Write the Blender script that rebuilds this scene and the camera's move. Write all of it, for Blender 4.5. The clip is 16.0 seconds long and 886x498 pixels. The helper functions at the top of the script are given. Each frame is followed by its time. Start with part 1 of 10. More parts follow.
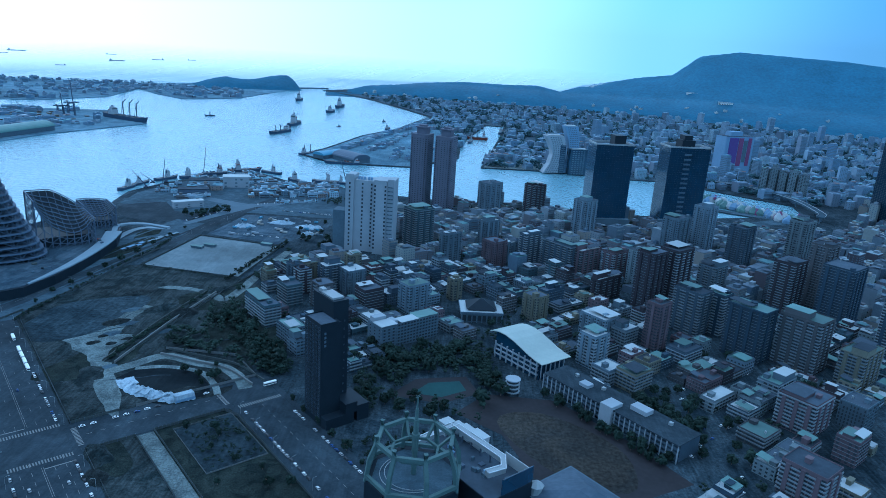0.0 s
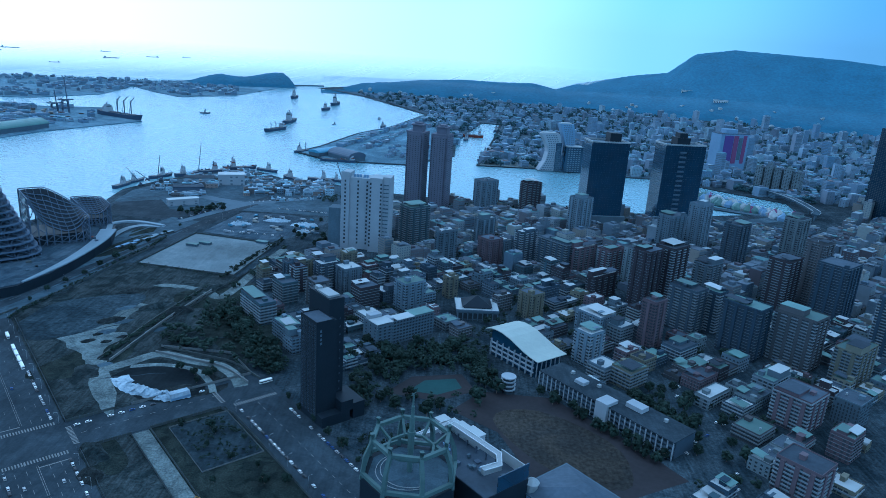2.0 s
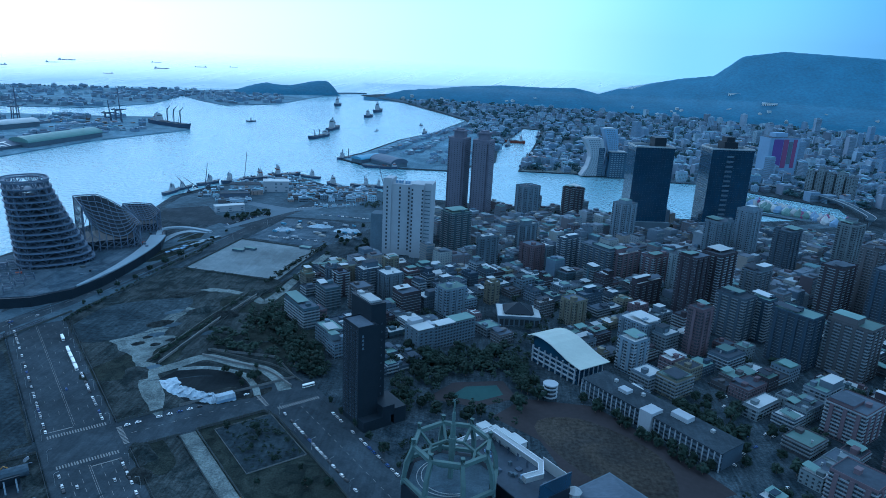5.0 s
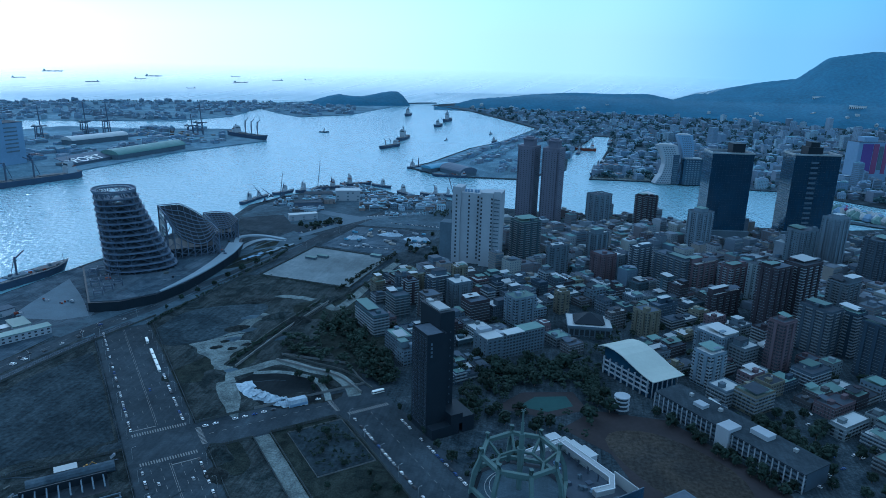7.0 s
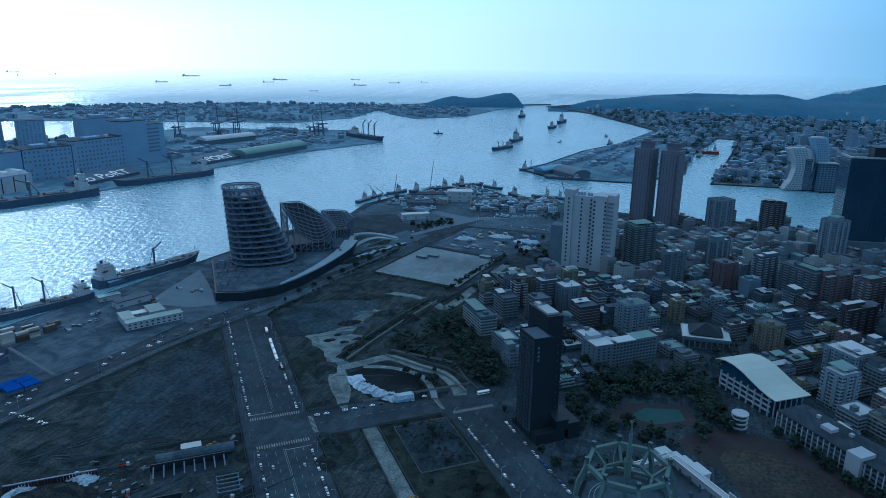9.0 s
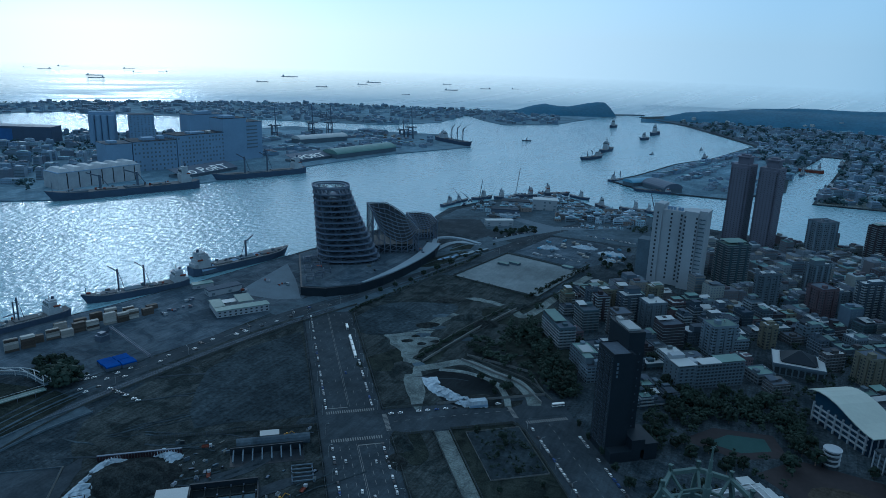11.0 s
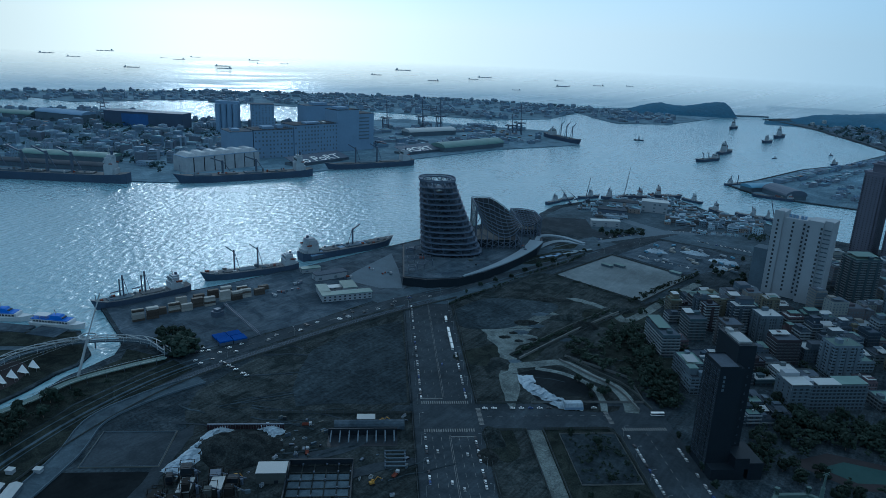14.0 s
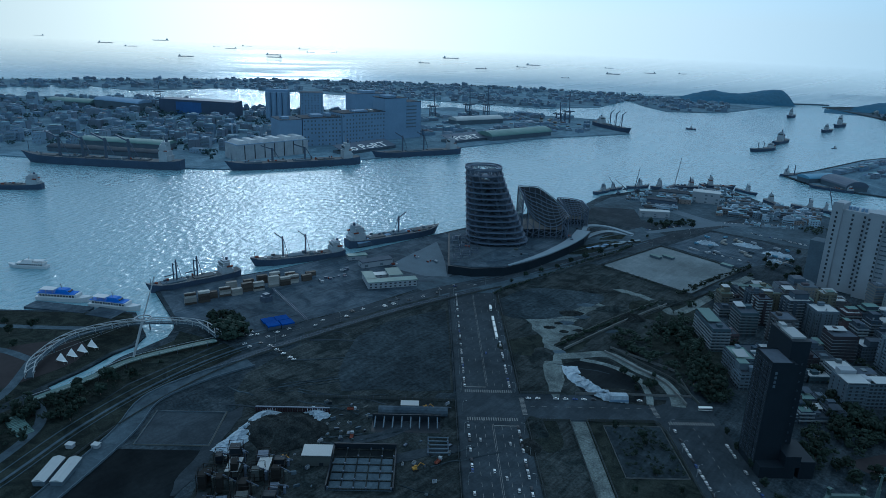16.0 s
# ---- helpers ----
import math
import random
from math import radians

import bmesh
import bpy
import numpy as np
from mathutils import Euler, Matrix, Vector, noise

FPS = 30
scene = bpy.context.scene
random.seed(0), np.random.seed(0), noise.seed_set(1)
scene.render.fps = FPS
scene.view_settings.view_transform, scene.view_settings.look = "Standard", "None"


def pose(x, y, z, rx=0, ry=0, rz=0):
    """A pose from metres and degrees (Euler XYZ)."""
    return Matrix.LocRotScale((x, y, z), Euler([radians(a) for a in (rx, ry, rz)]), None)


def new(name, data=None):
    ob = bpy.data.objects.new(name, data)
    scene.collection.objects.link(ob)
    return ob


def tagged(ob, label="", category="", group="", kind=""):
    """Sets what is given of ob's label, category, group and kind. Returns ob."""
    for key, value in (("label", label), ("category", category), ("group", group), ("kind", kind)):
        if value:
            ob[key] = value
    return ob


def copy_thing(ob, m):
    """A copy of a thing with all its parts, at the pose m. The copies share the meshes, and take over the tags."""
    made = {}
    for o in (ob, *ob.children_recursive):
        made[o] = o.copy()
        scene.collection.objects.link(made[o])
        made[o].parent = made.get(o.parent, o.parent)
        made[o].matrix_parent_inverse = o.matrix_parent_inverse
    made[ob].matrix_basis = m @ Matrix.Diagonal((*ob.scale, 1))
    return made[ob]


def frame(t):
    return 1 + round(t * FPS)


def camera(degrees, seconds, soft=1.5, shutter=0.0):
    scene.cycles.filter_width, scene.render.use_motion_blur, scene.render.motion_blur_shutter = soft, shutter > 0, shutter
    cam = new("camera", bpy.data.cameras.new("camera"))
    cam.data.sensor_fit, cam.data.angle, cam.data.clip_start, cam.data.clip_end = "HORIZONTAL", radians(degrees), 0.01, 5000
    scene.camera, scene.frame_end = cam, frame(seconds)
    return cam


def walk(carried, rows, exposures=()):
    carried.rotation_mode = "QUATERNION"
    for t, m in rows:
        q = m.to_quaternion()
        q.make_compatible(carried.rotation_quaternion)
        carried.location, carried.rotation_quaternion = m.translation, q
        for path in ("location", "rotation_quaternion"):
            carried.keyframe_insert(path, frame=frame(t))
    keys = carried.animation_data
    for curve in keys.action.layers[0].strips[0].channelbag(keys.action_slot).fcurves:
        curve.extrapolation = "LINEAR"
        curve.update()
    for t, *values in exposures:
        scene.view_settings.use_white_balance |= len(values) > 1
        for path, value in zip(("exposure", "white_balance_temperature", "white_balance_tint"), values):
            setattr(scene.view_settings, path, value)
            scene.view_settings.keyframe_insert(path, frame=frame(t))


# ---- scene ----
EYE = 300.0
cam = camera(65.2, 16.0, soft=0.7)
PATH = [
    (0.0, pose(0, 0, EYE, 73.19, -3.70, 1.06)),
    (0.5, pose(0, 0, EYE, 73.07, -3.76, 0.59)),
    (1.0, pose(0, 0, EYE, 72.85, -3.78, 0.29)),
    (1.5, pose(0, 0, EYE, 72.89, -3.93, 0.40)),
    (2.0, pose(0, 0, EYE, 73.02, -3.76, 0.71)),
    (2.5, pose(0, 0, EYE, 72.93, -3.80, 0.89)),
    (3.0, pose(0, 0, EYE, 73.19, -3.50, 1.54)),
    (3.5, pose(0, 0, EYE, 73.21, -3.46, 1.84)),
    (4.0, pose(0, 0, EYE, 73.20, -3.11, 2.45)),
    (6.5, pose(0, 0, EYE, 73.69, -2.19, 7.76)),
    (7.0, pose(0, 0, EYE, 73.81, -1.51, 9.56)),
    (7.5, pose(0, 0, EYE, 73.78, -1.47, 11.41)),
    (8.0, pose(0, 0, EYE, 73.66, -1.17, 14.06)),
    (8.5, pose(0, 0, EYE, 73.39, -0.88, 16.59)),
    (9.0, pose(0, 0, EYE, 73.77, -0.64, 18.73)),
    (9.5, pose(0, 0, EYE, 73.74, -0.75, 20.70)),
    (12.0, pose(0, 0, EYE, 74.21, -2.21, 29.62)),
    (12.5, pose(0, 0, EYE, 73.84, -2.17, 31.30)),
    (13.0, pose(0, 0, EYE, 73.55, -2.48, 32.44)),
    (13.5, pose(0, 0, EYE, 73.55, -2.35, 33.70)),
    (14.0, pose(0, 0, EYE, 73.38, -2.36, 35.06)),
    (14.5, pose(0, 0, EYE, 73.17, -1.97, 36.29)),
    (15.0, pose(0, 0, EYE, 72.45, -2.15, 36.97)),
    (15.5, pose(0, 0, EYE, 72.46, -2.01, 37.09)),
    (16.0, pose(0, 0, EYE, 72.30, -1.97, 38.87)),
]
# stops, kelvin and tint of the filming camera, which settles as it pans
EXPOSURES = [
    (0.0, 2.54, 4140, -1), (4.0, 2.54, 4150, -1), (7.0, 2.20, 4240, -2), (9.5, 1.85, 4400, -3),
    (12.5, 1.48, 4670, -4), (16.0, 1.62, 4690, -4),
]
walk(cam, PATH, EXPOSURES)

# ---- light ----
SUN_YAW, SUN_UP = 51.0, 20.5
world = bpy.data.worlds.new("sky")
scene.world = world
world.use_nodes = True
wn = world.node_tree.nodes
sky = wn.new("ShaderNodeTexSky")
sky.sky_type = "NISHITA"
sky.sun_disc = False
sky.sun_elevation = radians(SUN_UP)
sky.sun_rotation = radians(-SUN_YAW)
sky.air_density, sky.dust_density, sky.ozone_density = 0.8, 1.0, 3.0
SUN_DIR = Vector((-math.sin(radians(SUN_YAW)) * math.cos(radians(SUN_UP)),
                  math.cos(radians(SUN_YAW)) * math.cos(radians(SUN_UP)), math.sin(radians(SUN_UP))))
# summer haze over the clear sky: white towards the sun, deep blue away from it
way = wn.new("ShaderNodeTexCoord")
level = wn.new("ShaderNodeSeparateXYZ")
lift = wn.new("ShaderNodeMath")
lift.operation = "MAXIMUM"
lift.inputs[1].default_value = 0.02
above = wn.new("ShaderNodeCombineXYZ")
toward = wn.new("ShaderNodeVectorMath")
toward.operation = "DOT_PRODUCT"
toward.inputs[1].default_value = SUN_DIR
glow = wn.new("ShaderNodeMapRange")
glow.inputs["From Min"].default_value, glow.inputs["From Max"].default_value = -0.2, 1.0
tone = wn.new("ShaderNodeValToRGB")
tone.color_ramp.interpolation = "EASE"
# first stop, unseen behind the view, is raised to light facing walls
stops = [(0.0, (0.95, 1.30, 1.50)), (0.28, (0.26, 0.54, 0.82)), (0.48, (0.66, 1.06, 1.36)), (0.66, (1.36, 1.60, 1.74)),
         (0.86, (1.86, 1.98, 2.02)), (0.955, (1.78, 1.90, 1.94)), (1.0, (2.2, 2.2, 2.15))]
for k, (at, c) in enumerate(stops):
    e = tone.color_ramp.elements[k] if k < 2 else tone.color_ramp.elements.new(at)
    e.position, e.color = at, (*(v / 5.5 for v in c), 1.0)
full = wn.new("ShaderNodeVectorMath")
full.operation = "SCALE"
full.inputs["Scale"].default_value = 5.5
# thin even cloud overhead, out of view, added to brighten the ground
high = wn.new("ShaderNodeMapRange")
high.interpolation_type = "SMOOTHSTEP"
high.inputs["From Min"].default_value, high.inputs["From Max"].default_value = 0.08, 0.65
cloud = wn.new("ShaderNodeMix")
cloud.data_type = "RGBA"
cloud.inputs["B"].default_value = (1.80, 1.90, 1.92, 1.0)
bank = wn.new("ShaderNodeVectorMath")
bank.operation = "DOT_PRODUCT"
bank.inputs[1].default_value = (-math.sin(radians(86)), math.cos(radians(86)), 0.12)
grey = wn.new("ShaderNodeMapRange")
grey.interpolation_type = "SMOOTHSTEP"
for key, v in (("From Min", 0.84), ("From Max", 1.0), ("To Min", 1.0), ("To Max", 0.70)):
    grey.inputs[key].default_value = v
dim = wn.new("ShaderNodeVectorMath")
dim.operation = "SCALE"
haze = wn.new("ShaderNodeMix")
haze.data_type = "RGBA"
haze.inputs["Factor"].default_value = 0.93
wn["Background"].inputs["Strength"].default_value = 0.1
wl = world.node_tree.links
wl.new(way.outputs["Generated"], level.inputs[0])
wl.new(level.outputs["Z"], lift.inputs[0])
wl.new(level.outputs["X"], above.inputs["X"])
wl.new(level.outputs["Y"], above.inputs["Y"])
wl.new(lift.outputs[0], above.inputs["Z"])
wl.new(above.outputs[0], sky.inputs["Vector"])
wl.new(above.outputs[0], toward.inputs[0])
wl.new(toward.outputs["Value"], glow.inputs["Value"])
wl.new(glow.outputs["Result"], tone.inputs["Fac"])
wl.new(above.outputs[0], bank.inputs[0])
wl.new(bank.outputs["Value"], grey.inputs["Value"])
wl.new(tone.outputs["Color"], full.inputs[0])
wl.new(full.outputs[0], dim.inputs[0])
wl.new(grey.outputs["Result"], dim.inputs["Scale"])
wl.new(lift.outputs[0], high.inputs["Value"])
wl.new(high.outputs["Result"], cloud.inputs["Factor"])
wl.new(dim.outputs[0], cloud.inputs["A"])
wl.new(sky.outputs["Color"], haze.inputs["A"])
wl.new(cloud.outputs["Result"], haze.inputs["B"])
wl.new(haze.outputs["Result"], wn["Background"].inputs["Color"])
sun_data = bpy.data.lights.new("sun", "SUN")
sun_data.energy, sun_data.angle, sun_data.color = 0.115, radians(6.0), (1.0, 0.95, 0.88)
sun = new("sun", sun_data)
sun.rotation_euler = SUN_DIR.to_track_quat("Z", "Y").to_euler()

# ---- materials ----
def material(name, colour, rough=0.8, metal=0.0, size=0.3, vary=0.25, bump=0.0, stain=0.0, each=0.0, spec=0.1):
    """Colour with grain of the given size in metres, large stains, and a shade of its own for each object."""
    m = bpy.data.materials.new(name)
    m.use_nodes = True
    n, l = m.node_tree.nodes, m.node_tree.links
    b = n["Principled BSDF"]
    b.inputs["Roughness"].default_value = rough
    b.inputs["Metallic"].default_value = metal
    b.inputs["Specular IOR Level"].default_value = spec
    geo = n.new("ShaderNodeNewGeometry")
    grain = n.new("ShaderNodeTexNoise")
    grain.inputs["Scale"].default_value = 1.0 / size
    grain.inputs["Detail"].default_value = 5.0
    l.new(geo.outputs["Position"], grain.inputs["Vector"])
    big = n.new("ShaderNodeTexNoise")
    big.inputs["Scale"].default_value = 0.12 / size
    big.inputs["Detail"].default_value = 4.0
    l.new(geo.outputs["Position"], big.inputs["Vector"])
    add = n.new("ShaderNodeMath")
    add.operation = "MULTIPLY_ADD"
    l.new(grain.outputs["Fac"], add.inputs[0])
    add.inputs[1].default_value = 2 * vary
    add.inputs[2].default_value = 1 - vary
    last = add
    mul = n.new("ShaderNodeMath")
    mul.operation = "MULTIPLY_ADD"
    l.new(big.outputs["Fac"], mul.inputs[0])
    mul.inputs[1].default_value = 2 * (stain + vary * 0.5)
    mul.inputs[2].default_value = 1 - (stain + vary * 0.5)
    both = n.new("ShaderNodeMath")
    both.operation = "MULTIPLY"
    l.new(add.outputs[0], both.inputs[0])
    l.new(mul.outputs[0], both.inputs[1])
    last = both
    if each:
        info = n.new("ShaderNodeObjectInfo")
        own = n.new("ShaderNodeMath")
        own.operation = "MULTIPLY_ADD"
        l.new(info.outputs["Random"], own.inputs[0])
        own.inputs[1].default_value = 2 * each
        own.inputs[2].default_value = 1 - each
        more = n.new("ShaderNodeMath")
        more.operation = "MULTIPLY"
        l.new(last.outputs[0], more.inputs[0])
        l.new(own.outputs[0], more.inputs[1])
        last = more
    mix = n.new("ShaderNodeVectorMath")
    mix.operation = "SCALE"
    mix.inputs[0].default_value = colour
    l.new(last.outputs[0], mix.inputs["Scale"])
    l.new(mix.outputs[0], b.inputs["Base Color"])
    if bump:
        bp = n.new("ShaderNodeBump")
        bp.inputs["Strength"].default_value = 0.6
        bp.inputs["Distance"].default_value = bump
        l.new(grain.outputs["Fac"], bp.inputs["Height"])
        l.new(bp.outputs["Normal"], b.inputs["Normal"])
    return m


def water_material(name="sea_water", colour=(0.200, 0.325, 0.385), rough=(0.13, 0.22), chop=3.5, size=0.15, bands=False):
    m = bpy.data.materials.new(name)
    m.use_nodes = True
    n, l = m.node_tree.nodes, m.node_tree.links
    b = n["Principled BSDF"]
    # base colour paler than real water: the haze over it is painted in
    b.inputs["Base Color"].default_value = (*colour, 1)
    b.inputs["Roughness"].default_value = 0.16
    b.inputs["IOR"].default_value = 1.5
    geo = n.new("ShaderNodeNewGeometry")
    wave = n.new("ShaderNodeTexNoise")
    wave.inputs["Scale"].default_value = size
    wave.inputs["Detail"].default_value = 3.0
    wave.inputs["Roughness"].default_value = 0.5
    stretch = n.new("ShaderNodeMapping")
    stretch.inputs["Scale"].default_value = (1.0, 0.55, 1.0)
    stretch.inputs["Rotation"].default_value = (0, 0, radians(35))
    l.new(geo.outputs["Position"], stretch.inputs["Vector"])
    l.new(stretch.outputs["Vector"], wave.inputs["Vector"])
    bp = n.new("ShaderNodeBump")
    bp.inputs["Strength"].default_value = 1.0
    bp.inputs["Distance"].default_value = chop
    l.new(wave.outputs["Fac"], bp.inputs["Height"])
    l.new(bp.outputs["Normal"], b.inputs["Normal"])
    slick = n.new("ShaderNodeTexNoise")
    slick.inputs["Scale"].default_value = 0.004
    slick.inputs["Detail"].default_value = 3.0
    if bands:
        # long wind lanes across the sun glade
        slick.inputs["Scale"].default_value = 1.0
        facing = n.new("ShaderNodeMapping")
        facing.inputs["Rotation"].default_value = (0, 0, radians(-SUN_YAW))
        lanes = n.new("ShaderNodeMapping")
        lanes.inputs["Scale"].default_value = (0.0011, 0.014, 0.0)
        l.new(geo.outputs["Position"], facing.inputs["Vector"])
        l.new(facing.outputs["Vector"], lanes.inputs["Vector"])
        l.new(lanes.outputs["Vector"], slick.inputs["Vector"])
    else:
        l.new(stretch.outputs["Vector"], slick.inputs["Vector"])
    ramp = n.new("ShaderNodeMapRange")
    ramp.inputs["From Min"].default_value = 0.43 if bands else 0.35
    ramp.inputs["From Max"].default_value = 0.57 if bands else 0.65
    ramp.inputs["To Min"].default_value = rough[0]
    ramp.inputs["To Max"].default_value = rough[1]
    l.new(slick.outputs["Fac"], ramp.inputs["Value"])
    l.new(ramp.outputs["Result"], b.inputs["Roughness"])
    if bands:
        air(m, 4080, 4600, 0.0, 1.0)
    return m


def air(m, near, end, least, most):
    """Painted-in haze: with distance from the city surfaces give way to the sky behind."""
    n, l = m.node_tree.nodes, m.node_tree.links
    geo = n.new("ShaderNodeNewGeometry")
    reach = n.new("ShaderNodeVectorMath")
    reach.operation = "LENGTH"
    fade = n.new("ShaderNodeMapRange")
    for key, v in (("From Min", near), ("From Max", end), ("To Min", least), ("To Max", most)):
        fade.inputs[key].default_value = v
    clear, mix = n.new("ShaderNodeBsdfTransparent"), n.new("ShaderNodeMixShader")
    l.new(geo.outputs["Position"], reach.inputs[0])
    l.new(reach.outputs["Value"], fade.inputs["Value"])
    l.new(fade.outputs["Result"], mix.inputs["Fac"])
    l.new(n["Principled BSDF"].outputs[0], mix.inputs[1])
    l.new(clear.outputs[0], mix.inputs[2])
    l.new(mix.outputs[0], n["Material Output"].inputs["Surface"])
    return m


def ground_material(name, dark, light, size=6.0, rough=0.95, bump=0.3, streak=0.25):
    """Mottled ground: patches of two tones, fine grit, broad stains and faint streaks along the streets."""
    m = bpy.data.materials.new(name)
    m.use_nodes = True
    n, l = m.node_tree.nodes, m.node_tree.links
    b = n["Principled BSDF"]
    b.inputs["Roughness"].default_value = rough
    b.inputs["Specular IOR Level"].default_value = 0.03
    geo = n.new("ShaderNodeNewGeometry")

    def noise_of(scale, detail, distort=0.0, vector=None):
        q = n.new("ShaderNodeTexNoise")
        q.inputs["Scale"].default_value = scale
        q.inputs["Detail"].default_value = detail
        q.inputs["Roughness"].default_value = 0.62
        q.inputs["Distortion"].default_value = distort
        l.new(vector or geo.outputs["Position"], q.inputs["Vector"])
        return q.outputs["Fac"]

    def span(value, lo, hi, out0, out1):
        q = n.new("ShaderNodeMapRange")
        for key, v in (("From Min", lo), ("From Max", hi), ("To Min", out0), ("To Max", out1)):
            q.inputs[key].default_value = v
        l.new(value, q.inputs["Value"])
        return q.outputs["Result"]

    def times(a, c):
        q = n.new("ShaderNodeMath")
        q.operation = "MULTIPLY"
        l.new(a, q.inputs[0]), l.new(c, q.inputs[1])
        return q.outputs[0]

    turn = n.new("ShaderNodeMapping")
    turn.inputs["Rotation"].default_value = (0, 0, radians(-39.8))
    turn.inputs["Scale"].default_value = (0.35, 0.03, 1.0)
    l.new(geo.outputs["Position"], turn.inputs["Vector"])
    patch = span(noise_of(0.22 / size, 9.0, 1.2), 0.4, 0.6, 0.0, 1.0)
    grit_raw = noise_of(2.4 / size, 5.0)
    rub = 0.45 if bump > 0.15 else 0.16
    grit = span(grit_raw, 0.3, 0.7, 1 - rub, 1 + rub)
    broad = span(noise_of(0.045 / size, 4.0), 0.35, 0.65, 0.75, 1.25)
    line = span(noise_of(1.0, 4.0, 0.4, turn.outputs["Vector"]), 0.35, 0.65, 1 - streak, 1 + streak)
    mix = n.new("ShaderNodeMix")
    mix.data_type = "RGBA"
    mix.inputs["A"].default_value, mix.inputs["B"].default_value = (*dark, 1), (*light, 1)
    l.new(patch, mix.inputs["Factor"])
    scale = n.new("ShaderNodeVectorMath")
    scale.operation = "SCALE"
    l.new(mix.outputs["Result"], scale.inputs[0])
    l.new(times(times(grit, broad), line), scale.inputs["Scale"])
    l.new(scale.outputs[0], b.inputs["Base Color"])
    if bump:
        bp = n.new("ShaderNodeBump")
        bp.inputs["Strength"].default_value = 0.7
        bp.inputs["Distance"].default_value = bump
        l.new(grit_raw, bp.inputs["Height"])
        l.new(bp.outputs["Normal"], b.inputs["Normal"])
    return m


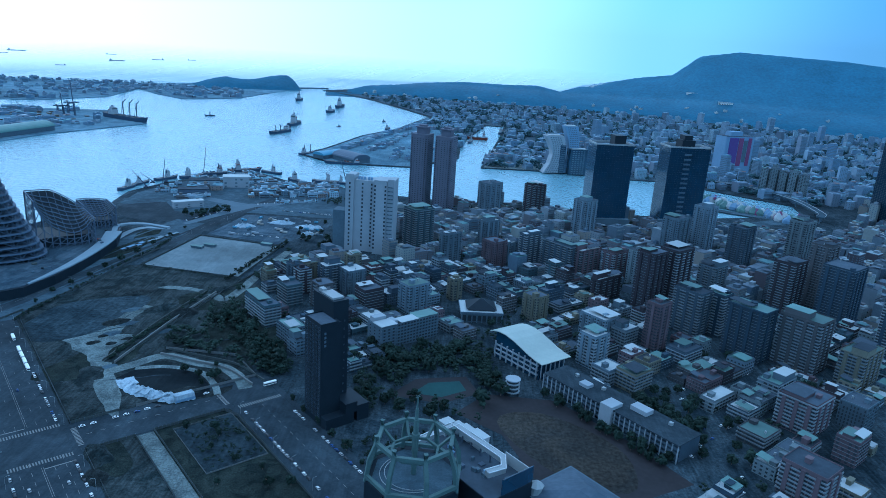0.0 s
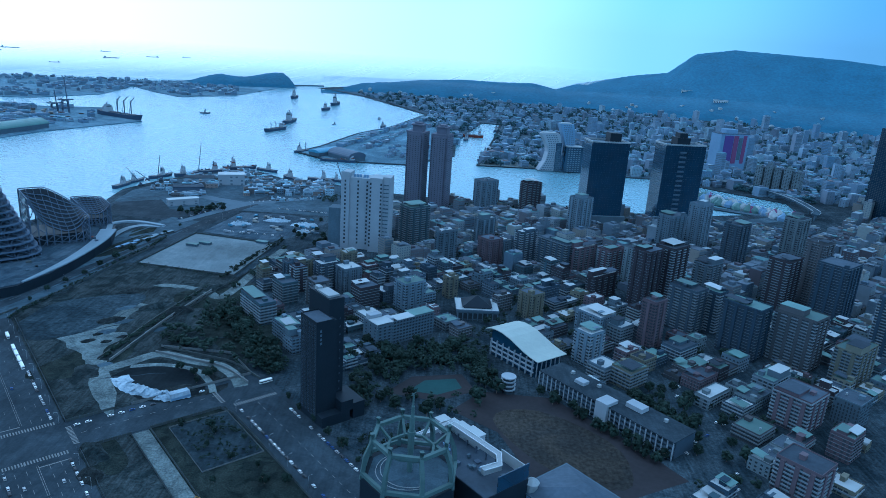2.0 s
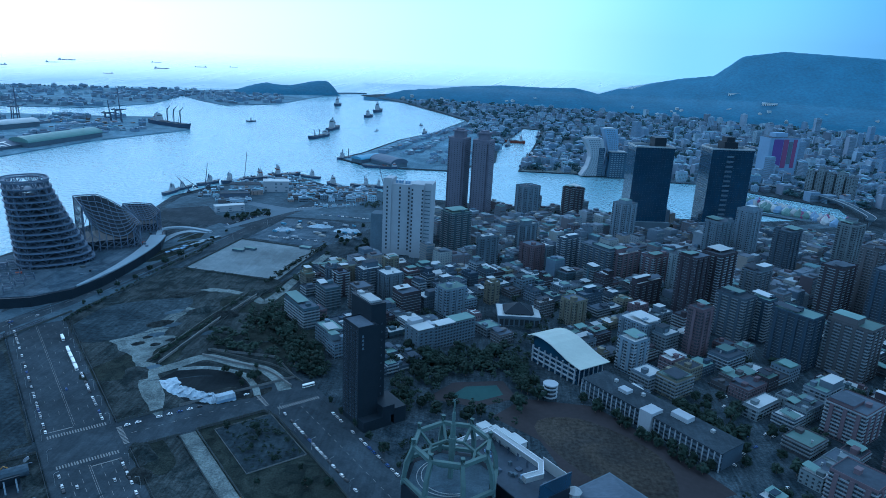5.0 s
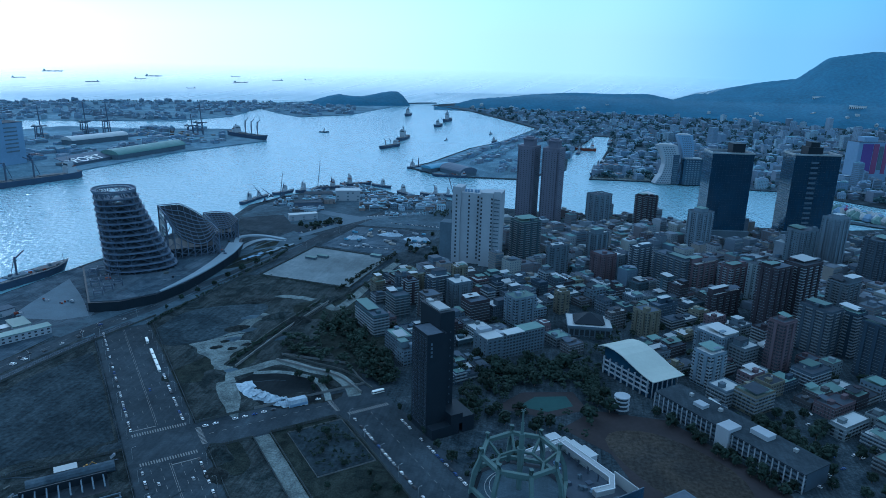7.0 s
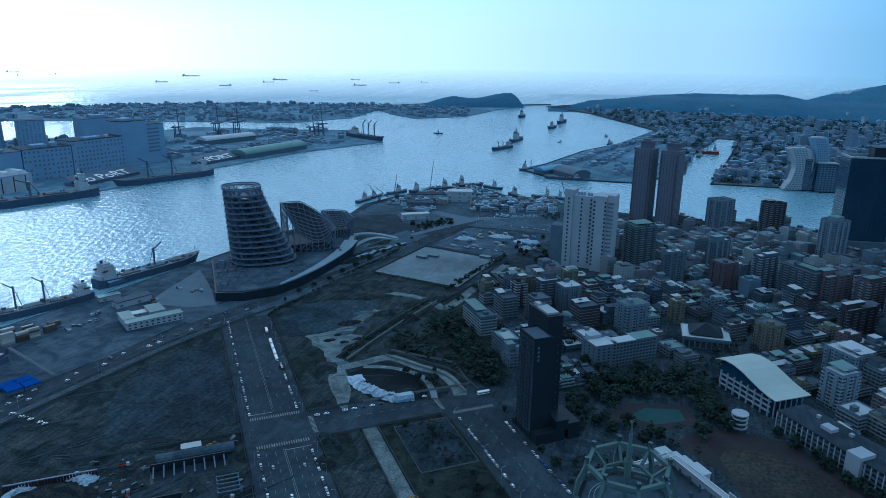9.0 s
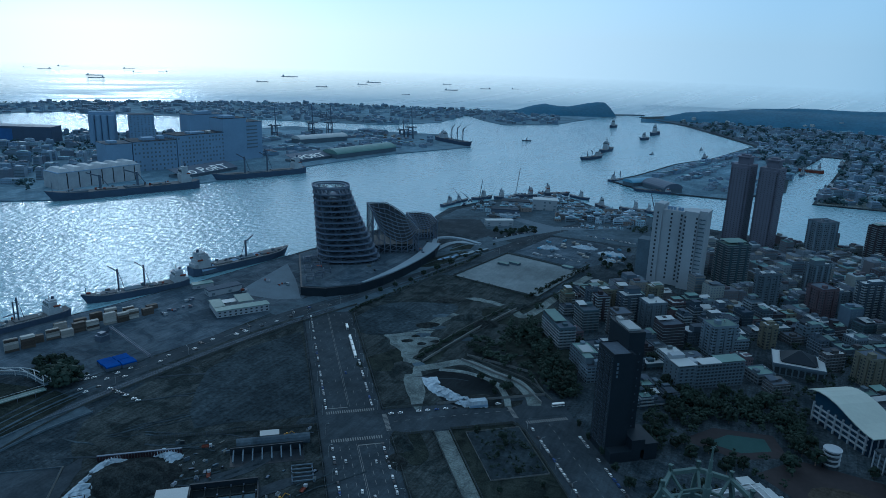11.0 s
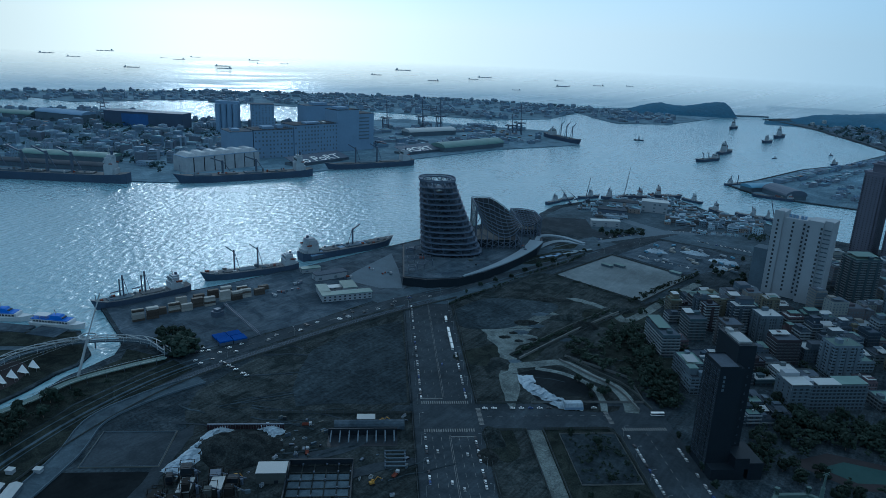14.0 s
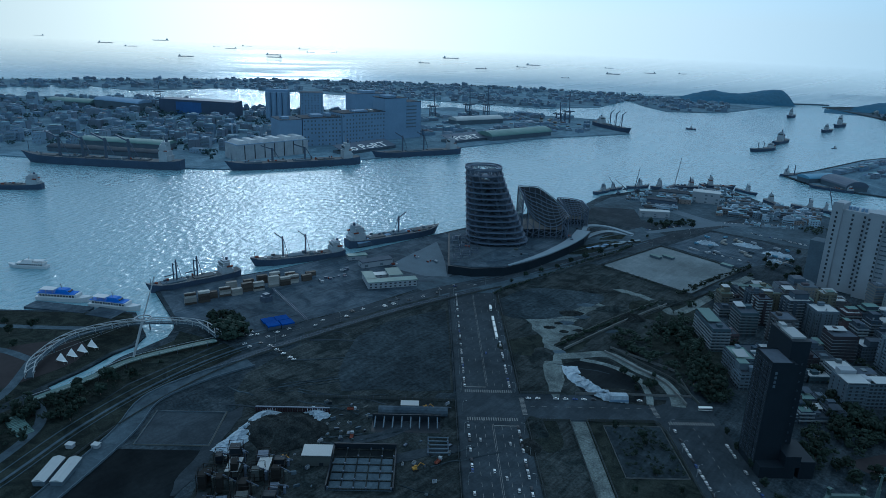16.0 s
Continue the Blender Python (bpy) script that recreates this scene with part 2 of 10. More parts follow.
M = {
    "water": water_material(),
    # open sea whitened in its colour for distance haze
    "open_sea": water_material("hazed_open_sea_water", (0.42, 0.50, 0.54), (0.27, 0.60), 3.4, 0.05, True),
    "ground": ground_material("city_ground", (0.0209, 0.0299, 0.0384), (0.0429, 0.0554, 0.0665), 6, bump=0.2),
    "asphalt": ground_material("asphalt", (0.0285, 0.0373, 0.0469), (0.0402, 0.0517, 0.0636), 5, 0.85, 0.0, 0.12),
    "concrete": material("concrete", (0.0913, 0.1200, 0.1498), 0.85, size=2.0, vary=0.2, stain=0.12),
    "apron": ground_material("port_apron", (0.0345, 0.0500, 0.0684), (0.0739, 0.0949, 0.1189), 7, 0.85, 0.0, 0.15),
    "paving": ground_material("pale_paving", (0.0471, 0.0659, 0.0849), (0.0708, 0.0970, 0.1213), 3, 0.85, 0.0, 0.03),
    "track": ground_material("dusty_track", (0.0828, 0.1000, 0.1039), (0.1458, 0.1729, 0.1739), 4, bump=0.3, streak=0.05),
    "soil": ground_material("bare_soil", (0.0145, 0.0202, 0.0221), (0.0378, 0.0456, 0.0481), 5, bump=0.8, streak=0.3),
    "dark_soil": ground_material("dark_soil", (0.0195, 0.0274, 0.0343), (0.0347, 0.0471, 0.0572), 9, bump=0.3, streak=0.2),
    "mound": ground_material("earth_mound", (0.0125, 0.0161, 0.0179), (0.0292, 0.0346, 0.0358), 3, bump=0.9),
    "sand": ground_material("pale_sand", (0.1289, 0.1531, 0.1666), (0.1551, 0.1819, 0.1966), 5, bump=0.1, streak=0.06),
    "grass": ground_material("dry_grass", (0.0113, 0.0160, 0.0158), (0.0270, 0.0335, 0.0300), 3, bump=0.6, streak=0.1),
    "field": ground_material("worn_field", (0.0300, 0.0300, 0.0290), (0.0390, 0.0365, 0.0320), 8, bump=0.2, streak=0.1),
    "clay": material("clay_track", (0.031, 0.029, 0.032), 0.95, size=4, vary=0.2, stain=0.2),
    "court": material("green_court", (0.027, 0.058, 0.059), 0.8, size=4, vary=0.12, stain=0.1),
    "leaf": material("leaves", (0.019, 0.030, 0.024), 0.75, size=1.2, vary=0.5, each=0.3),
    # woods blued and paled: distance haze is in the colour
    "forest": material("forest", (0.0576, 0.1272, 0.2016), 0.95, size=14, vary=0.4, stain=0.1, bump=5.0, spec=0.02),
    "bark": material("bark", (0.180, 0.135, 0.105), 0.9, size=0.3),
    "white_paint": material("white_paint", (0.75, 0.75, 0.73), 0.6, size=0.7, vary=0.06, stain=0.05),
    "marking": material("road_marking", (0.16, 0.165, 0.165), 0.7, size=0.8, vary=0.3),
    # glass base lifted: some sky reflection is put into the colour
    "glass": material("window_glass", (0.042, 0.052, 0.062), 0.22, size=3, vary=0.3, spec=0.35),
    "tower_glass": material("tower_glass", (0.016, 0.037, 0.068), 0.1, size=14, vary=0.5, stain=0.3, spec=0.9),
    "steel": material("dark_steel", (0.0862, 0.1075, 0.1465), 0.5, metal=0.2, size=1.0, vary=0.2),
    "pale_steel": material("pale_steel", (0.270, 0.291, 0.302), 0.45, metal=0.2, size=1.0, vary=0.12),
    "crown_green": material("grey_green_paint", (0.085, 0.122, 0.120), 0.55, size=1.5, vary=0.15, stain=0.12),
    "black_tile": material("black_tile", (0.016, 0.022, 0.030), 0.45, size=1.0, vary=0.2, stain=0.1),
    # red-brown tile turned blue-grey: haze is mixed into the colour
    "red_brick": material("hazed_red_brown_tile", (0.1150, 0.1176, 0.1512), 0.7, size=1.2, vary=0.15, stain=0.1),
    "white_tile": material("white_wall_tile", (0.2706, 0.2979, 0.3278), 0.6, size=1.5, vary=0.08, stain=0.08),
    "white_metal": material("white_metal_roof", (0.3376, 0.3648, 0.3776), 0.4, size=3, vary=0.08, stain=0.08),
    "green_metal": material("pale_green_metal_roof", (0.1064, 0.1648, 0.1576), 0.45, size=3, vary=0.12, stain=0.15, each=0.3),
    "blue_metal": material("blue_metal_roof", (0.130, 0.247, 0.351), 0.45, size=3, vary=0.12, stain=0.12),
    "blue_paint": material("blue_paint", (0.045, 0.135, 0.480), 0.5, size=2, vary=0.15),
    "rust": material("rusty_red_paint", (0.132, 0.045, 0.033), 0.75, size=1.5, vary=0.3, stain=0.2),
    # dark paint lightened and blued for haze over the far ships
    "hull": material("dark_hull_paint", (0.0585, 0.0795, 0.1224), 0.5, size=3, vary=0.2, stain=0.1),
    "hull_red": material("dark_red_hull_paint", (0.0280, 0.0180, 0.0236), 0.55, size=3, vary=0.2, stain=0.1),
    "deck": material("ship_deck", (0.1035, 0.1089, 0.1183), 0.8, size=2, vary=0.25, stain=0.15),
    "tarp": material("pale_blue_tarpaulin", (0.294, 0.353, 0.412), 0.55, size=2.0, vary=0.5, stain=0.3, bump=1.2),
    "frame_steel": material("grey_frame_steel", (0.0954, 0.1217, 0.1693), 0.6, size=1.5, vary=0.2, stain=0.15),
    "tower_band": material("tower_spandrel", (0.017, 0.034, 0.058), 0.3, size=3, vary=0.2),
    "wave_roof": material("wave_metal_roof", (0.33, 0.365, 0.335), 0.45, size=3, vary=0.1, stain=0.1),
    "dark_wall": material("dark_wall_tile", (0.012, 0.024, 0.042), 0.9, size=3, vary=0.2, stain=0.1, spec=0.02),
    "rubber": material("rubber", (0.02, 0.02, 0.02), 0.8, size=0.2),
    "fence": material("fence_board", (0.066, 0.076, 0.076), 0.6, size=2, vary=0.15, stain=0.15),
    "fence_pale": material("pale_fence_board", (0.145, 0.153, 0.153), 0.6, size=2, vary=0.15, stain=0.15),
    "roof_grey": material("grey_flat_roof", (0.0512, 0.0638, 0.0836), 0.85, size=3, vary=0.25, stain=0.3, each=0.45),
    # concrete tone with the port's blue haze painted in
    "silo": material("hazed_blue_grey_concrete", (0.1804, 0.2540, 0.3593), 0.8, size=6, vary=0.12, stain=0.1),
    # white paint greyed to stand for shade, with random stains
    "deckhouse_paint": material("shade_grey_weathered_paint", (0.3, 0.33, 0.36), 0.6, size=2, vary=0.2, stain=0.2),
    "boat_white": material("white_boat_paint", (0.5, 0.52, 0.54), 0.45, size=1.5, vary=0.06, stain=0.05),
    "bridge_grey": material("bridge_grey_paint", (0.3, 0.33, 0.35), 0.5, size=1, vary=0.1, stain=0.1),
    "sail_cloth": material("white_sail_cloth", (0.5, 0.53, 0.55), 0.8, size=3, vary=0.08, stain=0.1),
    "cover_blue": material("blue_plastic_cover", (0.015, 0.050, 0.22), 0.85, size=2, vary=0.3, stain=0.2, bump=0.3, spec=0.03),
    "wet_soil": ground_material("wet_dark_soil", (0.0080, 0.0110, 0.0135), (0.0140, 0.0180, 0.0210), 8, 0.95, 0.1, 0.1),
    # blue haze over the far port is put into its ground
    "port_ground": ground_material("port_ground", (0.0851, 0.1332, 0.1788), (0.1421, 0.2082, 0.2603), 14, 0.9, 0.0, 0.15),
    "container_a": material("white_container", (0.2972, 0.2972, 0.2828), 0.6, size=1.0, vary=0.15, each=0.3),
    "container_b": material("brown_container", (0.07, 0.062, 0.055), 0.6, size=1.0, vary=0.15, each=0.3),
}
M["panel_blue"] = material("faded_blue_cladding", (0.05, 0.10, 0.24), 0.6, size=6, vary=0.2, stain=0.2)
M["ramp_concrete"] = material("smooth_ramp_concrete", (0.20, 0.245, 0.285), 0.8, size=3, vary=0.1, stain=0.1)
# ground colour raised for the haze over the far town
M["far_ground"] = ground_material("hazed_town_ground", (0.050, 0.068, 0.088), (0.080, 0.106, 0.132), 14, 0.9, 0.0, 0.1)
M["ledge"] = material("pale_ledge_paint", (0.1600, 0.1827, 0.2024), 0.7, size=2, vary=0.15, stain=0.25, each=0.3)
# leaf colour paled and blued by painted haze
M["hazed_leaf"] = material("hazed_leaves", (0.045, 0.075, 0.085), 0.9, size=6, vary=0.4)
# dark glass made paler, with haze painted into it
M["far_glass"] = material("hazed_window_glass", (0.10, 0.13, 0.16), 0.4, size=3, vary=0.3, spec=0.2)
# hull colour paled by painted haze, then faded with distance
M["ship_paint"] = material("hazed_grey_ship_paint", (0.212, 0.264, 0.342), 0.8, size=6, vary=0.12)
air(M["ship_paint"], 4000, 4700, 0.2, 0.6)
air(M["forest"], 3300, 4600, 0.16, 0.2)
WALLS = []
for i, c in enumerate([(0.135, 0.160, 0.175), (0.175, 0.195, 0.191), (0.074, 0.092, 0.109), (0.092, 0.089, 0.087), (0.048, 0.042, 0.046), (0.172, 0.160, 0.113), (0.048, 0.066, 0.085), (0.168, 0.199, 0.218), (0.126, 0.094, 0.097), (0.074, 0.104, 0.115)]):
    WALLS.append(material("wall_tile", tuple(v * k for v, k in zip(c, (0.74, 0.80, 0.90))), 0.75, size=2.5, vary=0.14, stain=0.14, each=0.25))
CAR_PAINT = [material("car_paint", c, 0.3, size=2, vary=0.03) for c in
             ((0.7, 0.7, 0.7), (0.35, 0.36, 0.37), (0.05, 0.05, 0.055), (0.55, 0.56, 0.57), (0.25, 0.03, 0.03), (0.04, 0.07, 0.2))]

# ---- building helpers ----
from mathutils.geometry import tessellate_polygon


def mesh_of(name, bm, mats):
    me = bpy.data.meshes.new(name)
    bm.normal_update()
    bm.to_mesh(me)
    bm.free()
    for m in (mats if isinstance(mats, (list, tuple)) else [mats]):
        me.materials.append(M[m] if isinstance(m, str) else m)
    return me


def thing(name, bm, mats, label, category, kind="", group="", at=None):
    ob = new(name, mesh_of(name, bm, mats))
    if at is not None:
        ob.matrix_basis = at
    return tagged(ob, label, category, group, kind)


def empty(name, label, category, group="", at=None, kind=""):
    ob = new(name)
    ob.empty_display_size = 1.0
    if at is not None:
        ob.matrix_basis = at
    return tagged(ob, label, category, group, kind)


def part(name, bm, mats, parent, label="", at=None):
    ob = new(name, bm if isinstance(bm, bpy.types.Mesh) else mesh_of(name, bm, mats))
    ob.parent = parent
    if at is not None:
        ob.matrix_basis = at
    if label:
        ob["label"] = label
    return ob


def box(bm, x0, x1, y0, y1, z0, z1, mat=0):
    v = [bm.verts.new((x, y, z)) for z in (z0, z1) for y in (y0, y1) for x in (x0, x1)]
    for q in ((0, 2, 3, 1), (4, 5, 7, 6), (0, 1, 5, 4), (2, 6, 7, 3), (0, 4, 6, 2), (1, 3, 7, 5)):
        bm.faces.new([v[i] for i in q]).material_index = mat
    return v


def boxes(*rows):
    bm = bmesh.new()
    for r in rows:
        box(bm, *r)
    return bm


def prism(bm, ring, z0, z1, mat=0, top=None):
    """An upright prism on a ring of plan points; top: a ring of its own."""
    n = len(ring)
    lo = [bm.verts.new((p[0], p[1], z0)) for p in ring]
    hi = [bm.verts.new((p[0], p[1], z1)) for p in (top or ring)]
    area = sum(ring[i][0] * ring[(i + 1) % n][1] - ring[(i + 1) % n][0] * ring[i][1] for i in range(n))
    if area < 0:
        lo.reverse(), hi.reverse()
    for i in range(n):
        j = (i + 1) % n
        bm.faces.new((lo[i], lo[j], hi[j], hi[i])).material_index = mat
    if n > 4:
        for tri in tessellate_polygon([[Vector((v.co.x, v.co.y, 0)) for v in lo]]):
            up = (lo[tri[1]].co - lo[tri[0]].co).cross(lo[tri[2]].co - lo[tri[0]].co).z > 0
            tri = tri if up else tri[::-1]
            bm.faces.new([hi[k] for k in tri]).material_index = mat
            bm.faces.new([lo[k] for k in tri[::-1]]).material_index = mat
    else:
        bm.faces.new(hi).material_index = mat
        bm.faces.new(lo[::-1]).material_index = mat
    return bm


def beam(bm, a, b, w, mat=0, sides=4):
    """A bar of width w from a to b."""
    a, b = Vector(a), Vector(b)
    d = (b - a)
    if d.length < 1e-6:
        return
    d.normalize()
    s = d.cross(Vector((0, 0, 1)))
    if s.length < 1e-3:
        s = Vector((1, 0, 0))
    s.normalize()
    t = s.cross(d)
    r = w * 0.5 * (1.414 if sides == 4 else 1)
    rings = []
    for p in (a, b):
        rings.append([bm.verts.new(p + (s * math.cos(q) + t * math.sin(q)) * r)
                      for q in (2 * math.pi * (i + 0.5) / sides for i in range(sides))])
    for i in range(sides):
        j = (i + 1) % sides
        bm.faces.new((rings[0][i], rings[0][j], rings[1][j], rings[1][i])).material_index = mat
    bm.faces.new(rings[0][::-1]).material_index = mat
    bm.faces.new(rings[1]).material_index = mat


def path_beam(bm, pts, w, mat=0, sides=4):
    """A bar of width w bent along the points, one piece; closed where the last point is the first."""
    p = [Vector(q) for q in pts]
    closed = (p[0] - p[-1]).length < 1e-4
    if closed:
        p = p[:-1]
    n = len(p)
    r = w * 0.5 * (1.414 if sides == 4 else 1)
    rings = []
    for i, q in enumerate(p):
        a = p[i - 1] if i or closed else q
        b = p[(i + 1) % n] if i < n - 1 or closed else q
        d = (b - a).normalized()
        s = d.cross(Vector((0, 0, 1)))
        if s.length < 1e-3:
            s = Vector((1, 0, 0))
        s.normalize()
        t = s.cross(d)
        rings.append([bm.verts.new(q + (s * math.cos(k) + t * math.sin(k)) * r) for k in (2 * math.pi * (j + 0.5) / sides for j in range(sides))])
    for i in range(n if closed else n - 1):
        u, v = rings[i], rings[(i + 1) % n]
        for k in range(sides):
            j = (k + 1) % sides
            bm.faces.new((u[k], u[j], v[j], v[k])).material_index = mat
    if not closed:
        bm.faces.new(rings[0][::-1]).material_index = mat
        bm.faces.new(rings[-1]).material_index = mat


def inside(x, y, poly):
    hit = False
    for (x0, y0), (x1, y1) in zip(poly, poly[1:] + poly[:1]):
        if (y0 > y) != (y1 > y) and x < (x1 - x0) * (y - y0) / (y1 - y0) + x0:
            hit = not hit
    return hit


# the street grid: a runs along the avenue, b across it
GRID = 39.8
UA = Vector((-math.sin(radians(GRID)), math.cos(radians(GRID)), 0))
UB = Vector((math.cos(radians(GRID)), math.sin(radians(GRID)), 0))


def grid(a, b, z=0.0):
    return UA * a + UB * b + Vector((0, 0, z))


def grid_pose(a, b, z=0.0, turn=0.0):
    """Local x runs along b, local y along a."""
    p = grid(a, b, z)
    return pose(p.x, p.y, p.z, 0, 0, GRID + turn)


def rectangle(a0, a1, b0, b1):
    return [tuple(grid(a, b).xy) for a, b in ((a0, b0), (a0, b1), (a1, b1), (a1, b0))]

# ---- water and land ----
def far(d):
    """Past 4 km the sheets rise gently, so that sea and hills meet the sky inside the camera's reach."""
    return d if d < 4000 else 4000 + 950 * (1 - 4000 / d)


def far_height(d, z):
    return z if d < 4000 else EYE - (EYE - z) * far(d) / d


def build_sea():
    near = [1, 500, 1000, 1500, 2000, 2600, 3200, 3700, 4000]
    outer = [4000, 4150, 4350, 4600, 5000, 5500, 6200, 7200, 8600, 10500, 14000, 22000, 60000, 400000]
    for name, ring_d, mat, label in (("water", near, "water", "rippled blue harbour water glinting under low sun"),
                                     ("water_open_sea", outer, "open_sea", "hazy pale open sea with a bright sun glade")):
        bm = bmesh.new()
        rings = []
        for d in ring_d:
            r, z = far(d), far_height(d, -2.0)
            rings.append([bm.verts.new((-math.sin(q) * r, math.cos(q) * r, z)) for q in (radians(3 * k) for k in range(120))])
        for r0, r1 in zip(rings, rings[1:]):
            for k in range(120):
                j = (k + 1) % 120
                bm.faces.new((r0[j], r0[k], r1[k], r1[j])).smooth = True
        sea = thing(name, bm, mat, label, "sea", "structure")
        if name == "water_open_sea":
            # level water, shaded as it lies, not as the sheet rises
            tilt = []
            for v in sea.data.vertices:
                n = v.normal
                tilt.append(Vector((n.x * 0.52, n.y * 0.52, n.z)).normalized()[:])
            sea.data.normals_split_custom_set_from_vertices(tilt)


SHORE = [
    (-1300, -900), (-860, 120), (-784, 241), (-676, 333), (-642, 320), (-616, 311), (-603, 294), (-600, 270), (-589, 240), (-581, 203), (-569, 203), (-575, 240), (-588, 270), (-592, 298), (-597, 323), (-614, 341), (-643, 353), (-722, 380), (-682, 515), (-659, 636), (-634, 804), (-600, 1040), (-566, 1135),
    (-577, 1224), (-546, 1320), (-470, 1450), (-417, 1482), (-332, 1412), (-247, 1407), (-168, 1350), (24, 1317),
    (233, 1320), (350, 1298), (420, 1316), (540, 1330), (740, 1400), (760, 1500), (535, 1695), (443, 1693), (350, 1719),
    (238, 1732), (82, 1720), (153, 2233), (201, 2641), (134, 2657), (34, 2114), (28, 1846), (-88, 1664), (-276, 1650),
    (-378, 1745), (-335, 1866), (-274, 2154), (-186, 2374), (-88, 2821), (-193, 3032), (-416, 3453), (-694, 3785),
    (-578, 3990), (-300, 4150), (300, 4250), (1500, 4250), (3500, 2900), (4400, 1200), (4400, -900),
]


def build_land():
    prism_land = prism(bmesh.new(), SHORE, -8, 0)
    thing("ground", prism_land, "ground", "grey built-up waterfront ground with dusty patches", "ground", "structure")
    port = [(-2300, -300), (-1705, 574), (-1322, 790), (-1258, 843), (-1148, 1154), (-1112, 1432), (-1050, 1787), (-918, 2103),
            (-1000, 2200), (-1156, 2361), (-1481, 2250), (-1728, 2217), (-1780, 2069), (-1863, 1845), (-2144, 1524), (-2560, 1484), (-2802, 1291),
            (-2958, 1028), (-3300, 300)]
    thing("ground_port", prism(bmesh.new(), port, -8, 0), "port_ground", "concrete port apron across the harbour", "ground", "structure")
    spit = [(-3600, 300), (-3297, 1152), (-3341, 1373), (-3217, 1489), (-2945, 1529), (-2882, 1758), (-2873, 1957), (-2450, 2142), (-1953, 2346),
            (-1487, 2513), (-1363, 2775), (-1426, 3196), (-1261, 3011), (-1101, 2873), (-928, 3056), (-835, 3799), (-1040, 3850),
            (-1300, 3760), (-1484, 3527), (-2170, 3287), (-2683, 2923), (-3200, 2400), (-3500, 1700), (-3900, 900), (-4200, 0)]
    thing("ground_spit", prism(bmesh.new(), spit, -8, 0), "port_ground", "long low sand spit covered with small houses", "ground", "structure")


build_sea()
build_land()


def smooth_line(pts, per=8):
    """A smooth line through plan points."""
    out = []
    q = [Vector(p[:2]) for p in pts]
    q = [q[0] * 2 - q[1]] + q + [q[-1] * 2 - q[-2]]
    for i in range(1, len(q) - 2):
        for k in range(per):
            t = k / per
            out.append(0.5 * (2 * q[i] + (q[i + 1] - q[i - 1]) * t + (2 * q[i - 1] - 5 * q[i] + 4 * q[i + 1] - q[i + 2]) * t * t
                              + (3 * q[i] - q[i - 1] - 3 * q[i + 1] + q[i + 2]) * t ** 3))
    return [tuple(p) for p in out + [q[-2]]]


def offset(line, d):
    """The line moved sideways by d, to its right."""
    out = []
    for i, p in enumerate(line):
        a, b = Vector(line[max(i - 1, 0)]), Vector(line[min(i + 1, len(line) - 1)])
        t = (b - a).normalized()
        out.append((p[0] + t.y * d, p[1] - t.x * d))
    return out


def ribbon(bm, line, left, right, z0, z1, mat=0):
    """A solid band along a line, from left to right of it."""
    l, r = offset(line, -left), offset(line, right)
    rows = [[bm.verts.new((p[0], p[1], z)) for p, z in ((a, z0), (b, z0), (b, z1), (a, z1))] for a, b in zip(l, r)]
    for p, q in zip(rows, rows[1:]):
        for k in range(4):
            j = (k + 1) % 4
            bm.faces.new((p[k], q[k], q[j], p[j])).material_index = mat
    bm.faces.new(rows[0]).material_index = mat
    bm.faces.new(rows[-1][::-1]).material_index = mat
    return bm


def blob(cx, cy, rx, ry, n=26, rough=0.18, seed=0, turn=0.0):
    """An uneven rounded outline."""
    r = random.Random(seed)
    ph = [r.uniform(0, 6.28) for _ in range(4)]
    out = []
    for i in range(n):
        q = 2 * math.pi * i / n
        k = 1 + rough * (math.sin(2 * q + ph[0]) * 0.5 + math.sin(3 * q + ph[1]) * 0.4 + math.sin(5 * q + ph[2]) * 0.3)
        x, y = rx * k * math.cos(q), ry * k * math.sin(q)
        out.append((cx + x * math.cos(turn) - y * math.sin(turn), cy + x * math.sin(turn) + y * math.cos(turn)))
    return out


def slab(name, ring, mat, label, category, z=0.05, kind="structure"):
    return thing(name, prism(bmesh.new(), ring, -0.5, z), mat, label, category, kind)



def ragged(line, w, seed):
    """The outline of a worn track along a line: uneven edges and narrowed, rounded ends."""
    r = random.Random(seed)
    left, right = [], []
    n = len(line) - 1
    for k in range(n + 1):
        end = min(1.0, 0.25 + 5.0 * min(k, n - k) / n)
        left.append(offset(line, -w * end * r.uniform(0.7, 1.25))[k])
        right.append(offset(line, w * end * r.uniform(0.7, 1.25))[k])
    return left + right[::-1]


# ---- roads, lots and open ground ----
AVENUE = rectangle(200, 772, 36, 80)
slab("road", AVENUE, "asphalt", "wide grey asphalt avenue with lane markings", "road", 0.10)
slab("road_cross", rectangle(497, 528, 80.2, 245), "asphalt", "grey asphalt cross street beside the fenced lots", "road", 0.095)
slab("road_side", rectangle(250, 496.8, 200, 240), "asphalt", "grey asphalt side street with parked cars", "road", 0.10)
COAST = smooth_line([(-455, 60), (-470, 120), (-500, 190), (-520, 262), (-527, 340), (-515, 440), (-498, 540), (-478, 620), (-448, 720), (-408, 870),
                     (-372, 1010), (-345, 1130), (-310, 1240)])
thing("road_coast", ribbon(bmesh.new(), COAST[34:], 11, 11, -0.5, 0.08), "asphalt", "grey asphalt coast road along the quay", "road", "structure")
thing("road_boulevard", prism(bmesh.new(), [(-525, 600), (-505, 648), (-486, 705), (-480, 809), (-470, 887), (-450, 968), (-424, 1062), (-362, 1040), (-389, 905),
       (-403, 830), (-417, 734), (-430, 677), (-429, 641), (-461, 603), (-480, 590)], -0.5, 0.075), "paving", "wide asphalt coast road where it meets the avenue", "road", "structure")
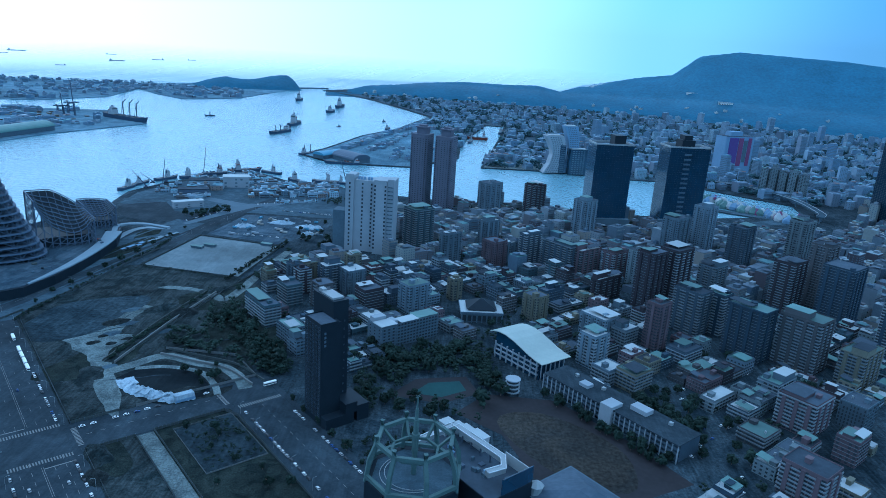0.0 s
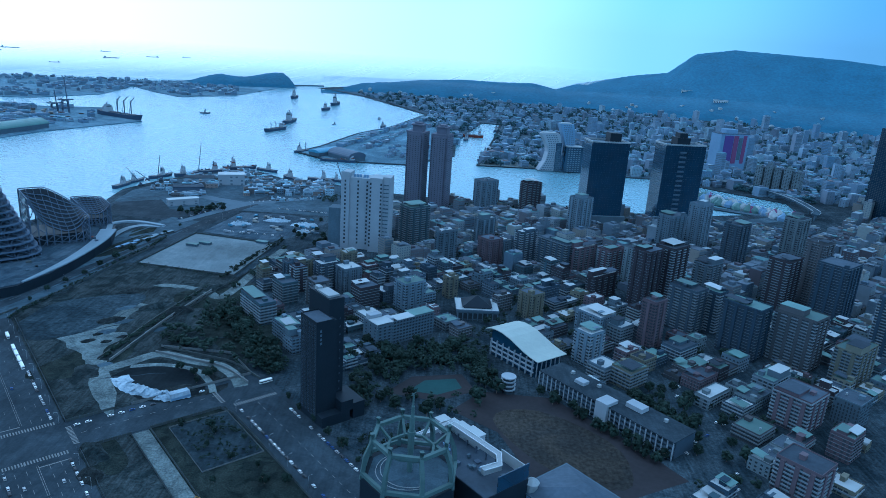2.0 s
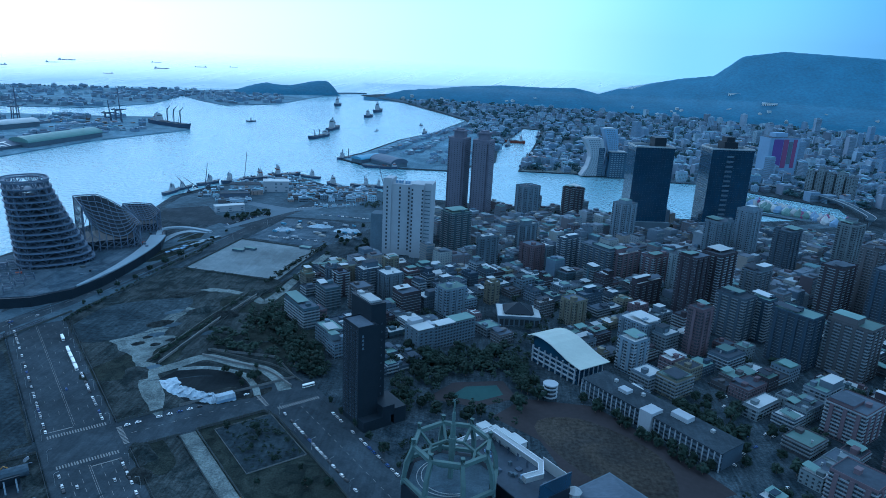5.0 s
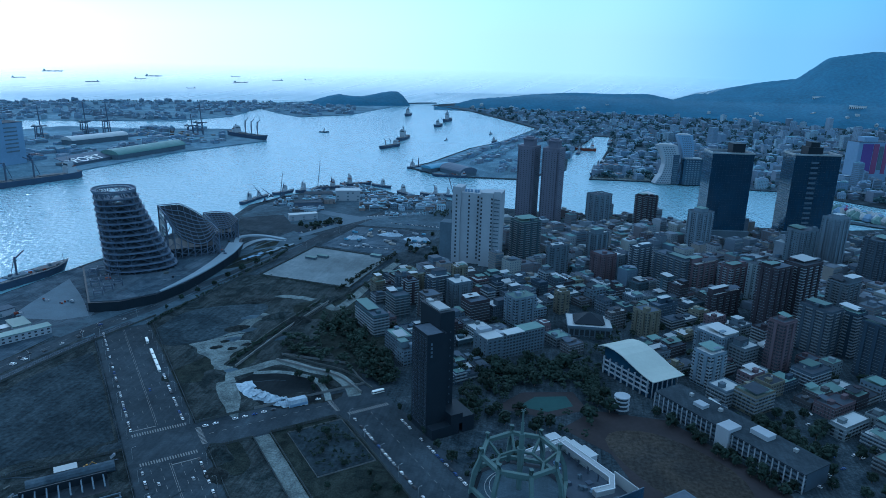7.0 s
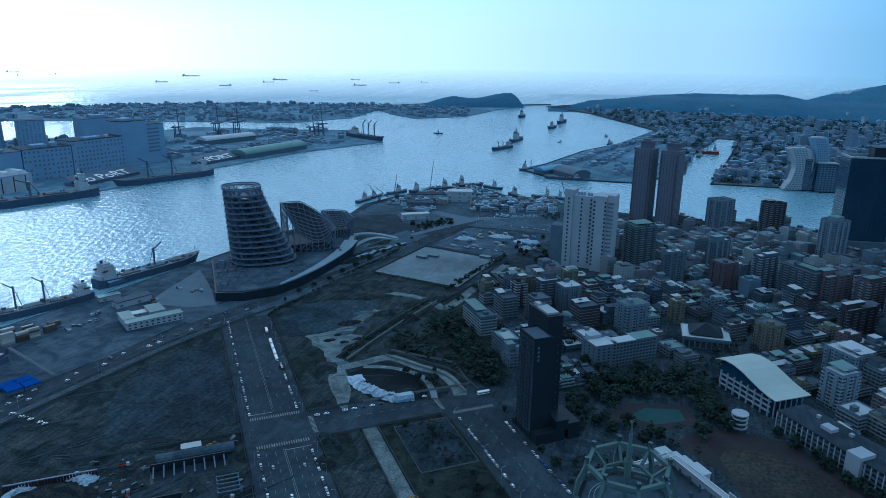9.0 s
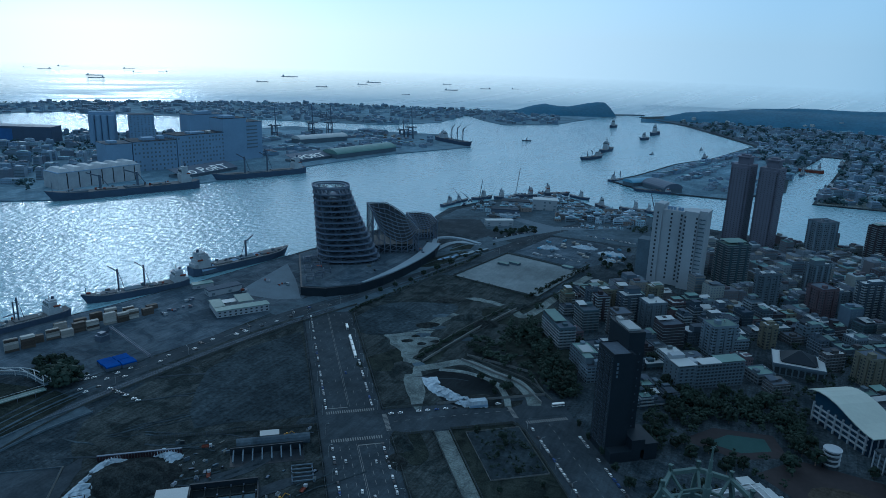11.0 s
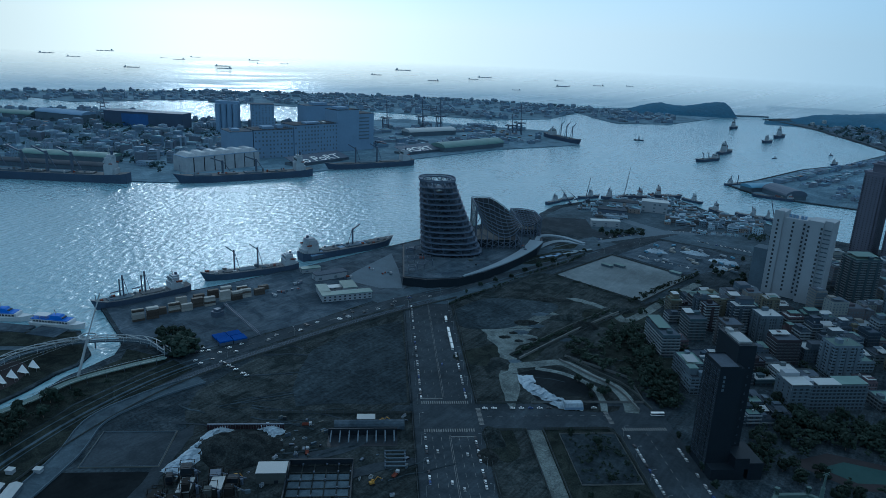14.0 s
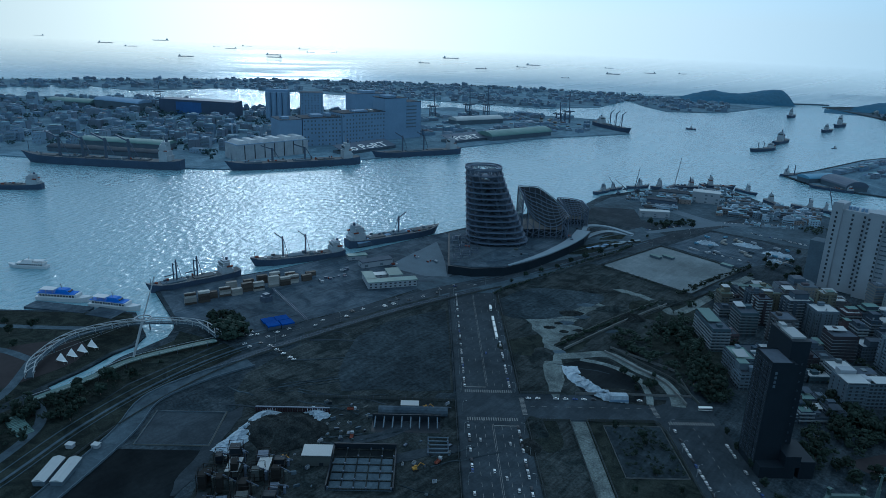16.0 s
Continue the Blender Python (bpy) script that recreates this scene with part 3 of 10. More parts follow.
for n, (line, w) in enumerate((([(-497, 655), (-478, 700), (-471, 806), (-461, 885), (-441, 968), (-416, 1058)], 1.6), ([(-474, 660), (-458, 708), (-448, 810), (-436, 890), (-418, 970)], 0.7),
                               ([(-448, 655), (-440, 706), (-428, 770), (-416, 830), (-404, 895), (-382, 990)], 1.2))):
    thing("kerb_line", ribbon(bmesh.new(), smooth_line(line), w, w, -0.3, 0.22 + 0.01 * n), "paving", "pale kerbed strip along the coast road", "kerb", "structure")
RAIL = offset(COAST, 20)
thing("road_tram", ribbon(bmesh.new(), RAIL[28:60], 5, 5, -0.5, 0.14), "asphalt", "grey concrete tram bed beside the coast road", "road", "structure")
RAMP = smooth_line([(-395, 60), (-431, 140), (-466, 208), (-497, 250), (-500, 300), (-492, 344)])
thing("road_ramp", ribbon(bmesh.new(), RAMP, 8, 8, -0.5, 0.6), "paving", "pale concrete curved road with low kerb walls", "road", "structure")
bm = bmesh.new()
ribbon(bm, RAMP, 8.6, -8.0, 0, 1.7)
ribbon(bm, RAMP, -8.0, 8.6, 0, 1.7)
thing("kerb_wall", bm, "concrete", "low concrete parapet walls along the curved road", "wall", "structure")
bm = bmesh.new()
for s in (-2.6, -1.1, 1.1, 2.6):
    ribbon(bm, RAIL[28:60], -s + 0.12, s + 0.12, 0.1, 0.3)
thing("tram_rail", bm, "steel", "dark steel tram rails in pale concrete", "rail", "structure")
# pavements with kerbs
for n, (a0, a1, b0, b1) in enumerate([(200, 772, 30.5, 36), (528, 772, 80, 85), (250, 497, 80, 84.5), (528, 533, 85, 235), (492, 497, 85, 199), (250, 492, 195, 200), (250, 520, 240, 245)]):
    slab("pavement", rectangle(a0, a1, b0, b1), "asphalt", "grey paved pavement with a raised kerb", "pavement", 0.22)
# lane markings
bm = bmesh.new()
for b in (44, 51, 65, 72):
    for a in range(260, 490, 12):
        box(bm, b - 0.15, b + 0.15, a, a + 5, 0.05, 0.13)
    for a in range(545, 765, 24):
        box(bm, b - 0.1, b + 0.1, a, a + 5, 0.05, 0.13)
for b in (57.4, 58.6):
    box(bm, b - 0.14, b + 0.14, 250, 484, 0.05, 0.13)
    box(bm, b - 0.1, b + 0.1, 545, 768, 0.05, 0.13)
for a in (489, 534):
    b = 38.0
    while b < 78:
        box(bm, b, b + 0.9, a, a + 4.5, 0.05, 0.13)
        b += 1.9
box(bm, 58.8, 77, 481, 482, 0.05, 0.13)
box(bm, 38, 57, 543, 544, 0.05, 0.13)
for b in range(92, 194, 10):
    box(bm, b, b + 4, 512.3, 512.7, 0.05, 0.125)
for a in range(300, 490, 10):
    box(bm, 219.8, 220.1, a, a + 4, 0.05, 0.13)
for b in (84, 194):
    for a in range(499, 527, 2):
        box(bm, b, b + 4, a, a + 1, 0.05, 0.125)
for b in range(202, 239, 2):
    box(bm, b, b + 1, 488, 492.5, 0.05, 0.13)
ob = thing("road_markings", bm, "marking", "worn white lane lines and zebra crossings", "road marking", "structure", at=grid_pose(0, 0))
bm = bmesh.new()
for k in range(36, len(COAST) - 1, 2):
    beam(bm, (*COAST[k], 0.09), (*COAST[k + 1], 0.09), 0.2)
thing("road_markings_coast", bm, "marking", "worn white centre line on the coast road", "road marking", "structure")

# the lots
slab("ground_lot_soil", [(-428, 636), (-282, 461), (-160, 556), (-175, 600), (-188, 690), (-218, 790), (-252, 812), (-379, 836), (-400, 830), (-414, 734), (-427, 677)],
     "soil", "bare brown building lot with tufts of dry grass", "ground", 0.03)
slab("ground_fish_quay", [(-552, 1140), (-558, 1222), (-530, 1310), (-464, 1432), (-416, 1466), (-336, 1400), (-250, 1396), (-172, 1342), (-140, 1250), (-190, 1130), (-330, 1130), (-400, 1108), (-470, 1086)],
     "paving", "pale worn concrete of the fish quay", "ground", 0.045)
slab("ground_boat_yard", [(-501, 1052), (-416, 1043), (-392, 1090), (-404, 1112), (-446, 1108), (-484, 1168), (-545, 1130), (-535, 1084)], "asphalt", "smooth grey paved boat yard behind a low wall", "ground", 0.07)
slab("ground_fish_road", [(-409, 1040), (-398, 1036), (-352, 1130), (-330, 1172), (-240, 1240), (-246, 1252), (-345, 1190), (-480, 1240), (-486, 1226), (-372, 1172), (-368, 1140)], "concrete", "pale road through the fish quay", "ground", 0.09)
slab("ground_quay_pad", [(-568, 630), (-590, 643), (-596, 672), (-611, 760), (-560, 712), (-537, 688), (-506, 653), (-528, 635)], "concrete", "pale concrete pad with scrap beside the terminal", "ground", 0.08)
slab("ground_store_yard", [(-352, 992), (-234, 962), (-180, 1090), (-250, 1122), (-330, 1118)], "apron", "grey storage yard with sheeted heaps", "ground", 0.05)
slab("ground_sand_lot", [(-381, 834), (-357, 979), (-233, 951), (-251, 811)], "sand", "levelled pale sandy lot", "ground", 0.35)
slab("ground_dark_lot", rectangle(532, 765, -120, 28), "soil", "dark levelled fill behind a low fence", "ground", 0.04)
slab("ground_dark_lot_west", [(-455, 300), (-395, 262), (-330, 300), (-300, 345), (-330, 420), (-440, 560), (-480, 520), (-489, 400), (-478, 330)],
     "soil", "rutted brown soil beside the tram line", "ground", 0.02)
slab("ground_works", rectangle(330, 520, -150, 30), "soil", "rutted brown soil of a construction site", "ground", 0.06)
slab("ground_water_lot", rectangle(300, 440, -235, -160), "wet_soil", "dark wet sunken lot", "ground", 0.03)
slab("ground_fenced_pad", rectangle(446, 492, -210, -156), "asphalt", "stained concrete pad with a kerb", "ground", 0.2)
for a0, a1, b0, b1 in ((445, 446, -211, -155), (492, 493, -211, -155), (446, 492, -211, -210), (446, 492, -156, -155)):
    slab("pad_kerb", rectangle(a0, a1, b0, b1), "fence", "pale kerb round a stained concrete pad", "kerb", 0.7)
slab("ground_front_lot", rectangle(300, 490, 85, 122), "soil", "bare soil lot behind a board fence", "ground", 0.05)
slab("ground_front_lot_track", rectangle(300, 490, 122, 134), "track", "dusty track between two lots", "ground", 0.06)
slab("ground_front_lot_garden", rectangle(300, 491, 134, 195), "grass", "overgrown lot with dark weeds", "ground", 0.05)
slab("ground_garden_bed", rectangle(416, 484, 147, 193), "dark_soil", "sunken dark plot inside a white rail", "ground", 0.1)
slab("ground_quay", [(-713, 382), (-680, 515), (-657, 636), (-632, 804), (-545, 790), (-500, 640), (-516, 500), (-545, 380), (-560, 356), (-640, 356)],
     "apron", "dark concrete quay apron with oil stains", "ground", 0.05)
slab("ground_park", [(-860, 130), (-784, 236), (-676, 328), (-642, 316), (-620, 306), (-607, 292), (-604, 268), (-593, 238), (-584, 200), (-566, 120), (-600, 0), (-800, 0)],
     "grass", "dry lawn of a waterfront park", "ground", 0.03)
slab("ground_park_strip", [(-565, 205), (-571, 240), (-582, 266), (-581, 298), (-584, 322), (-600, 338), (-548, 352), (-536, 250), (-500, 160), (-480, 60), (-560, 60)],
     "grass", "dark grassy bank between bridge and coast road", "ground", 0.035)
slab("ground_slope", [(-480, 40), (-500, 160), (-534, 250), (-545, 352), (-516, 352), (-508, 300), (-506, 256), (-476, 205), (-441, 138), (-404, 60), (-400, 40)],
     "grass", "dark grassy slope above the curved road", "ground", 0.1)
for n, (d, w) in enumerate(((-7, 0.5), (2, 1.2), (7, 0.4))):
    thing("slope_path", ribbon(bmesh.new(), offset(COAST, d)[8:36], w, w, -0.3, 0.3), "paving", "pale kerbed path along the grassy slope", "path", "structure")
slab("ground_plaza", blob(-640, 205, 40, 55, seed=5, rough=0.1), "clay", "round reddish paved plaza in the park", "ground", 0.1)
for n, pts in enumerate([[(-600, 60), (-575, 120), (-590, 170), (-640, 215)], [(-800, 180), (-720, 240), (-660, 290)], [(-480, 100), (-520, 170), (-570, 190)], [(-760, 150), (-690, 200), (-640, 215)]]):
    thing("path", ribbon(bmesh.new(), smooth_line(pts), 4, 4, -0.3, 0.12), "paving", "pale winding footpath through the park", "path", "structure")
slab("ground_school_field", [(20, 520), (48, 556), (110, 552), (165, 487), (196, 440), (120, 400), (82, 424), (58, 490)], "clay", "worn clay running track round a playing field", "ground", 0.05)
slab("ground_school_grass", blob(108, 478, 62, 36, seed=3, rough=0.08, turn=radians(-48)), "field", "worn dry grass playing field", "ground", 0.09)
slab("ground_court", [(-38, 543), (-16, 576), (30, 587), (42, 556), (8, 534)], "clay", "reddish hard court surround", "ground", 0.06)
slab("ground_court_green", [(-18, 549), (-4, 570), (24, 577), (30, 560), (8, 545)], "court", "green painted basketball court", "ground", 0.1)
for n, (ring, m, l) in enumerate([
        (blob(-310, 570, 48, 26, seed=8, turn=radians(60)), "grass", "patch of dry grass and weeds on the lot"),
        (blob(-360, 660, 60, 44, seed=9, turn=radians(20)), "soil", "darker churned soil patch on the lot"),
        (blob(-255, 735, 44, 30, seed=10, turn=radians(40)), "grass", "weedy raised ground on the lot"),
        (blob(-208, 528, 34, 22, seed=11, turn=radians(40)), "mound", "oval dug pit with dark earth"),
        (blob(-190, 660, 44, 60, seed=12), "grass", "dark grass under the roadside trees"),
        ([(-440, 414), (-461, 450), (-464, 501), (-452, 538), (-442, 569), (-389, 509), (-324, 429), (-343, 408), (-371, 388), (-392, 364), (-418, 384)], "dark_soil", "dark packed fill on the lot"),
        (blob(-225, 425, 12, 26, seed=14, turn=radians(40)), "grass", "weeds on the bare front lot"),
        (blob(-430, 900, 14, 60, seed=16, turn=radians(-14)), "grass", "planted verge beside the coast road")]):
    slab("ground_patch", ring, m, l, "ground", 0.11 + 0.012 * n)
for n, (ring, m, l) in enumerate([
        ([(-359, 606), (-349, 619), (-336, 629), (-316, 627), (-301, 628), (-301, 613), (-307, 593), (-298, 569), (-288, 561), (-303, 555), (-318, 578), (-337, 594)], "track", "pale trodden ground with small heaps"),
        ([(-342, 626), (-335, 653), (-326, 682), (-329, 702), (-310, 701), (-319, 676), (-317, 632), (-325, 621)], "track", "pale trodden swath over the lot"),
        ([(-414, 637), (-404, 693), (-346, 729), (-324, 723), (-326, 676), (-340, 628), (-374, 600), (-398, 612)], "dark_soil", "dark weedy field on the lot"),
        ([(-276, 540), (-262, 562), (-235, 571), (-207, 552), (-191, 528), (-202, 514), (-226, 503), (-254, 518)], "wet_soil", "dark oval hollow beside sheeted earth")]):
    edge = ragged(smooth_line(ring + ring[:1], 4), 0.8, 80 + n)
    slab("ground_patch", edge[:len(edge) // 2], m, l, "ground", 0.235 + 0.008 * n)
TRACKS = [[(-354, 609), (-309, 575), (-279, 528), (-247, 478)], [(-320, 613), (-330, 641), (-331, 666), (-324, 689), (-296, 700)],
          [(-350, 609), (-333, 616), (-311, 621), (-300, 624)], [(-330, 761), (-305, 764), (-275, 760), (-266, 776)],
          [(-340, 300), (-316, 350), (-322, 400)], [(-300, 300), (-282, 340), (-258, 372)], [(-433, 292), (-416, 263), (-392, 226), (-373, 194)]]
for n, pts in enumerate(TRACKS):
    w = (8, 3, 4, 5, 5, 5, 6, 4, 4)[n]
    thing("track", prism(bmesh.new(), ragged(smooth_line(pts, 5), w, 50 + n), -0.3, 0.27 + 0.01 * n), "track" if n < 4 else "asphalt", "dusty vehicle track over bare soil", "track", "structure")

# wheel ruts over the bare ground
rnd = random.Random(61)
for n in range(34):
    a, b = rnd.choice(((rnd.uniform(520, 545), rnd.uniform(-130, -20)), (rnd.uniform(500, 540), rnd.uniform(-170, -60)), (rnd.uniform(560, 740), rnd.uniform(100, 260)), (rnd.uniform(400, 470), rnd.uniform(-160, 10)), (rnd.uniform(540, 700), rnd.uniform(-130, -90))))
    p = grid(a, b)
    t = radians(GRID + rnd.uniform(-25, 25))
    L = rnd.uniform(25, 70)
    pts = [(p.x + math.cos(t) * L * k / 4, p.y + math.sin(t) * L * k / 4 + rnd.uniform(-2.5, 2.5)) for k in range(5)]
    w = rnd.uniform(0.4, 1.1)
    thing("wheel_rut", ribbon(bmesh.new(), smooth_line(pts, 4), w, w, -0.2, 0.29 + 0.004 * n), rnd.choice(("asphalt", "dark_soil", "dark_soil")), "worn wheel rut across bare soil", "wheel rut", "structure")


def board_fence(line, h=2.4, mat="fence", label="grey board fence round a building lot", step=3.0):
    """Posts and boards of a lot fence along plan points."""
    root = empty("fence", label, "fence", "lot fences", pose(line[0][0], line[0][1], 0))
    bm, bp = bmesh.new(), bmesh.new()
    o = Vector((line[0][0], line[0][1], 0))
    for p, q in zip(line, line[1:]):
        p, q = Vector((*p[:2], 0)), Vector((*q[:2], 0))
        n = max(1, int((q - p).length / step))
        for i in range(n):
            s, e = p.lerp(q, i / n) - o, p.lerp(q, (i + 1) / n) - o
            d = (e - s) * 0.02
            t = (e - s).normalized().cross(Vector((0, 0, 1))) * 0.05
            v = [bm.verts.new(x) for x in (s + d - t, e - d - t, e - d + t, s + d + t)]
            w = [bm.verts.new(x.co + Vector((0, 0, h))) for x in v]
            for k in range(4):
                j = (k + 1) % 4
                bm.faces.new((v[k], v[j], w[j], w[k]))
            bm.faces.new(w), bm.faces.new(v[::-1])
            box(bp, s.x - 0.1, s.x + 0.1, s.y - 0.1, s.y + 0.1, 0, h + 0.15)
    part("boarding", bm, mat, root)["kind"] = "stuff"
    part("posting", bp, "steel", root)["kind"] = "stuff"
    return root


def ring_of(a0, a1, b0, b1):
    r = rectangle(a0, a1, b0, b1)
    return r + r[:1]


board_fence([tuple(grid(a, b).xy) for a, b in ((535, 29), (765, 29))], label="grey board fence between avenue and dark lot")
board_fence([tuple(grid(a, b).xy) for a, b in ((764, 88), (534, 86), (534, 122))], label="grey board fence beside the avenue")
board_fence([tuple(grid(a, b).xy) for a, b in ((534, 134), (533, 236), (580, 238), (628, 188))], 2.6, "fence_pale", "pale board fence along the cross street")
board_fence([tuple(grid(a, b).xy) for a, b in ((300, 86), (490, 86), (490, 121), (300, 121))], label="grey board fence round a bare lot")
board_fence([tuple(grid(a, b).xy) for a, b in ((300, 135), (491, 135), (491, 190), (476, 196), (300, 194))], label="grey board fence round an overgrown lot")
board_fence(ring_of(416, 484, 147, 193), 1.2, "fence_pale", "white rail fence round a sunken plot")
board_fence(ring_of(446, 492, -210, -156), 1.1, "concrete", "low concrete kerb round a stained pad")
board_fence([(-383, 833), (-358, 980), (-232, 952), (-251, 810), (-383, 833)], 2.2, "fence", "dark fence round the sandy lot")
board_fence([tuple(grid(a, b).xy) for a, b in ((800, 368), (744, 288), (640, 160))], 2.6, "fence", "long dark fence between lot and tree belt")
board_fence(offset(COAST, 27)[10:62], 2.2, "fence", "grey board fence along the tram line")
board_fence([(-429, 643), (-429, 677), (-416, 734), (-402, 830), (-388, 905)], 2.6, "fence", "dark slatted fence between lot and coast road")
board_fence([tuple(grid(a, b).xy) for a, b in ((330, 29), (518, 29), (520, -100))], 2.4, "fence", "grey board fence round the construction site")

# the walled lane across the lot and the roads round the oval pit
for pts, w, m, nm, l, z in (([(-288, 550), (-272, 568), (-252, 588), (-217, 578), (-192, 572), (-172, 554), (-162, 537)], 6, "track", "track_pit", "pale dusty road round the oval pit", 0.34), ([(-268, 560), (-241, 567), (-210, 561), (-191, 541), (-182, 524)], 3, "track", "track_inner", "pale dusty loop inside the pit wall", 0.355),
                            ([(-266, 755), (-245, 737), (-236, 771), (-228, 855), (-216, 932)], 6, "track", "track_upper", "dusty lane along the trees", 0.345), ([(-296, 568), (-290, 616), (-282, 676), (-266, 757)], 5, "soil", "track_lane", "dark rutted lane beside a long wall", 0.33)):
    thing(nm, ribbon(bmesh.new(), smooth_line(pts), w, w, -0.3, z), m, l, "track", "structure")
for pts, m, l in (([(-296, 568), (-290, 616), (-282, 676), (-266, 757)], "fence_pale", "long pale lot wall beside a lane"), ([(-256, 596), (-220, 585), (-185, 574), (-154, 548)], "fence_pale", "pale lot wall beside the pit road")):
    thing("lot_wall", ribbon(bmesh.new(), offset(smooth_line(pts), 6), 0.4, 0.4, 0, 2.6), m, l, "wall", "structure")
    thing("lot_wall", ribbon(bmesh.new(), offset(smooth_line(pts), -6), 0.3, 0.3, 0, 2.2), "fence", "dark board fence beside a lane", "wall", "structure")

# ---- buildings ----
PANES = {}
WINDOWS_MADE = [0]


def window_mesh(w, h):
    """A window of its own: a frame with a pane set back in it."""
    key = (round(w, 1), round(h, 1))
    if key not in PANES:
        bm = bmesh.new()
        w, h = key
        def rect(x, z0, z1, y):
            return [bm.verts.new(c) for c in ((-x, y, z0), (x, y, z0), (x, y, z1), (-x, y, z1))]
        wall, out, lip, back = rect(w / 2 + 0.1, -0.1, h + 0.1, 0.03), rect(w / 2 + 0.1, -0.1, h + 0.1, -0.14), rect(w / 2, 0, h, -0.14), rect(w / 2, 0, h, -0.03)
        for p, q in ((wall, out), (out, lip), (lip, back)):
            for k in range(4):
                j = (k + 1) % 4
                bm.faces.new((p[k], p[j], q[j], q[k]))
        bm.faces.new(back).material_index = 1
        PANES[key] = mesh_of("window", bm, ["steel", "glass"])
    return PANES[key]


def face_windows(root, face, wx, wy, z0, z1, floor=3.3, bay=3.4, size=(1.8, 1.6), single=True, bm=None, skip=0.0, seed=0, name="window"):
    """Windows on one face of a box (0..wx, 0..wy): front is y 0, left is x 0, back is y wy, right is x wx."""
    rnd = random.Random(seed)
    length = wx if face in ("front", "back") else wy
    n = max(1, int((length - 1.2) / bay))
    gap = length / n
    z = z0 + 1.0
    while z + size[1] < z1 - 0.4:
        for i in range(n):
            if rnd.random() < skip:
                continue
            s = gap * (i + 0.5)
            m = {"front": pose(s, 0, z), "left": pose(0, s, z, 0, 0, -90), "back": pose(s, wy, z, 0, 0, 180), "right": pose(wx, s, z, 0, 0, 90)}[face]
            if single:
                part(name, window_mesh(*size), None, root, at=m)
                WINDOWS_MADE[0] += 1
            else:
                w, h = size
                v = [m @ Vector(p) for p in ((-w / 2, 0.05, 0), (w / 2, 0.05, 0), (w / 2, 0.05, h), (-w / 2, 0.05, h),
                                              (-w / 2, -0.12, 0), (w / 2, -0.12, 0), (w / 2, -0.12, h), (-w / 2, -0.12, h))]
                v = [bm.verts.new(p) for p in v]
                for q in ((4, 5, 6, 7), (0, 4, 7, 3), (5, 1, 2, 6), (7, 6, 2, 3), (0, 1, 5, 4)):
                    bm.faces.new([v[k] for k in q])
        z += floor
    return n


def roof_things(root, wx, wy, h, rnd, roof="roof_grey", near=True):
    """Parapet, roof deck, stair house, tanks and sheds on a flat roof."""
    bm = bmesh.new()
    t, p = 0.3, rnd.uniform(0.8, 1.3)
    for r in ((0, wx, 0, t), (0, wx, wy - t, wy), (0, t, t, wy - t), (wx - t, wx, t, wy - t)):
        box(bm, *r, h, h + p)
    part("parapet", bm, root.data.materials[0], root)
    part("roof", boxes((t, wx - t, t, wy - t, h, h + 0.12)), roof, root, "weathered flat roof")
    if wx > 8 and wy > 8:
        sx, sy = rnd.uniform(3.5, min(7, wx * 0.5)), rnd.uniform(3.5, min(6, wy * 0.5))
        x, y = rnd.uniform(1, wx - sx - 1), rnd.uniform(1, wy - sy - 1)
        sh = rnd.uniform(2.6, 4.2)
        bm = boxes((x, x + sx, y, y + sy, h, h + sh), (x - 0.3, x + sx + 0.3, y - 0.3, y + sy + 0.3, h + sh, h + sh + 0.2))
        part("stair_house", bm, root.data.materials[0], root)
        if near and rnd.random() < 0.7:
            tx, ty = wx - x - sx * 0.5, wy - y - sy * 0.5
            bm = bmesh.new()
            beam(bm, (tx, ty, h + 0.8), (tx, ty, h + 2.8), 1.7, sides=10)
            for dx, dy in ((-0.6, -0.6), (0.6, -0.6), (0.6, 0.6), (-0.6, 0.6)):
                beam(bm, (tx + dx, ty + dy, h), (tx + dx, ty + dy, h + 0.9), 0.1)
            part("water_tank", bm, "pale_steel", root, "steel rooftop water tank")
        if rnd.random() < 0.55:
            qx = rnd.uniform(0.45, 0.9) * wx
            qy = rnd.uniform(0.4, 0.85) * wy
            ox, oy = rnd.choice((0.2, wx - qx - 0.2)), rnd.choice((0.2, wy - qy - 0.2))
            bm = bmesh.new()
            z = h + 2.7
            v = [bm.verts.new(c) for c in ((ox, oy, z), (ox + qx, oy, z), (ox + qx, oy + qy, z + 1.2), (ox, oy + qy, z + 1.2),
                                           (ox, oy, z + 0.12), (ox + qx, oy, z + 0.12), (ox + qx, oy + qy, z + 1.32), (ox, oy + qy, z + 1.32))]
            for q in ((3, 2, 1, 0), (4, 5, 6, 7), (0, 1, 5, 4), (1, 2, 6, 5), (2, 3, 7, 6), (3, 0, 4, 7)):
                bm.faces.new([v[k] for k in q])
            for cx, cy in ((ox + 0.3, oy + 0.3), (ox + qx - 0.3, oy + 0.3), (ox + qx - 0.3, oy + qy - 0.3), (ox + 0.3, oy + qy - 0.3)):
                beam(bm, (cx, cy, h), (cx, cy, z + (1.2 if cy > oy + qy / 2 else 0.05)), 0.15)
            m = rnd.choice(("white_metal", "green_metal", "green_metal", "pale_steel", "roof_grey"))
            part("roof_shed", bm, m, root, {"white_metal": "white sheet metal roof shed", "green_metal": "pale green sheet metal roof shed"}.get(m, "grey sheet metal roof shed"))


WALL_WORD = ["off-white", "cream", "grey", "tan", "dark brown", "beige", "slate-grey", "white", "pinkish brown", "grey-green"]


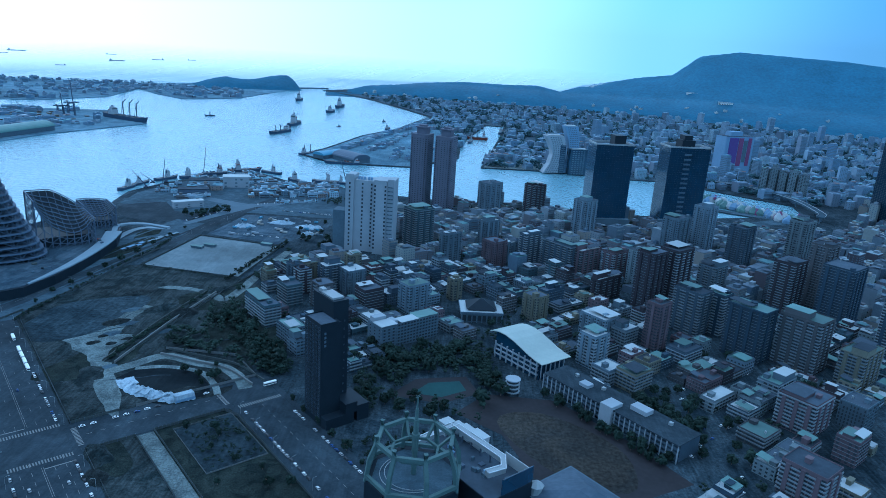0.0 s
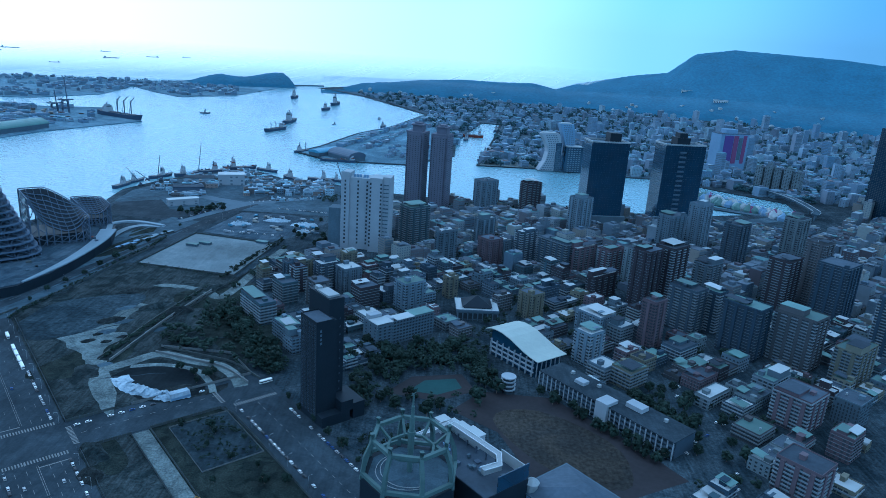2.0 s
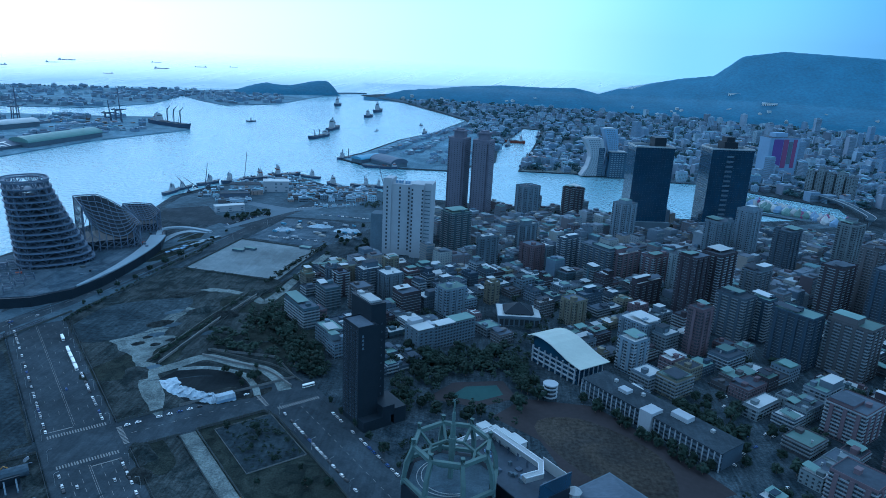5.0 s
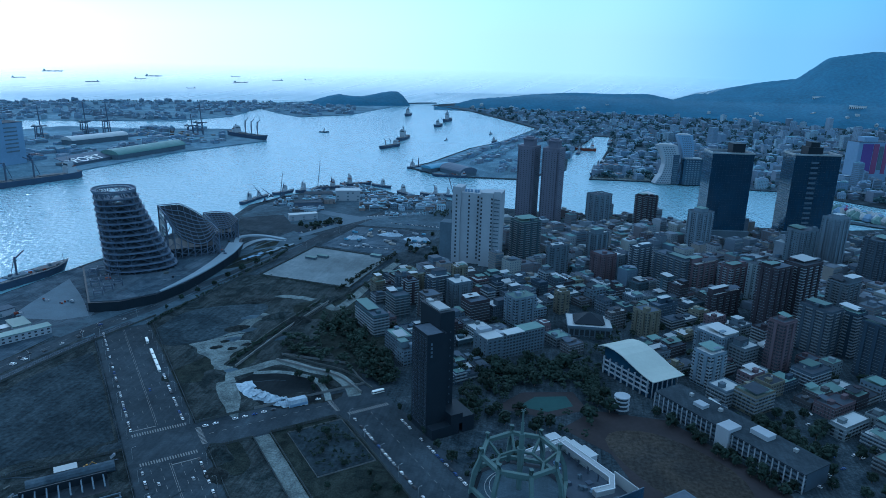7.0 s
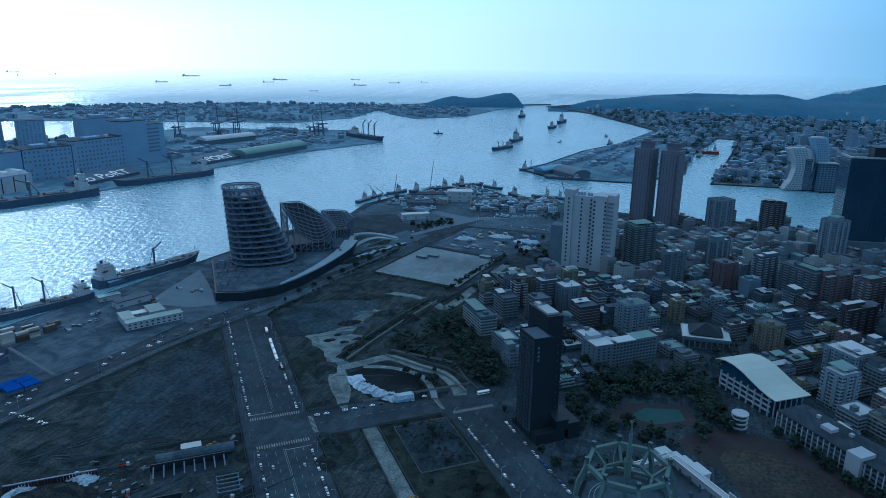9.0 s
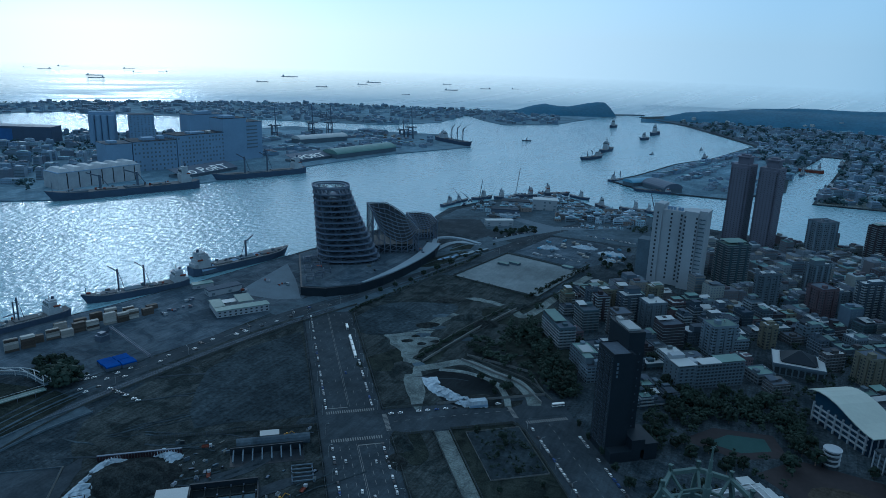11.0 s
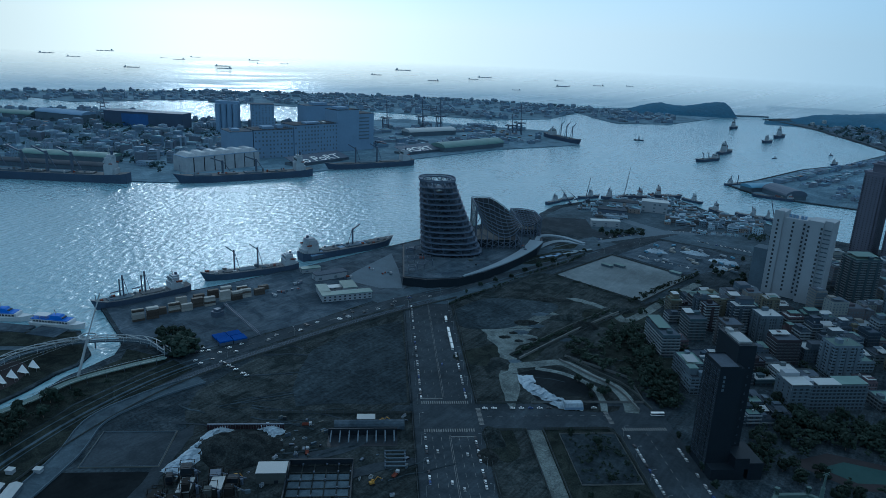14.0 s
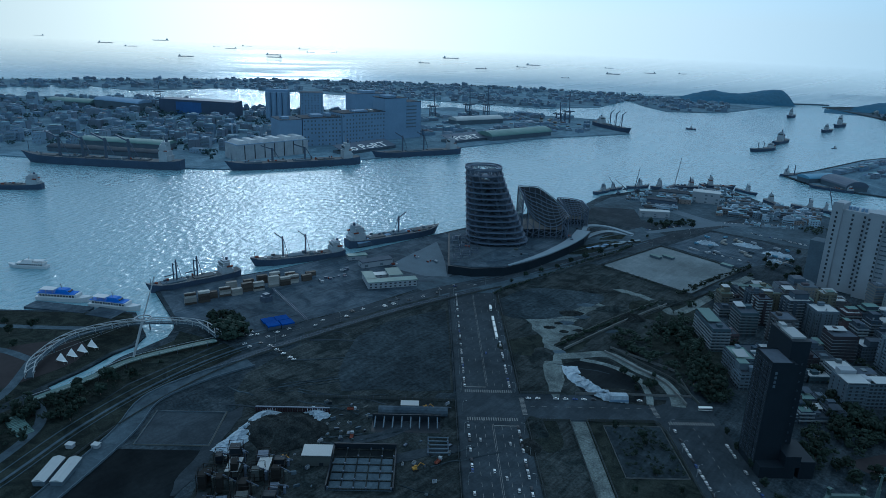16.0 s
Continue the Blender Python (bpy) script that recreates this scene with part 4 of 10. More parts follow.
def apartment(at, wx, wy, h, wall, seed, near=False, ledges=True, bay=3.4, size=(1.8, 1.5), name="apartment_building", roof="roof_grey", label="", floor=3.3, group="city buildings", far_off=False):
    rnd = random.Random(seed)
    style = rnd.choice((0, 0, 1, 1, 1, 2, 3, 4))
    bay, size = ((bay, size), (3.6, (3.0, 1.5)), (2.6, (1.1, 2.1)), (bay, size), (4.6, (3.2, 1.7)))[style]
    bm = bmesh.new()
    levels = [(0, 0)]
    z = floor
    while ledges and not far_off and z < h - 1:
        lo, hi, out = ((0.16, 0.16, 0.25), (0.25, 0.95, 0.7), (0.1, 0.1, 0.12), (0.2, 0.2, 0.3), (0.2, 0.7, 0.45))[style]
        levels += [(z - lo, 0), (z - lo, out), (z + hi, out), (z + hi, 0)]
        z += floor
    levels.append((h, 0))
    rings = [[bm.verts.new(c) for c in ((-o, -o, z), (wx + o, -o, z), (wx + o, wy + o, z), (-o, wy + o, z))] for z, o in levels]
    pale = rnd.random() < 0.6 or wall in (2, 3, 4, 6)
    for (p, q), (lo, hi) in zip(zip(rings, rings[1:]), zip(levels, levels[1:])):
        for k in range(4):
            j = (k + 1) % 4
            bm.faces.new((p[k], p[j], q[j], q[k])).material_index = 1 if pale and (lo[1] > 0 or hi[1] > 0) else 0
    bm.faces.new(rings[-1]), bm.faces.new(rings[0][::-1])
    storeys = max(1, int(h / floor))
    word = WALL_WORD[wall] if isinstance(wall, int) else "pale"
    kind = "tiled house" if storeys < 4 else "tiled apartment block" if storeys < 12 else "tiled high-rise"
    root = thing(name, bm, [WALLS[wall] if isinstance(wall, int) else wall, M["ledge"]],
                 label or f"{word} {kind} of {storeys} storeys with a cluttered roof", "house" if storeys < 4 else "building", "", group, at)
    if h > 26 and not far_off:
        # projecting bays up the front and the side
        bm = bmesh.new()
        for wide, put in ((wx, lambda c: (c - 1.6, c + 1.6, -1.3, -0.02)), (wy, lambda c: (-1.3, -0.02, c - 1.6, c + 1.6))):
            bays = max(1, int(wide / 9.5))
            for k in range(bays):
                box(bm, *put((k + 0.5) * wide / bays), floor, h - 1.2, 0)
        part("bay_front", bm, root.data.materials[0], root)["kind"] = "stuff"
    near = near and WINDOWS_MADE[0] < 170
    if near:
        face_windows(root, "front", wx, wy, 0, h, floor, bay, size, True, seed=seed, skip=0.08)
        face_windows(root, "left", wx, wy, 0, h, floor, bay, size, True, seed=seed + 1, skip=0.8 if style == 3 else 0.15)
    bm = bmesh.new()
    for face in ("back", "right") if near else ("front", "left", "back", "right"):
        face_windows(root, face, wx, wy, 0, h, floor, bay if not far_off else 5.0, size if not far_off else (3.0, 1.7), False, bm, 0.1, seed)
    if bm.verts:
        part("glazing", bm, "glass", root)["kind"] = "stuff"
    else:
        bm.free()
    if h > 13 and rnd.random() < 0.45 and wx > 9 and wy > 9:
        # a set-back top storey
        x0, y0 = rnd.choice((0.3, wx * 0.3)), rnd.choice((0.3, wy * 0.35))
        x1, y1 = x0 + wx * rnd.uniform(0.45, 0.65), y0 + wy * rnd.uniform(0.4, 0.6)
        z1 = h + rnd.choice((3.3, 3.3, 6.6))
        top = part("top_storey", boxes((x0, x1, y0, y1, h, z1)), root.data.materials[0], root)
        part("top_roof", boxes((x0 - 0.4, x1 + 0.4, y0 - 0.4, y1 + 0.4, z1, z1 + 0.3)), rnd.choice(("green_metal", "white_metal", "roof_grey")), top)
    if near and style in (0, 3) and rnd.random() < 0.8:
        # balconies in a column on the front
        for bx in ([wx * 0.25, wx * 0.75] if wx > 14 else [wx * 0.5]):
            z = floor
            while z < h - 2:
                bmb = boxes((-1.9, 1.9, -1.2, 0, -0.15, 0), (-1.9, 1.9, -1.2, -1.1, 0, 1.0), (-1.9, -1.8, -1.1, 0, 0, 1.0), (1.8, 1.9, -1.1, 0, 0, 1.0))
                if "balcony" not in PANES:
                    PANES["balcony"] = mesh_of("balcony", bmb, "concrete")
                else:
                    bmb.free()
                part("balcony", PANES["balcony"], None, root, at=pose(bx, 0, z))
                z += floor
    if far_off:
        part("roof", boxes((0.4, wx - 0.4, 0.4, wy - 0.4, h, h + 0.8)), roof, root)
        if h > 30:
            part("stair_house", boxes((wx * 0.3, wx * 0.65, wy * 0.3, wy * 0.7, h, h + 5)), root.data.materials[0], root)
    else:
        roof_things(root, wx, wy, h, rnd, roof, near or rnd.random() < 0.5)
    return root


TAKEN = []  # plan rectangles (a0, a1, b0, b1) of the buildings set one by one


def set_building(a, b, wa, wb, h, wall, seed, near=False, **kw):
    TAKEN.append((a - 4, a + wa + 4, b - 4, b + wb + 4))
    return apartment(grid_pose(a, b), wb, wa, h, wall, seed, near, **kw)


def black_tower():
    TAKEN.append((424, 474, 236, 280))
    root = empty("black_tower", "black tiled residential tower with a tall rear slab", "tower", at=grid_pose(429, 243))
    wing = part("front_wing", boxes((0, 18, 0, 25, 0, 86)), "black_tile", root)
    slab_ = part("rear_slab", boxes((15.5, 29, 8, 40, 0, 100)), "black_tile", root)
    part("roof", boxes((0.5, 15, 0.5, 24.5, 86, 86.2)), "roof_grey", root, "grey roof terrace")
    bm = bmesh.new()
    for r in ((0, 15.4, 0, 0.4), (0, 0.4, 0.4, 25), (0.4, 15.4, 24.6, 25)):
        box(bm, *r, 86, 87.2)
    part("parapet", bm, "black_tile", root)
    part("roof_machine_room", boxes((17, 27, 12, 30, 100, 101.5), (18, 22, 30, 36, 100, 103)), "pale_steel", root, "pale roof machinery")
    for k in range(23):
        z = 6 + k * 3.45
        for y in (2.4, 7.4, 12.4, 17.4, 22.2):
            part("window", window_mesh(2.4, 2.0), None, wing, at=pose(0, y, z, 0, 0, -90))
        for y in (4.6, 14.6):
            part("balcony", boxes((-0.8, 0, y, y + 5.4, z - 0.5, z + 0.3)), "black_tile", wing)
        if k % 2 == 0:
            part("window", window_mesh(0.8, 1.2), None, slab_, at=pose(25.5, 8, z))
    for k in range(4):
        part("sign", boxes((3.0, 4.6, -0.25, 0.05, 78 - k * 3.4, 80 - k * 3.4)), "concrete", root, "pale illegible roof-top sign panel")
    part("podium", boxes((0.5, 26, -9, -0.1, 0, 9), (29.1, 40, -9, 20, 0, 14), (18, 29, -9, 7.9, 9, 18)), "black_tile", root, "dark stepped podium")


def white_tower():
    root = empty("white_tower", "white tiled high-rise with dark slit windows", "tower", at=pose(-142, 958, 0, 0, 0, -6))
    left = part("left_wing", boxes((0, 12, 0, 30, 0, 110), (12, 42, 2, 32, 0, 104)), "white_tile", root)
    right = part("right_wing", boxes((42, 60, -6, 30, 0, 106), (60, 70, -2, 30, 0, 107)), "white_tile", root)
    part("annex", boxes((-18, -0.2, 2, 24, 0, 58)), "concrete", root, "lower grey annex")
    part("parapet", boxes((0, 12, 0, 1, 110, 112), (60, 70, -2, -1, 107, 109), (42, 60, -6, -5, 106, 107.5)), "white_tile", root)
    for x in (16, 20, 24, 30, 34):
        part("roof_vent", boxes((x, x + 2.5, 8, 12, 104, 108)), "silo", root, "grey roof vent stack")
    for k in range(17):
        z = 8 + k * 5.6
        for x, y, w in ((6, 0, left), (24, 2, left), (37, 2, left), (43.6, -6, right), (58.4, -6, right)):
            part("window", window_mesh(2.2, 2.8), None, w, at=pose(x, y, z))
        for y in (6, 14, 22):
            part("window", window_mesh(2.4, 2.4), None, left, at=pose(0, y, z, 0, 0, -90))
        for x in (63, 67):
            part("balcony", boxes((x - 1.8, x + 1.8, -3.3, -2, z - 0.4, z + 0.8)), "concrete", right)
    TAKEN.append((760, 860, 490, 580))


def twin_towers():
    for n, (x, y) in enumerate(((-69, 1250), (-25, 1236))):
        root = empty("twin_tower", "red-brown tiled tower with a capped lantern top", "tower", "twin towers", pose(x, y, 0, 0, 0, -19))
        body = part("shaft", boxes((0, 32, 0, 30, 0, 136), (4, 28, -2, 32, 0, 132)), "red_brick", root)
        part("crown", boxes((8, 26, 6, 24, 136, 147), (6, 28, 4, 26, 147, 149), (11, 23, 9, 21, 149, 152)), "red_brick", root, "stepped crown with a flat cap")
        bm = bmesh.new()
        beam(bm, (17, 15, 152), (17, 15, 166), 0.6, sides=6)
        part("mast", bm, "steel", root)
        bm = bmesh.new()
        face_windows(body, "front", 32, 30, 4, 132, 3.6, 5.0, (1.6, 1.4), False, bm)
        for v in bm.verts:
            v.co.y -= 2.02
        face_windows(body, "left", 32, 30, 4, 134, 3.6, 5.0, (1.6, 1.4), False, bm)
        face_windows(body, "right", 32, 30, 4, 134, 3.6, 5.0, (1.6, 1.4), False, bm)
        part("glazing", bm, "glass", body)["kind"] = "stuff"
        for x0 in (1, 29.4):
            part("corner_pier", boxes((x0, x0 + 1.6, -0.8, -0.05, 0, 134)), "red_brick", root)


def dark_towers():
    for n, (x, y, w, turn) in enumerate(((250, 1180, 67, 8), (384, 1207, 75, 9))):
        root = empty("glass_tower", "dark blue glass office tower with a pale rim", "tower", "dark glass towers", pose(x, y, 0, 0, 0, turn))
        shaft = part("shaft", boxes((0, w, 0, 42, 0, 147)), "tower_glass", root)
        part("rim", boxes((-0.6, w + 0.6, -0.6, 0.8, 147, 149.5), (-0.6, w + 0.6, 41.2, 42.6, 147, 149.5), (-0.6, 0.8, 0.8, 41.2, 147, 149.5), (w - 0.8, w + 0.6, 0.8, 41.2, 147, 149.5)), "pale_steel", root, "pale metal roof rim")
        part("machine_room", boxes((w * 0.5, w * 0.8, 8, 30, 147, 163)) if n == 0 else boxes((w * 0.3, w * 0.62, 6, 30, 147, 160), (w * 0.35, w * 0.55, 8, 26, 160, 168)), "black_tile", root)
        for k in range(1, 37):
            part("floor_band", boxes((-0.15, w + 0.15, -0.15, 42.15, k * 4 - 0.3, k * 4 + 0.3)), "tower_band", shaft)
        for k in range(0, 12):
            xx = (k + 0.5) * w / 12
            part("mullion", boxes((xx - 0.25, xx + 0.25, -0.4, -0.16, 0, 147)), "tower_band", shaft)
        if n == 1:
            for k in range(16):
                part("balcony_band", boxes((w * 0.36, w * 0.52, -1.6, -0.2, 8 + k * 8.4, 11 + k * 8.4)), "concrete", shaft)
        part("podium", boxes((-6, w + 6, -8, -0.5, 0, 20)), "concrete", root, "pale low podium")


def gymnasium():
    TAKEN.append((370, 470, 395, 500))
    root = empty("gymnasium", "white school hall under a pale wave-shaped metal roof", "school hall", at=grid_pose(389.5, 452.5))
    root.scale = (0.9, 0.9, 0.95)
    prof = [(-6, 19.5), (4, 20.5), (14, 22.5), (26, 26), (38, 29.5), (50, 31.3), (60, 31.2), (68, 29.6), (74, 27.2)]
    bm = bmesh.new()
    rows = []
    for y, z in prof:
        rows.append([bm.verts.new(c) for c in ((-4, y, z), (41, y, z - 1.5), (41, y, z - 0.7), (-4, y, z + 0.8))])
    for p, q in zip(rows, rows[1:]):
        for k in range(4):
            j = (k + 1) % 4
            bm.faces.new((p[k], p[j], q[j], q[k]))
    bm.faces.new(rows[0][::-1]), bm.faces.new(rows[-1])
    bmesh.ops.recalc_face_normals(bm, faces=bm.faces)
    part("roof", bm, "wave_roof", root, "pale green-white wave-shaped metal roof")
    bm = bmesh.new()
    ring = [(0, 0)] + [(y, z) for y, z in prof[1:-1]] + [(68, 0)]
    lo = [bm.verts.new((0.6, y, z - 1.0 if z else 0)) for y, z in ring]
    hi = [bm.verts.new((38, y, z - 2.4 if z else 0)) for y, z in ring]
    for i in range(len(ring)):
        j = (i + 1) % len(ring)
        bm.faces.new((lo[i], hi[i], hi[j], lo[j]))
    f = [bm.faces.new(lo), bm.faces.new(hi[::-1])]
    bmesh.ops.triangulate(bm, faces=f)
    bmesh.ops.recalc_face_normals(bm, faces=bm.faces)
    part("hall", bm, "tower_glass", root, "dark glazed hall walls")
    for y in range(4, 68, 9):
        part("pier", boxes((-1.2, 0.5, y - 0.6, y + 0.6, 0, 18.5)), "white_tile", root)
    for z in (5, 10, 15):
        part("ledge", boxes((-1.5, 0.5, 2, 66, z - 0.5, z + 0.5)), "white_tile", root)
    for x in range(2, 38, 7):
        part("pier", boxes((x - 0.5, x + 0.5, -0.9, -0.05, 0, 18)), "white_tile", root)
    tower = empty("stair_drum", "round white stair drum with ring balconies", "stair tower", at=grid_pose(384, 412))
    bm = bmesh.new()
    beam(bm, (0, 0, 0), (0, 0, 15), 11, sides=20)
    part("drum", bm, "glass", tower)
    for z in (4, 8, 12, 15.4):
        bm = bmesh.new()
        beam(bm, (0, 0, z - 0.5), (0, 0, z + 0.5), 13.5, sides=24)
        part("ring", bm, "white_tile", tower)


def school():
    TAKEN.append((228, 384, 432, 478))
    root = empty("school_building", "long grey four-storey school with open corridors", "school", at=grid_pose(236, 444))
    part("body", boxes((3.2, 30, 0, 140, 0, 15.5)), WALLS[2], root)
    part("roof", boxes((-0.6, 30.6, -0.6, 140.6, 15.5, 16.1)), "asphalt", root, "dark flat school roof")
    for k in range(4):
        part("corridor_slab", boxes((0, 3.1, 0, 140, k * 3.9 + 3.2, k * 3.9 + 3.7), (0, 0.3, 0, 140, k * 3.9 + (0.05 if k == 0 else -0.2), k * 3.9 + 1.0)), "concrete", root)
    for i in range(29):
        part("pier", boxes((-0.7, 0.0, i * 5 - 0.45, i * 5 + 0.45, 0, 15.4)), "white_tile", root)
    for i in range(28):
        for k in range(4):
            part("window", window_mesh(2.6, 1.8), None, root, at=pose(3.2, i * 5 + 2.5, k * 3.9 + 1.1, 0, 0, -90))
    part("stair_block", boxes((-3, 12, 62, 74, 0, 19)), "white_tile", root, "pale projecting stair block")
    part("roof_house", boxes((14, 24, 40, 56, 16.1, 20)), "white_tile", root)
    part("roof_house", boxes((10, 18, 98, 108, 16.1, 19)), "white_tile", root)
    for y in (20, 88, 118):
        part("roof_tank", boxes((20, 23, y, y + 3, 16.1, 18.5)), "pale_steel", root, "steel roof tank")


def crown_building():
    TAKEN.append((150, 320, 170, 300))
    cx, cy = 217, 273
    root = empty("crown_building", "tall block topped by a grey-green open steel crown", "building", at=grid_pose(cy, cx))
    bm = bmesh.new()
    ring = [(29 * math.cos(radians(22.5 + 45 * k)), 29 * math.sin(radians(22.5 + 45 * k))) for k in range(8)]
    prism(bm, ring, 0, 57)
    part("drum", bm, "black_tile", root, "dark tiled drum wall")
    bm = bmesh.new()
    prism(bm, [(p[0] * 0.86, p[1] * 0.86) for p in ring], 57, 57.4)
    part("roof", bm, "paving", root, "bare round roof deck")
    for z, r, w in ((60, 28.2, 2.2), (80, 22.5, 2.3), (73, 14, 1.5)):
        bm = bmesh.new()
        pts = [(r * math.cos(radians(22.5 + 45 * k)), r * math.sin(radians(22.5 + 45 * k)), z) for k in range(9)]
        path_beam(bm, pts, w)
        part("ring_beam", bm, "crown_green", root)
    for k in range(8):
        q = radians(22.5 + 45 * k)
        c, s = math.cos(q), math.sin(q)
        bm = bmesh.new()
        path_beam(bm, [(28.2 * c, 28.2 * s, 56), (26.5 * c, 26.5 * s, 70), (22.5 * c, 22.5 * s, 80), (22.8 * c, 22.8 * s, 85)], 2.3)
        post = part("post", bm, "crown_green", root)
        bm = bmesh.new()
        beam(bm, (22.5 * c, 22.5 * s, 80), (14 * c, 14 * s, 73), 1.5)
        part("brace", bm, "crown_green", post)
    for k in range(2):
        bm = bmesh.new()
        pts = [((17 + k * 3.2) * math.cos(radians(q)), (17 + k * 1.6) * math.sin(radians(q)), 58.2) for q in range(100, 261, 10)]
        path_beam(bm, pts, 0.35)
        part("rail", bm, "pale_steel", root)
    bm = bmesh.new()
    for z0, z1, r in ((57, 72, 3.4), (72, 82, 4.0), (82, 84, 5.0), (84, 93, 3.2), (93, 100, 2.0), (100, 107, 1.1)):
        beam(bm, (0, 0, z0), (0, 0, z1), r, sides=8)
    beam(bm, (-1.6, 0, 107), (1.6, 0, 108.5), 0.3)
    beam(bm, (1.6, 0, 107), (-1.6, 0, 108.5), 0.3)
    part("spire", bm, "crown_green", root, "stepped grey-green spire with a weather vane")
    # lower roofs behind, with the white pipe bridge
    wing = empty("roof_wing", "dark wing with a white pipe bridge and plant boxes", "building", at=grid_pose(cy, cx))
    part("wing_body", boxes((30, 66, -34, 42, 0, 46)), "black_tile", wing)
    part("wing_roof", boxes((30.4, 65.6, -33.6, 41.6, 46, 46.4)), "roof_grey", wing, "dark cluttered roof")
    bm = bmesh.new()
    path_beam(bm, [(22, 28, 55), (56, 30, 55), (57, -16, 55), (50, -24, 55), (38, -22, 55)], 3.6)
    part("pipe_bridge", bm, "pale_steel", wing, "white glazed pipe bridge")
    for dx, dz in ((-2.1, 2.0), (2.1, 2.0)):
        bm = bmesh.new()
        path_beam(bm, [(22, 28 - dx, 55 + dz), (56 + dx, 30 - dx, 55 + dz), (57 + dx, -16, 55 + dz), (50, -24 - dx, 55 + dz), (38, -22 - dx, 55 + dz)], 0.5)
        part("bridge_rail", bm, "boat_white", wing)
    for y in range(-14, 30, 9):
        bm = bmesh.new()
        beam(bm, (57, y, 46), (57, y, 53.4), 0.9)
        part("bridge_post", bm, "steel", wing)
    rr = random.Random(3)
    for k in range(14):
        x, y = rr.uniform(33, 53), rr.uniform(-30, 24)
        part("roof_unit", boxes((x, x + rr.uniform(1.5, 4), y, y + rr.uniform(1.5, 4), 46.4, 46.4 + rr.uniform(0.8, 3))), rr.choice(("steel", "concrete", "silo")), wing)
    for x0, x1, y0, y1, z1 in ((52, 60, 34, 41, 55), (60, 65, 30, 36, 53), (60, 66, 6, 18, 56), (60, 66, 19, 29, 54)):
        part("plant_box", boxes((x0, x1, y0, y1, 46, z1), (x0 - 0.4, x1 + 0.4, y0 - 0.4, y1 + 0.4, z1, z1 + 0.3)), "white_metal", wing, "white rooftop plant box")
    part("screen_wall", boxes((40, 66, -33.8, -33.2, 46.4, 57)), "tower_glass", wing, "dark glazed screen wall")
    part("screen_panel", boxes((65.2, 65.8, -33.2, -10, 46.4, 54)), "white_metal", wing, "white roof screen wall")
    low = empty("pavilion_roof", "dark roof with a small faceted lantern", "building", at=grid_pose(cy, cx))
    part("body", boxes((66.5, 110, -90, -28, 0, 36)), "silo", low)
    eave = [(66, -90.5), (110.5, -90.5), (110.5, -27.5), (66, -27.5)]
    part("roof", prism(bmesh.new(), eave, 36, 46, top=[(84, -64), (92, -64), (92, -56), (84, -56)]), "roof_grey", low, "faceted grey hipped roof")
    part("eave", prism(bmesh.new(), [(x + (1 if x > 90 else -1), y + (1 if y > -60 else -1)) for x, y in eave], 35.2, 35.9), "concrete", low)
    bm = bmesh.new()
    beam(bm, (70, -34, 36.2), (70, -34, 42), 8, sides=8)
    ring = [(70 + 5 * math.cos(radians(45 * k)), -34 + 5 * math.sin(radians(45 * k))) for k in range(8)]
    prism(bm, ring, 42, 45.5, top=[(70 + (p[0] - 70) * 0.1, -34 + (p[1] + 34) * 0.1) for p in ring])
    part("lantern", bm, "pale_steel", low, "faceted grey roof lantern")


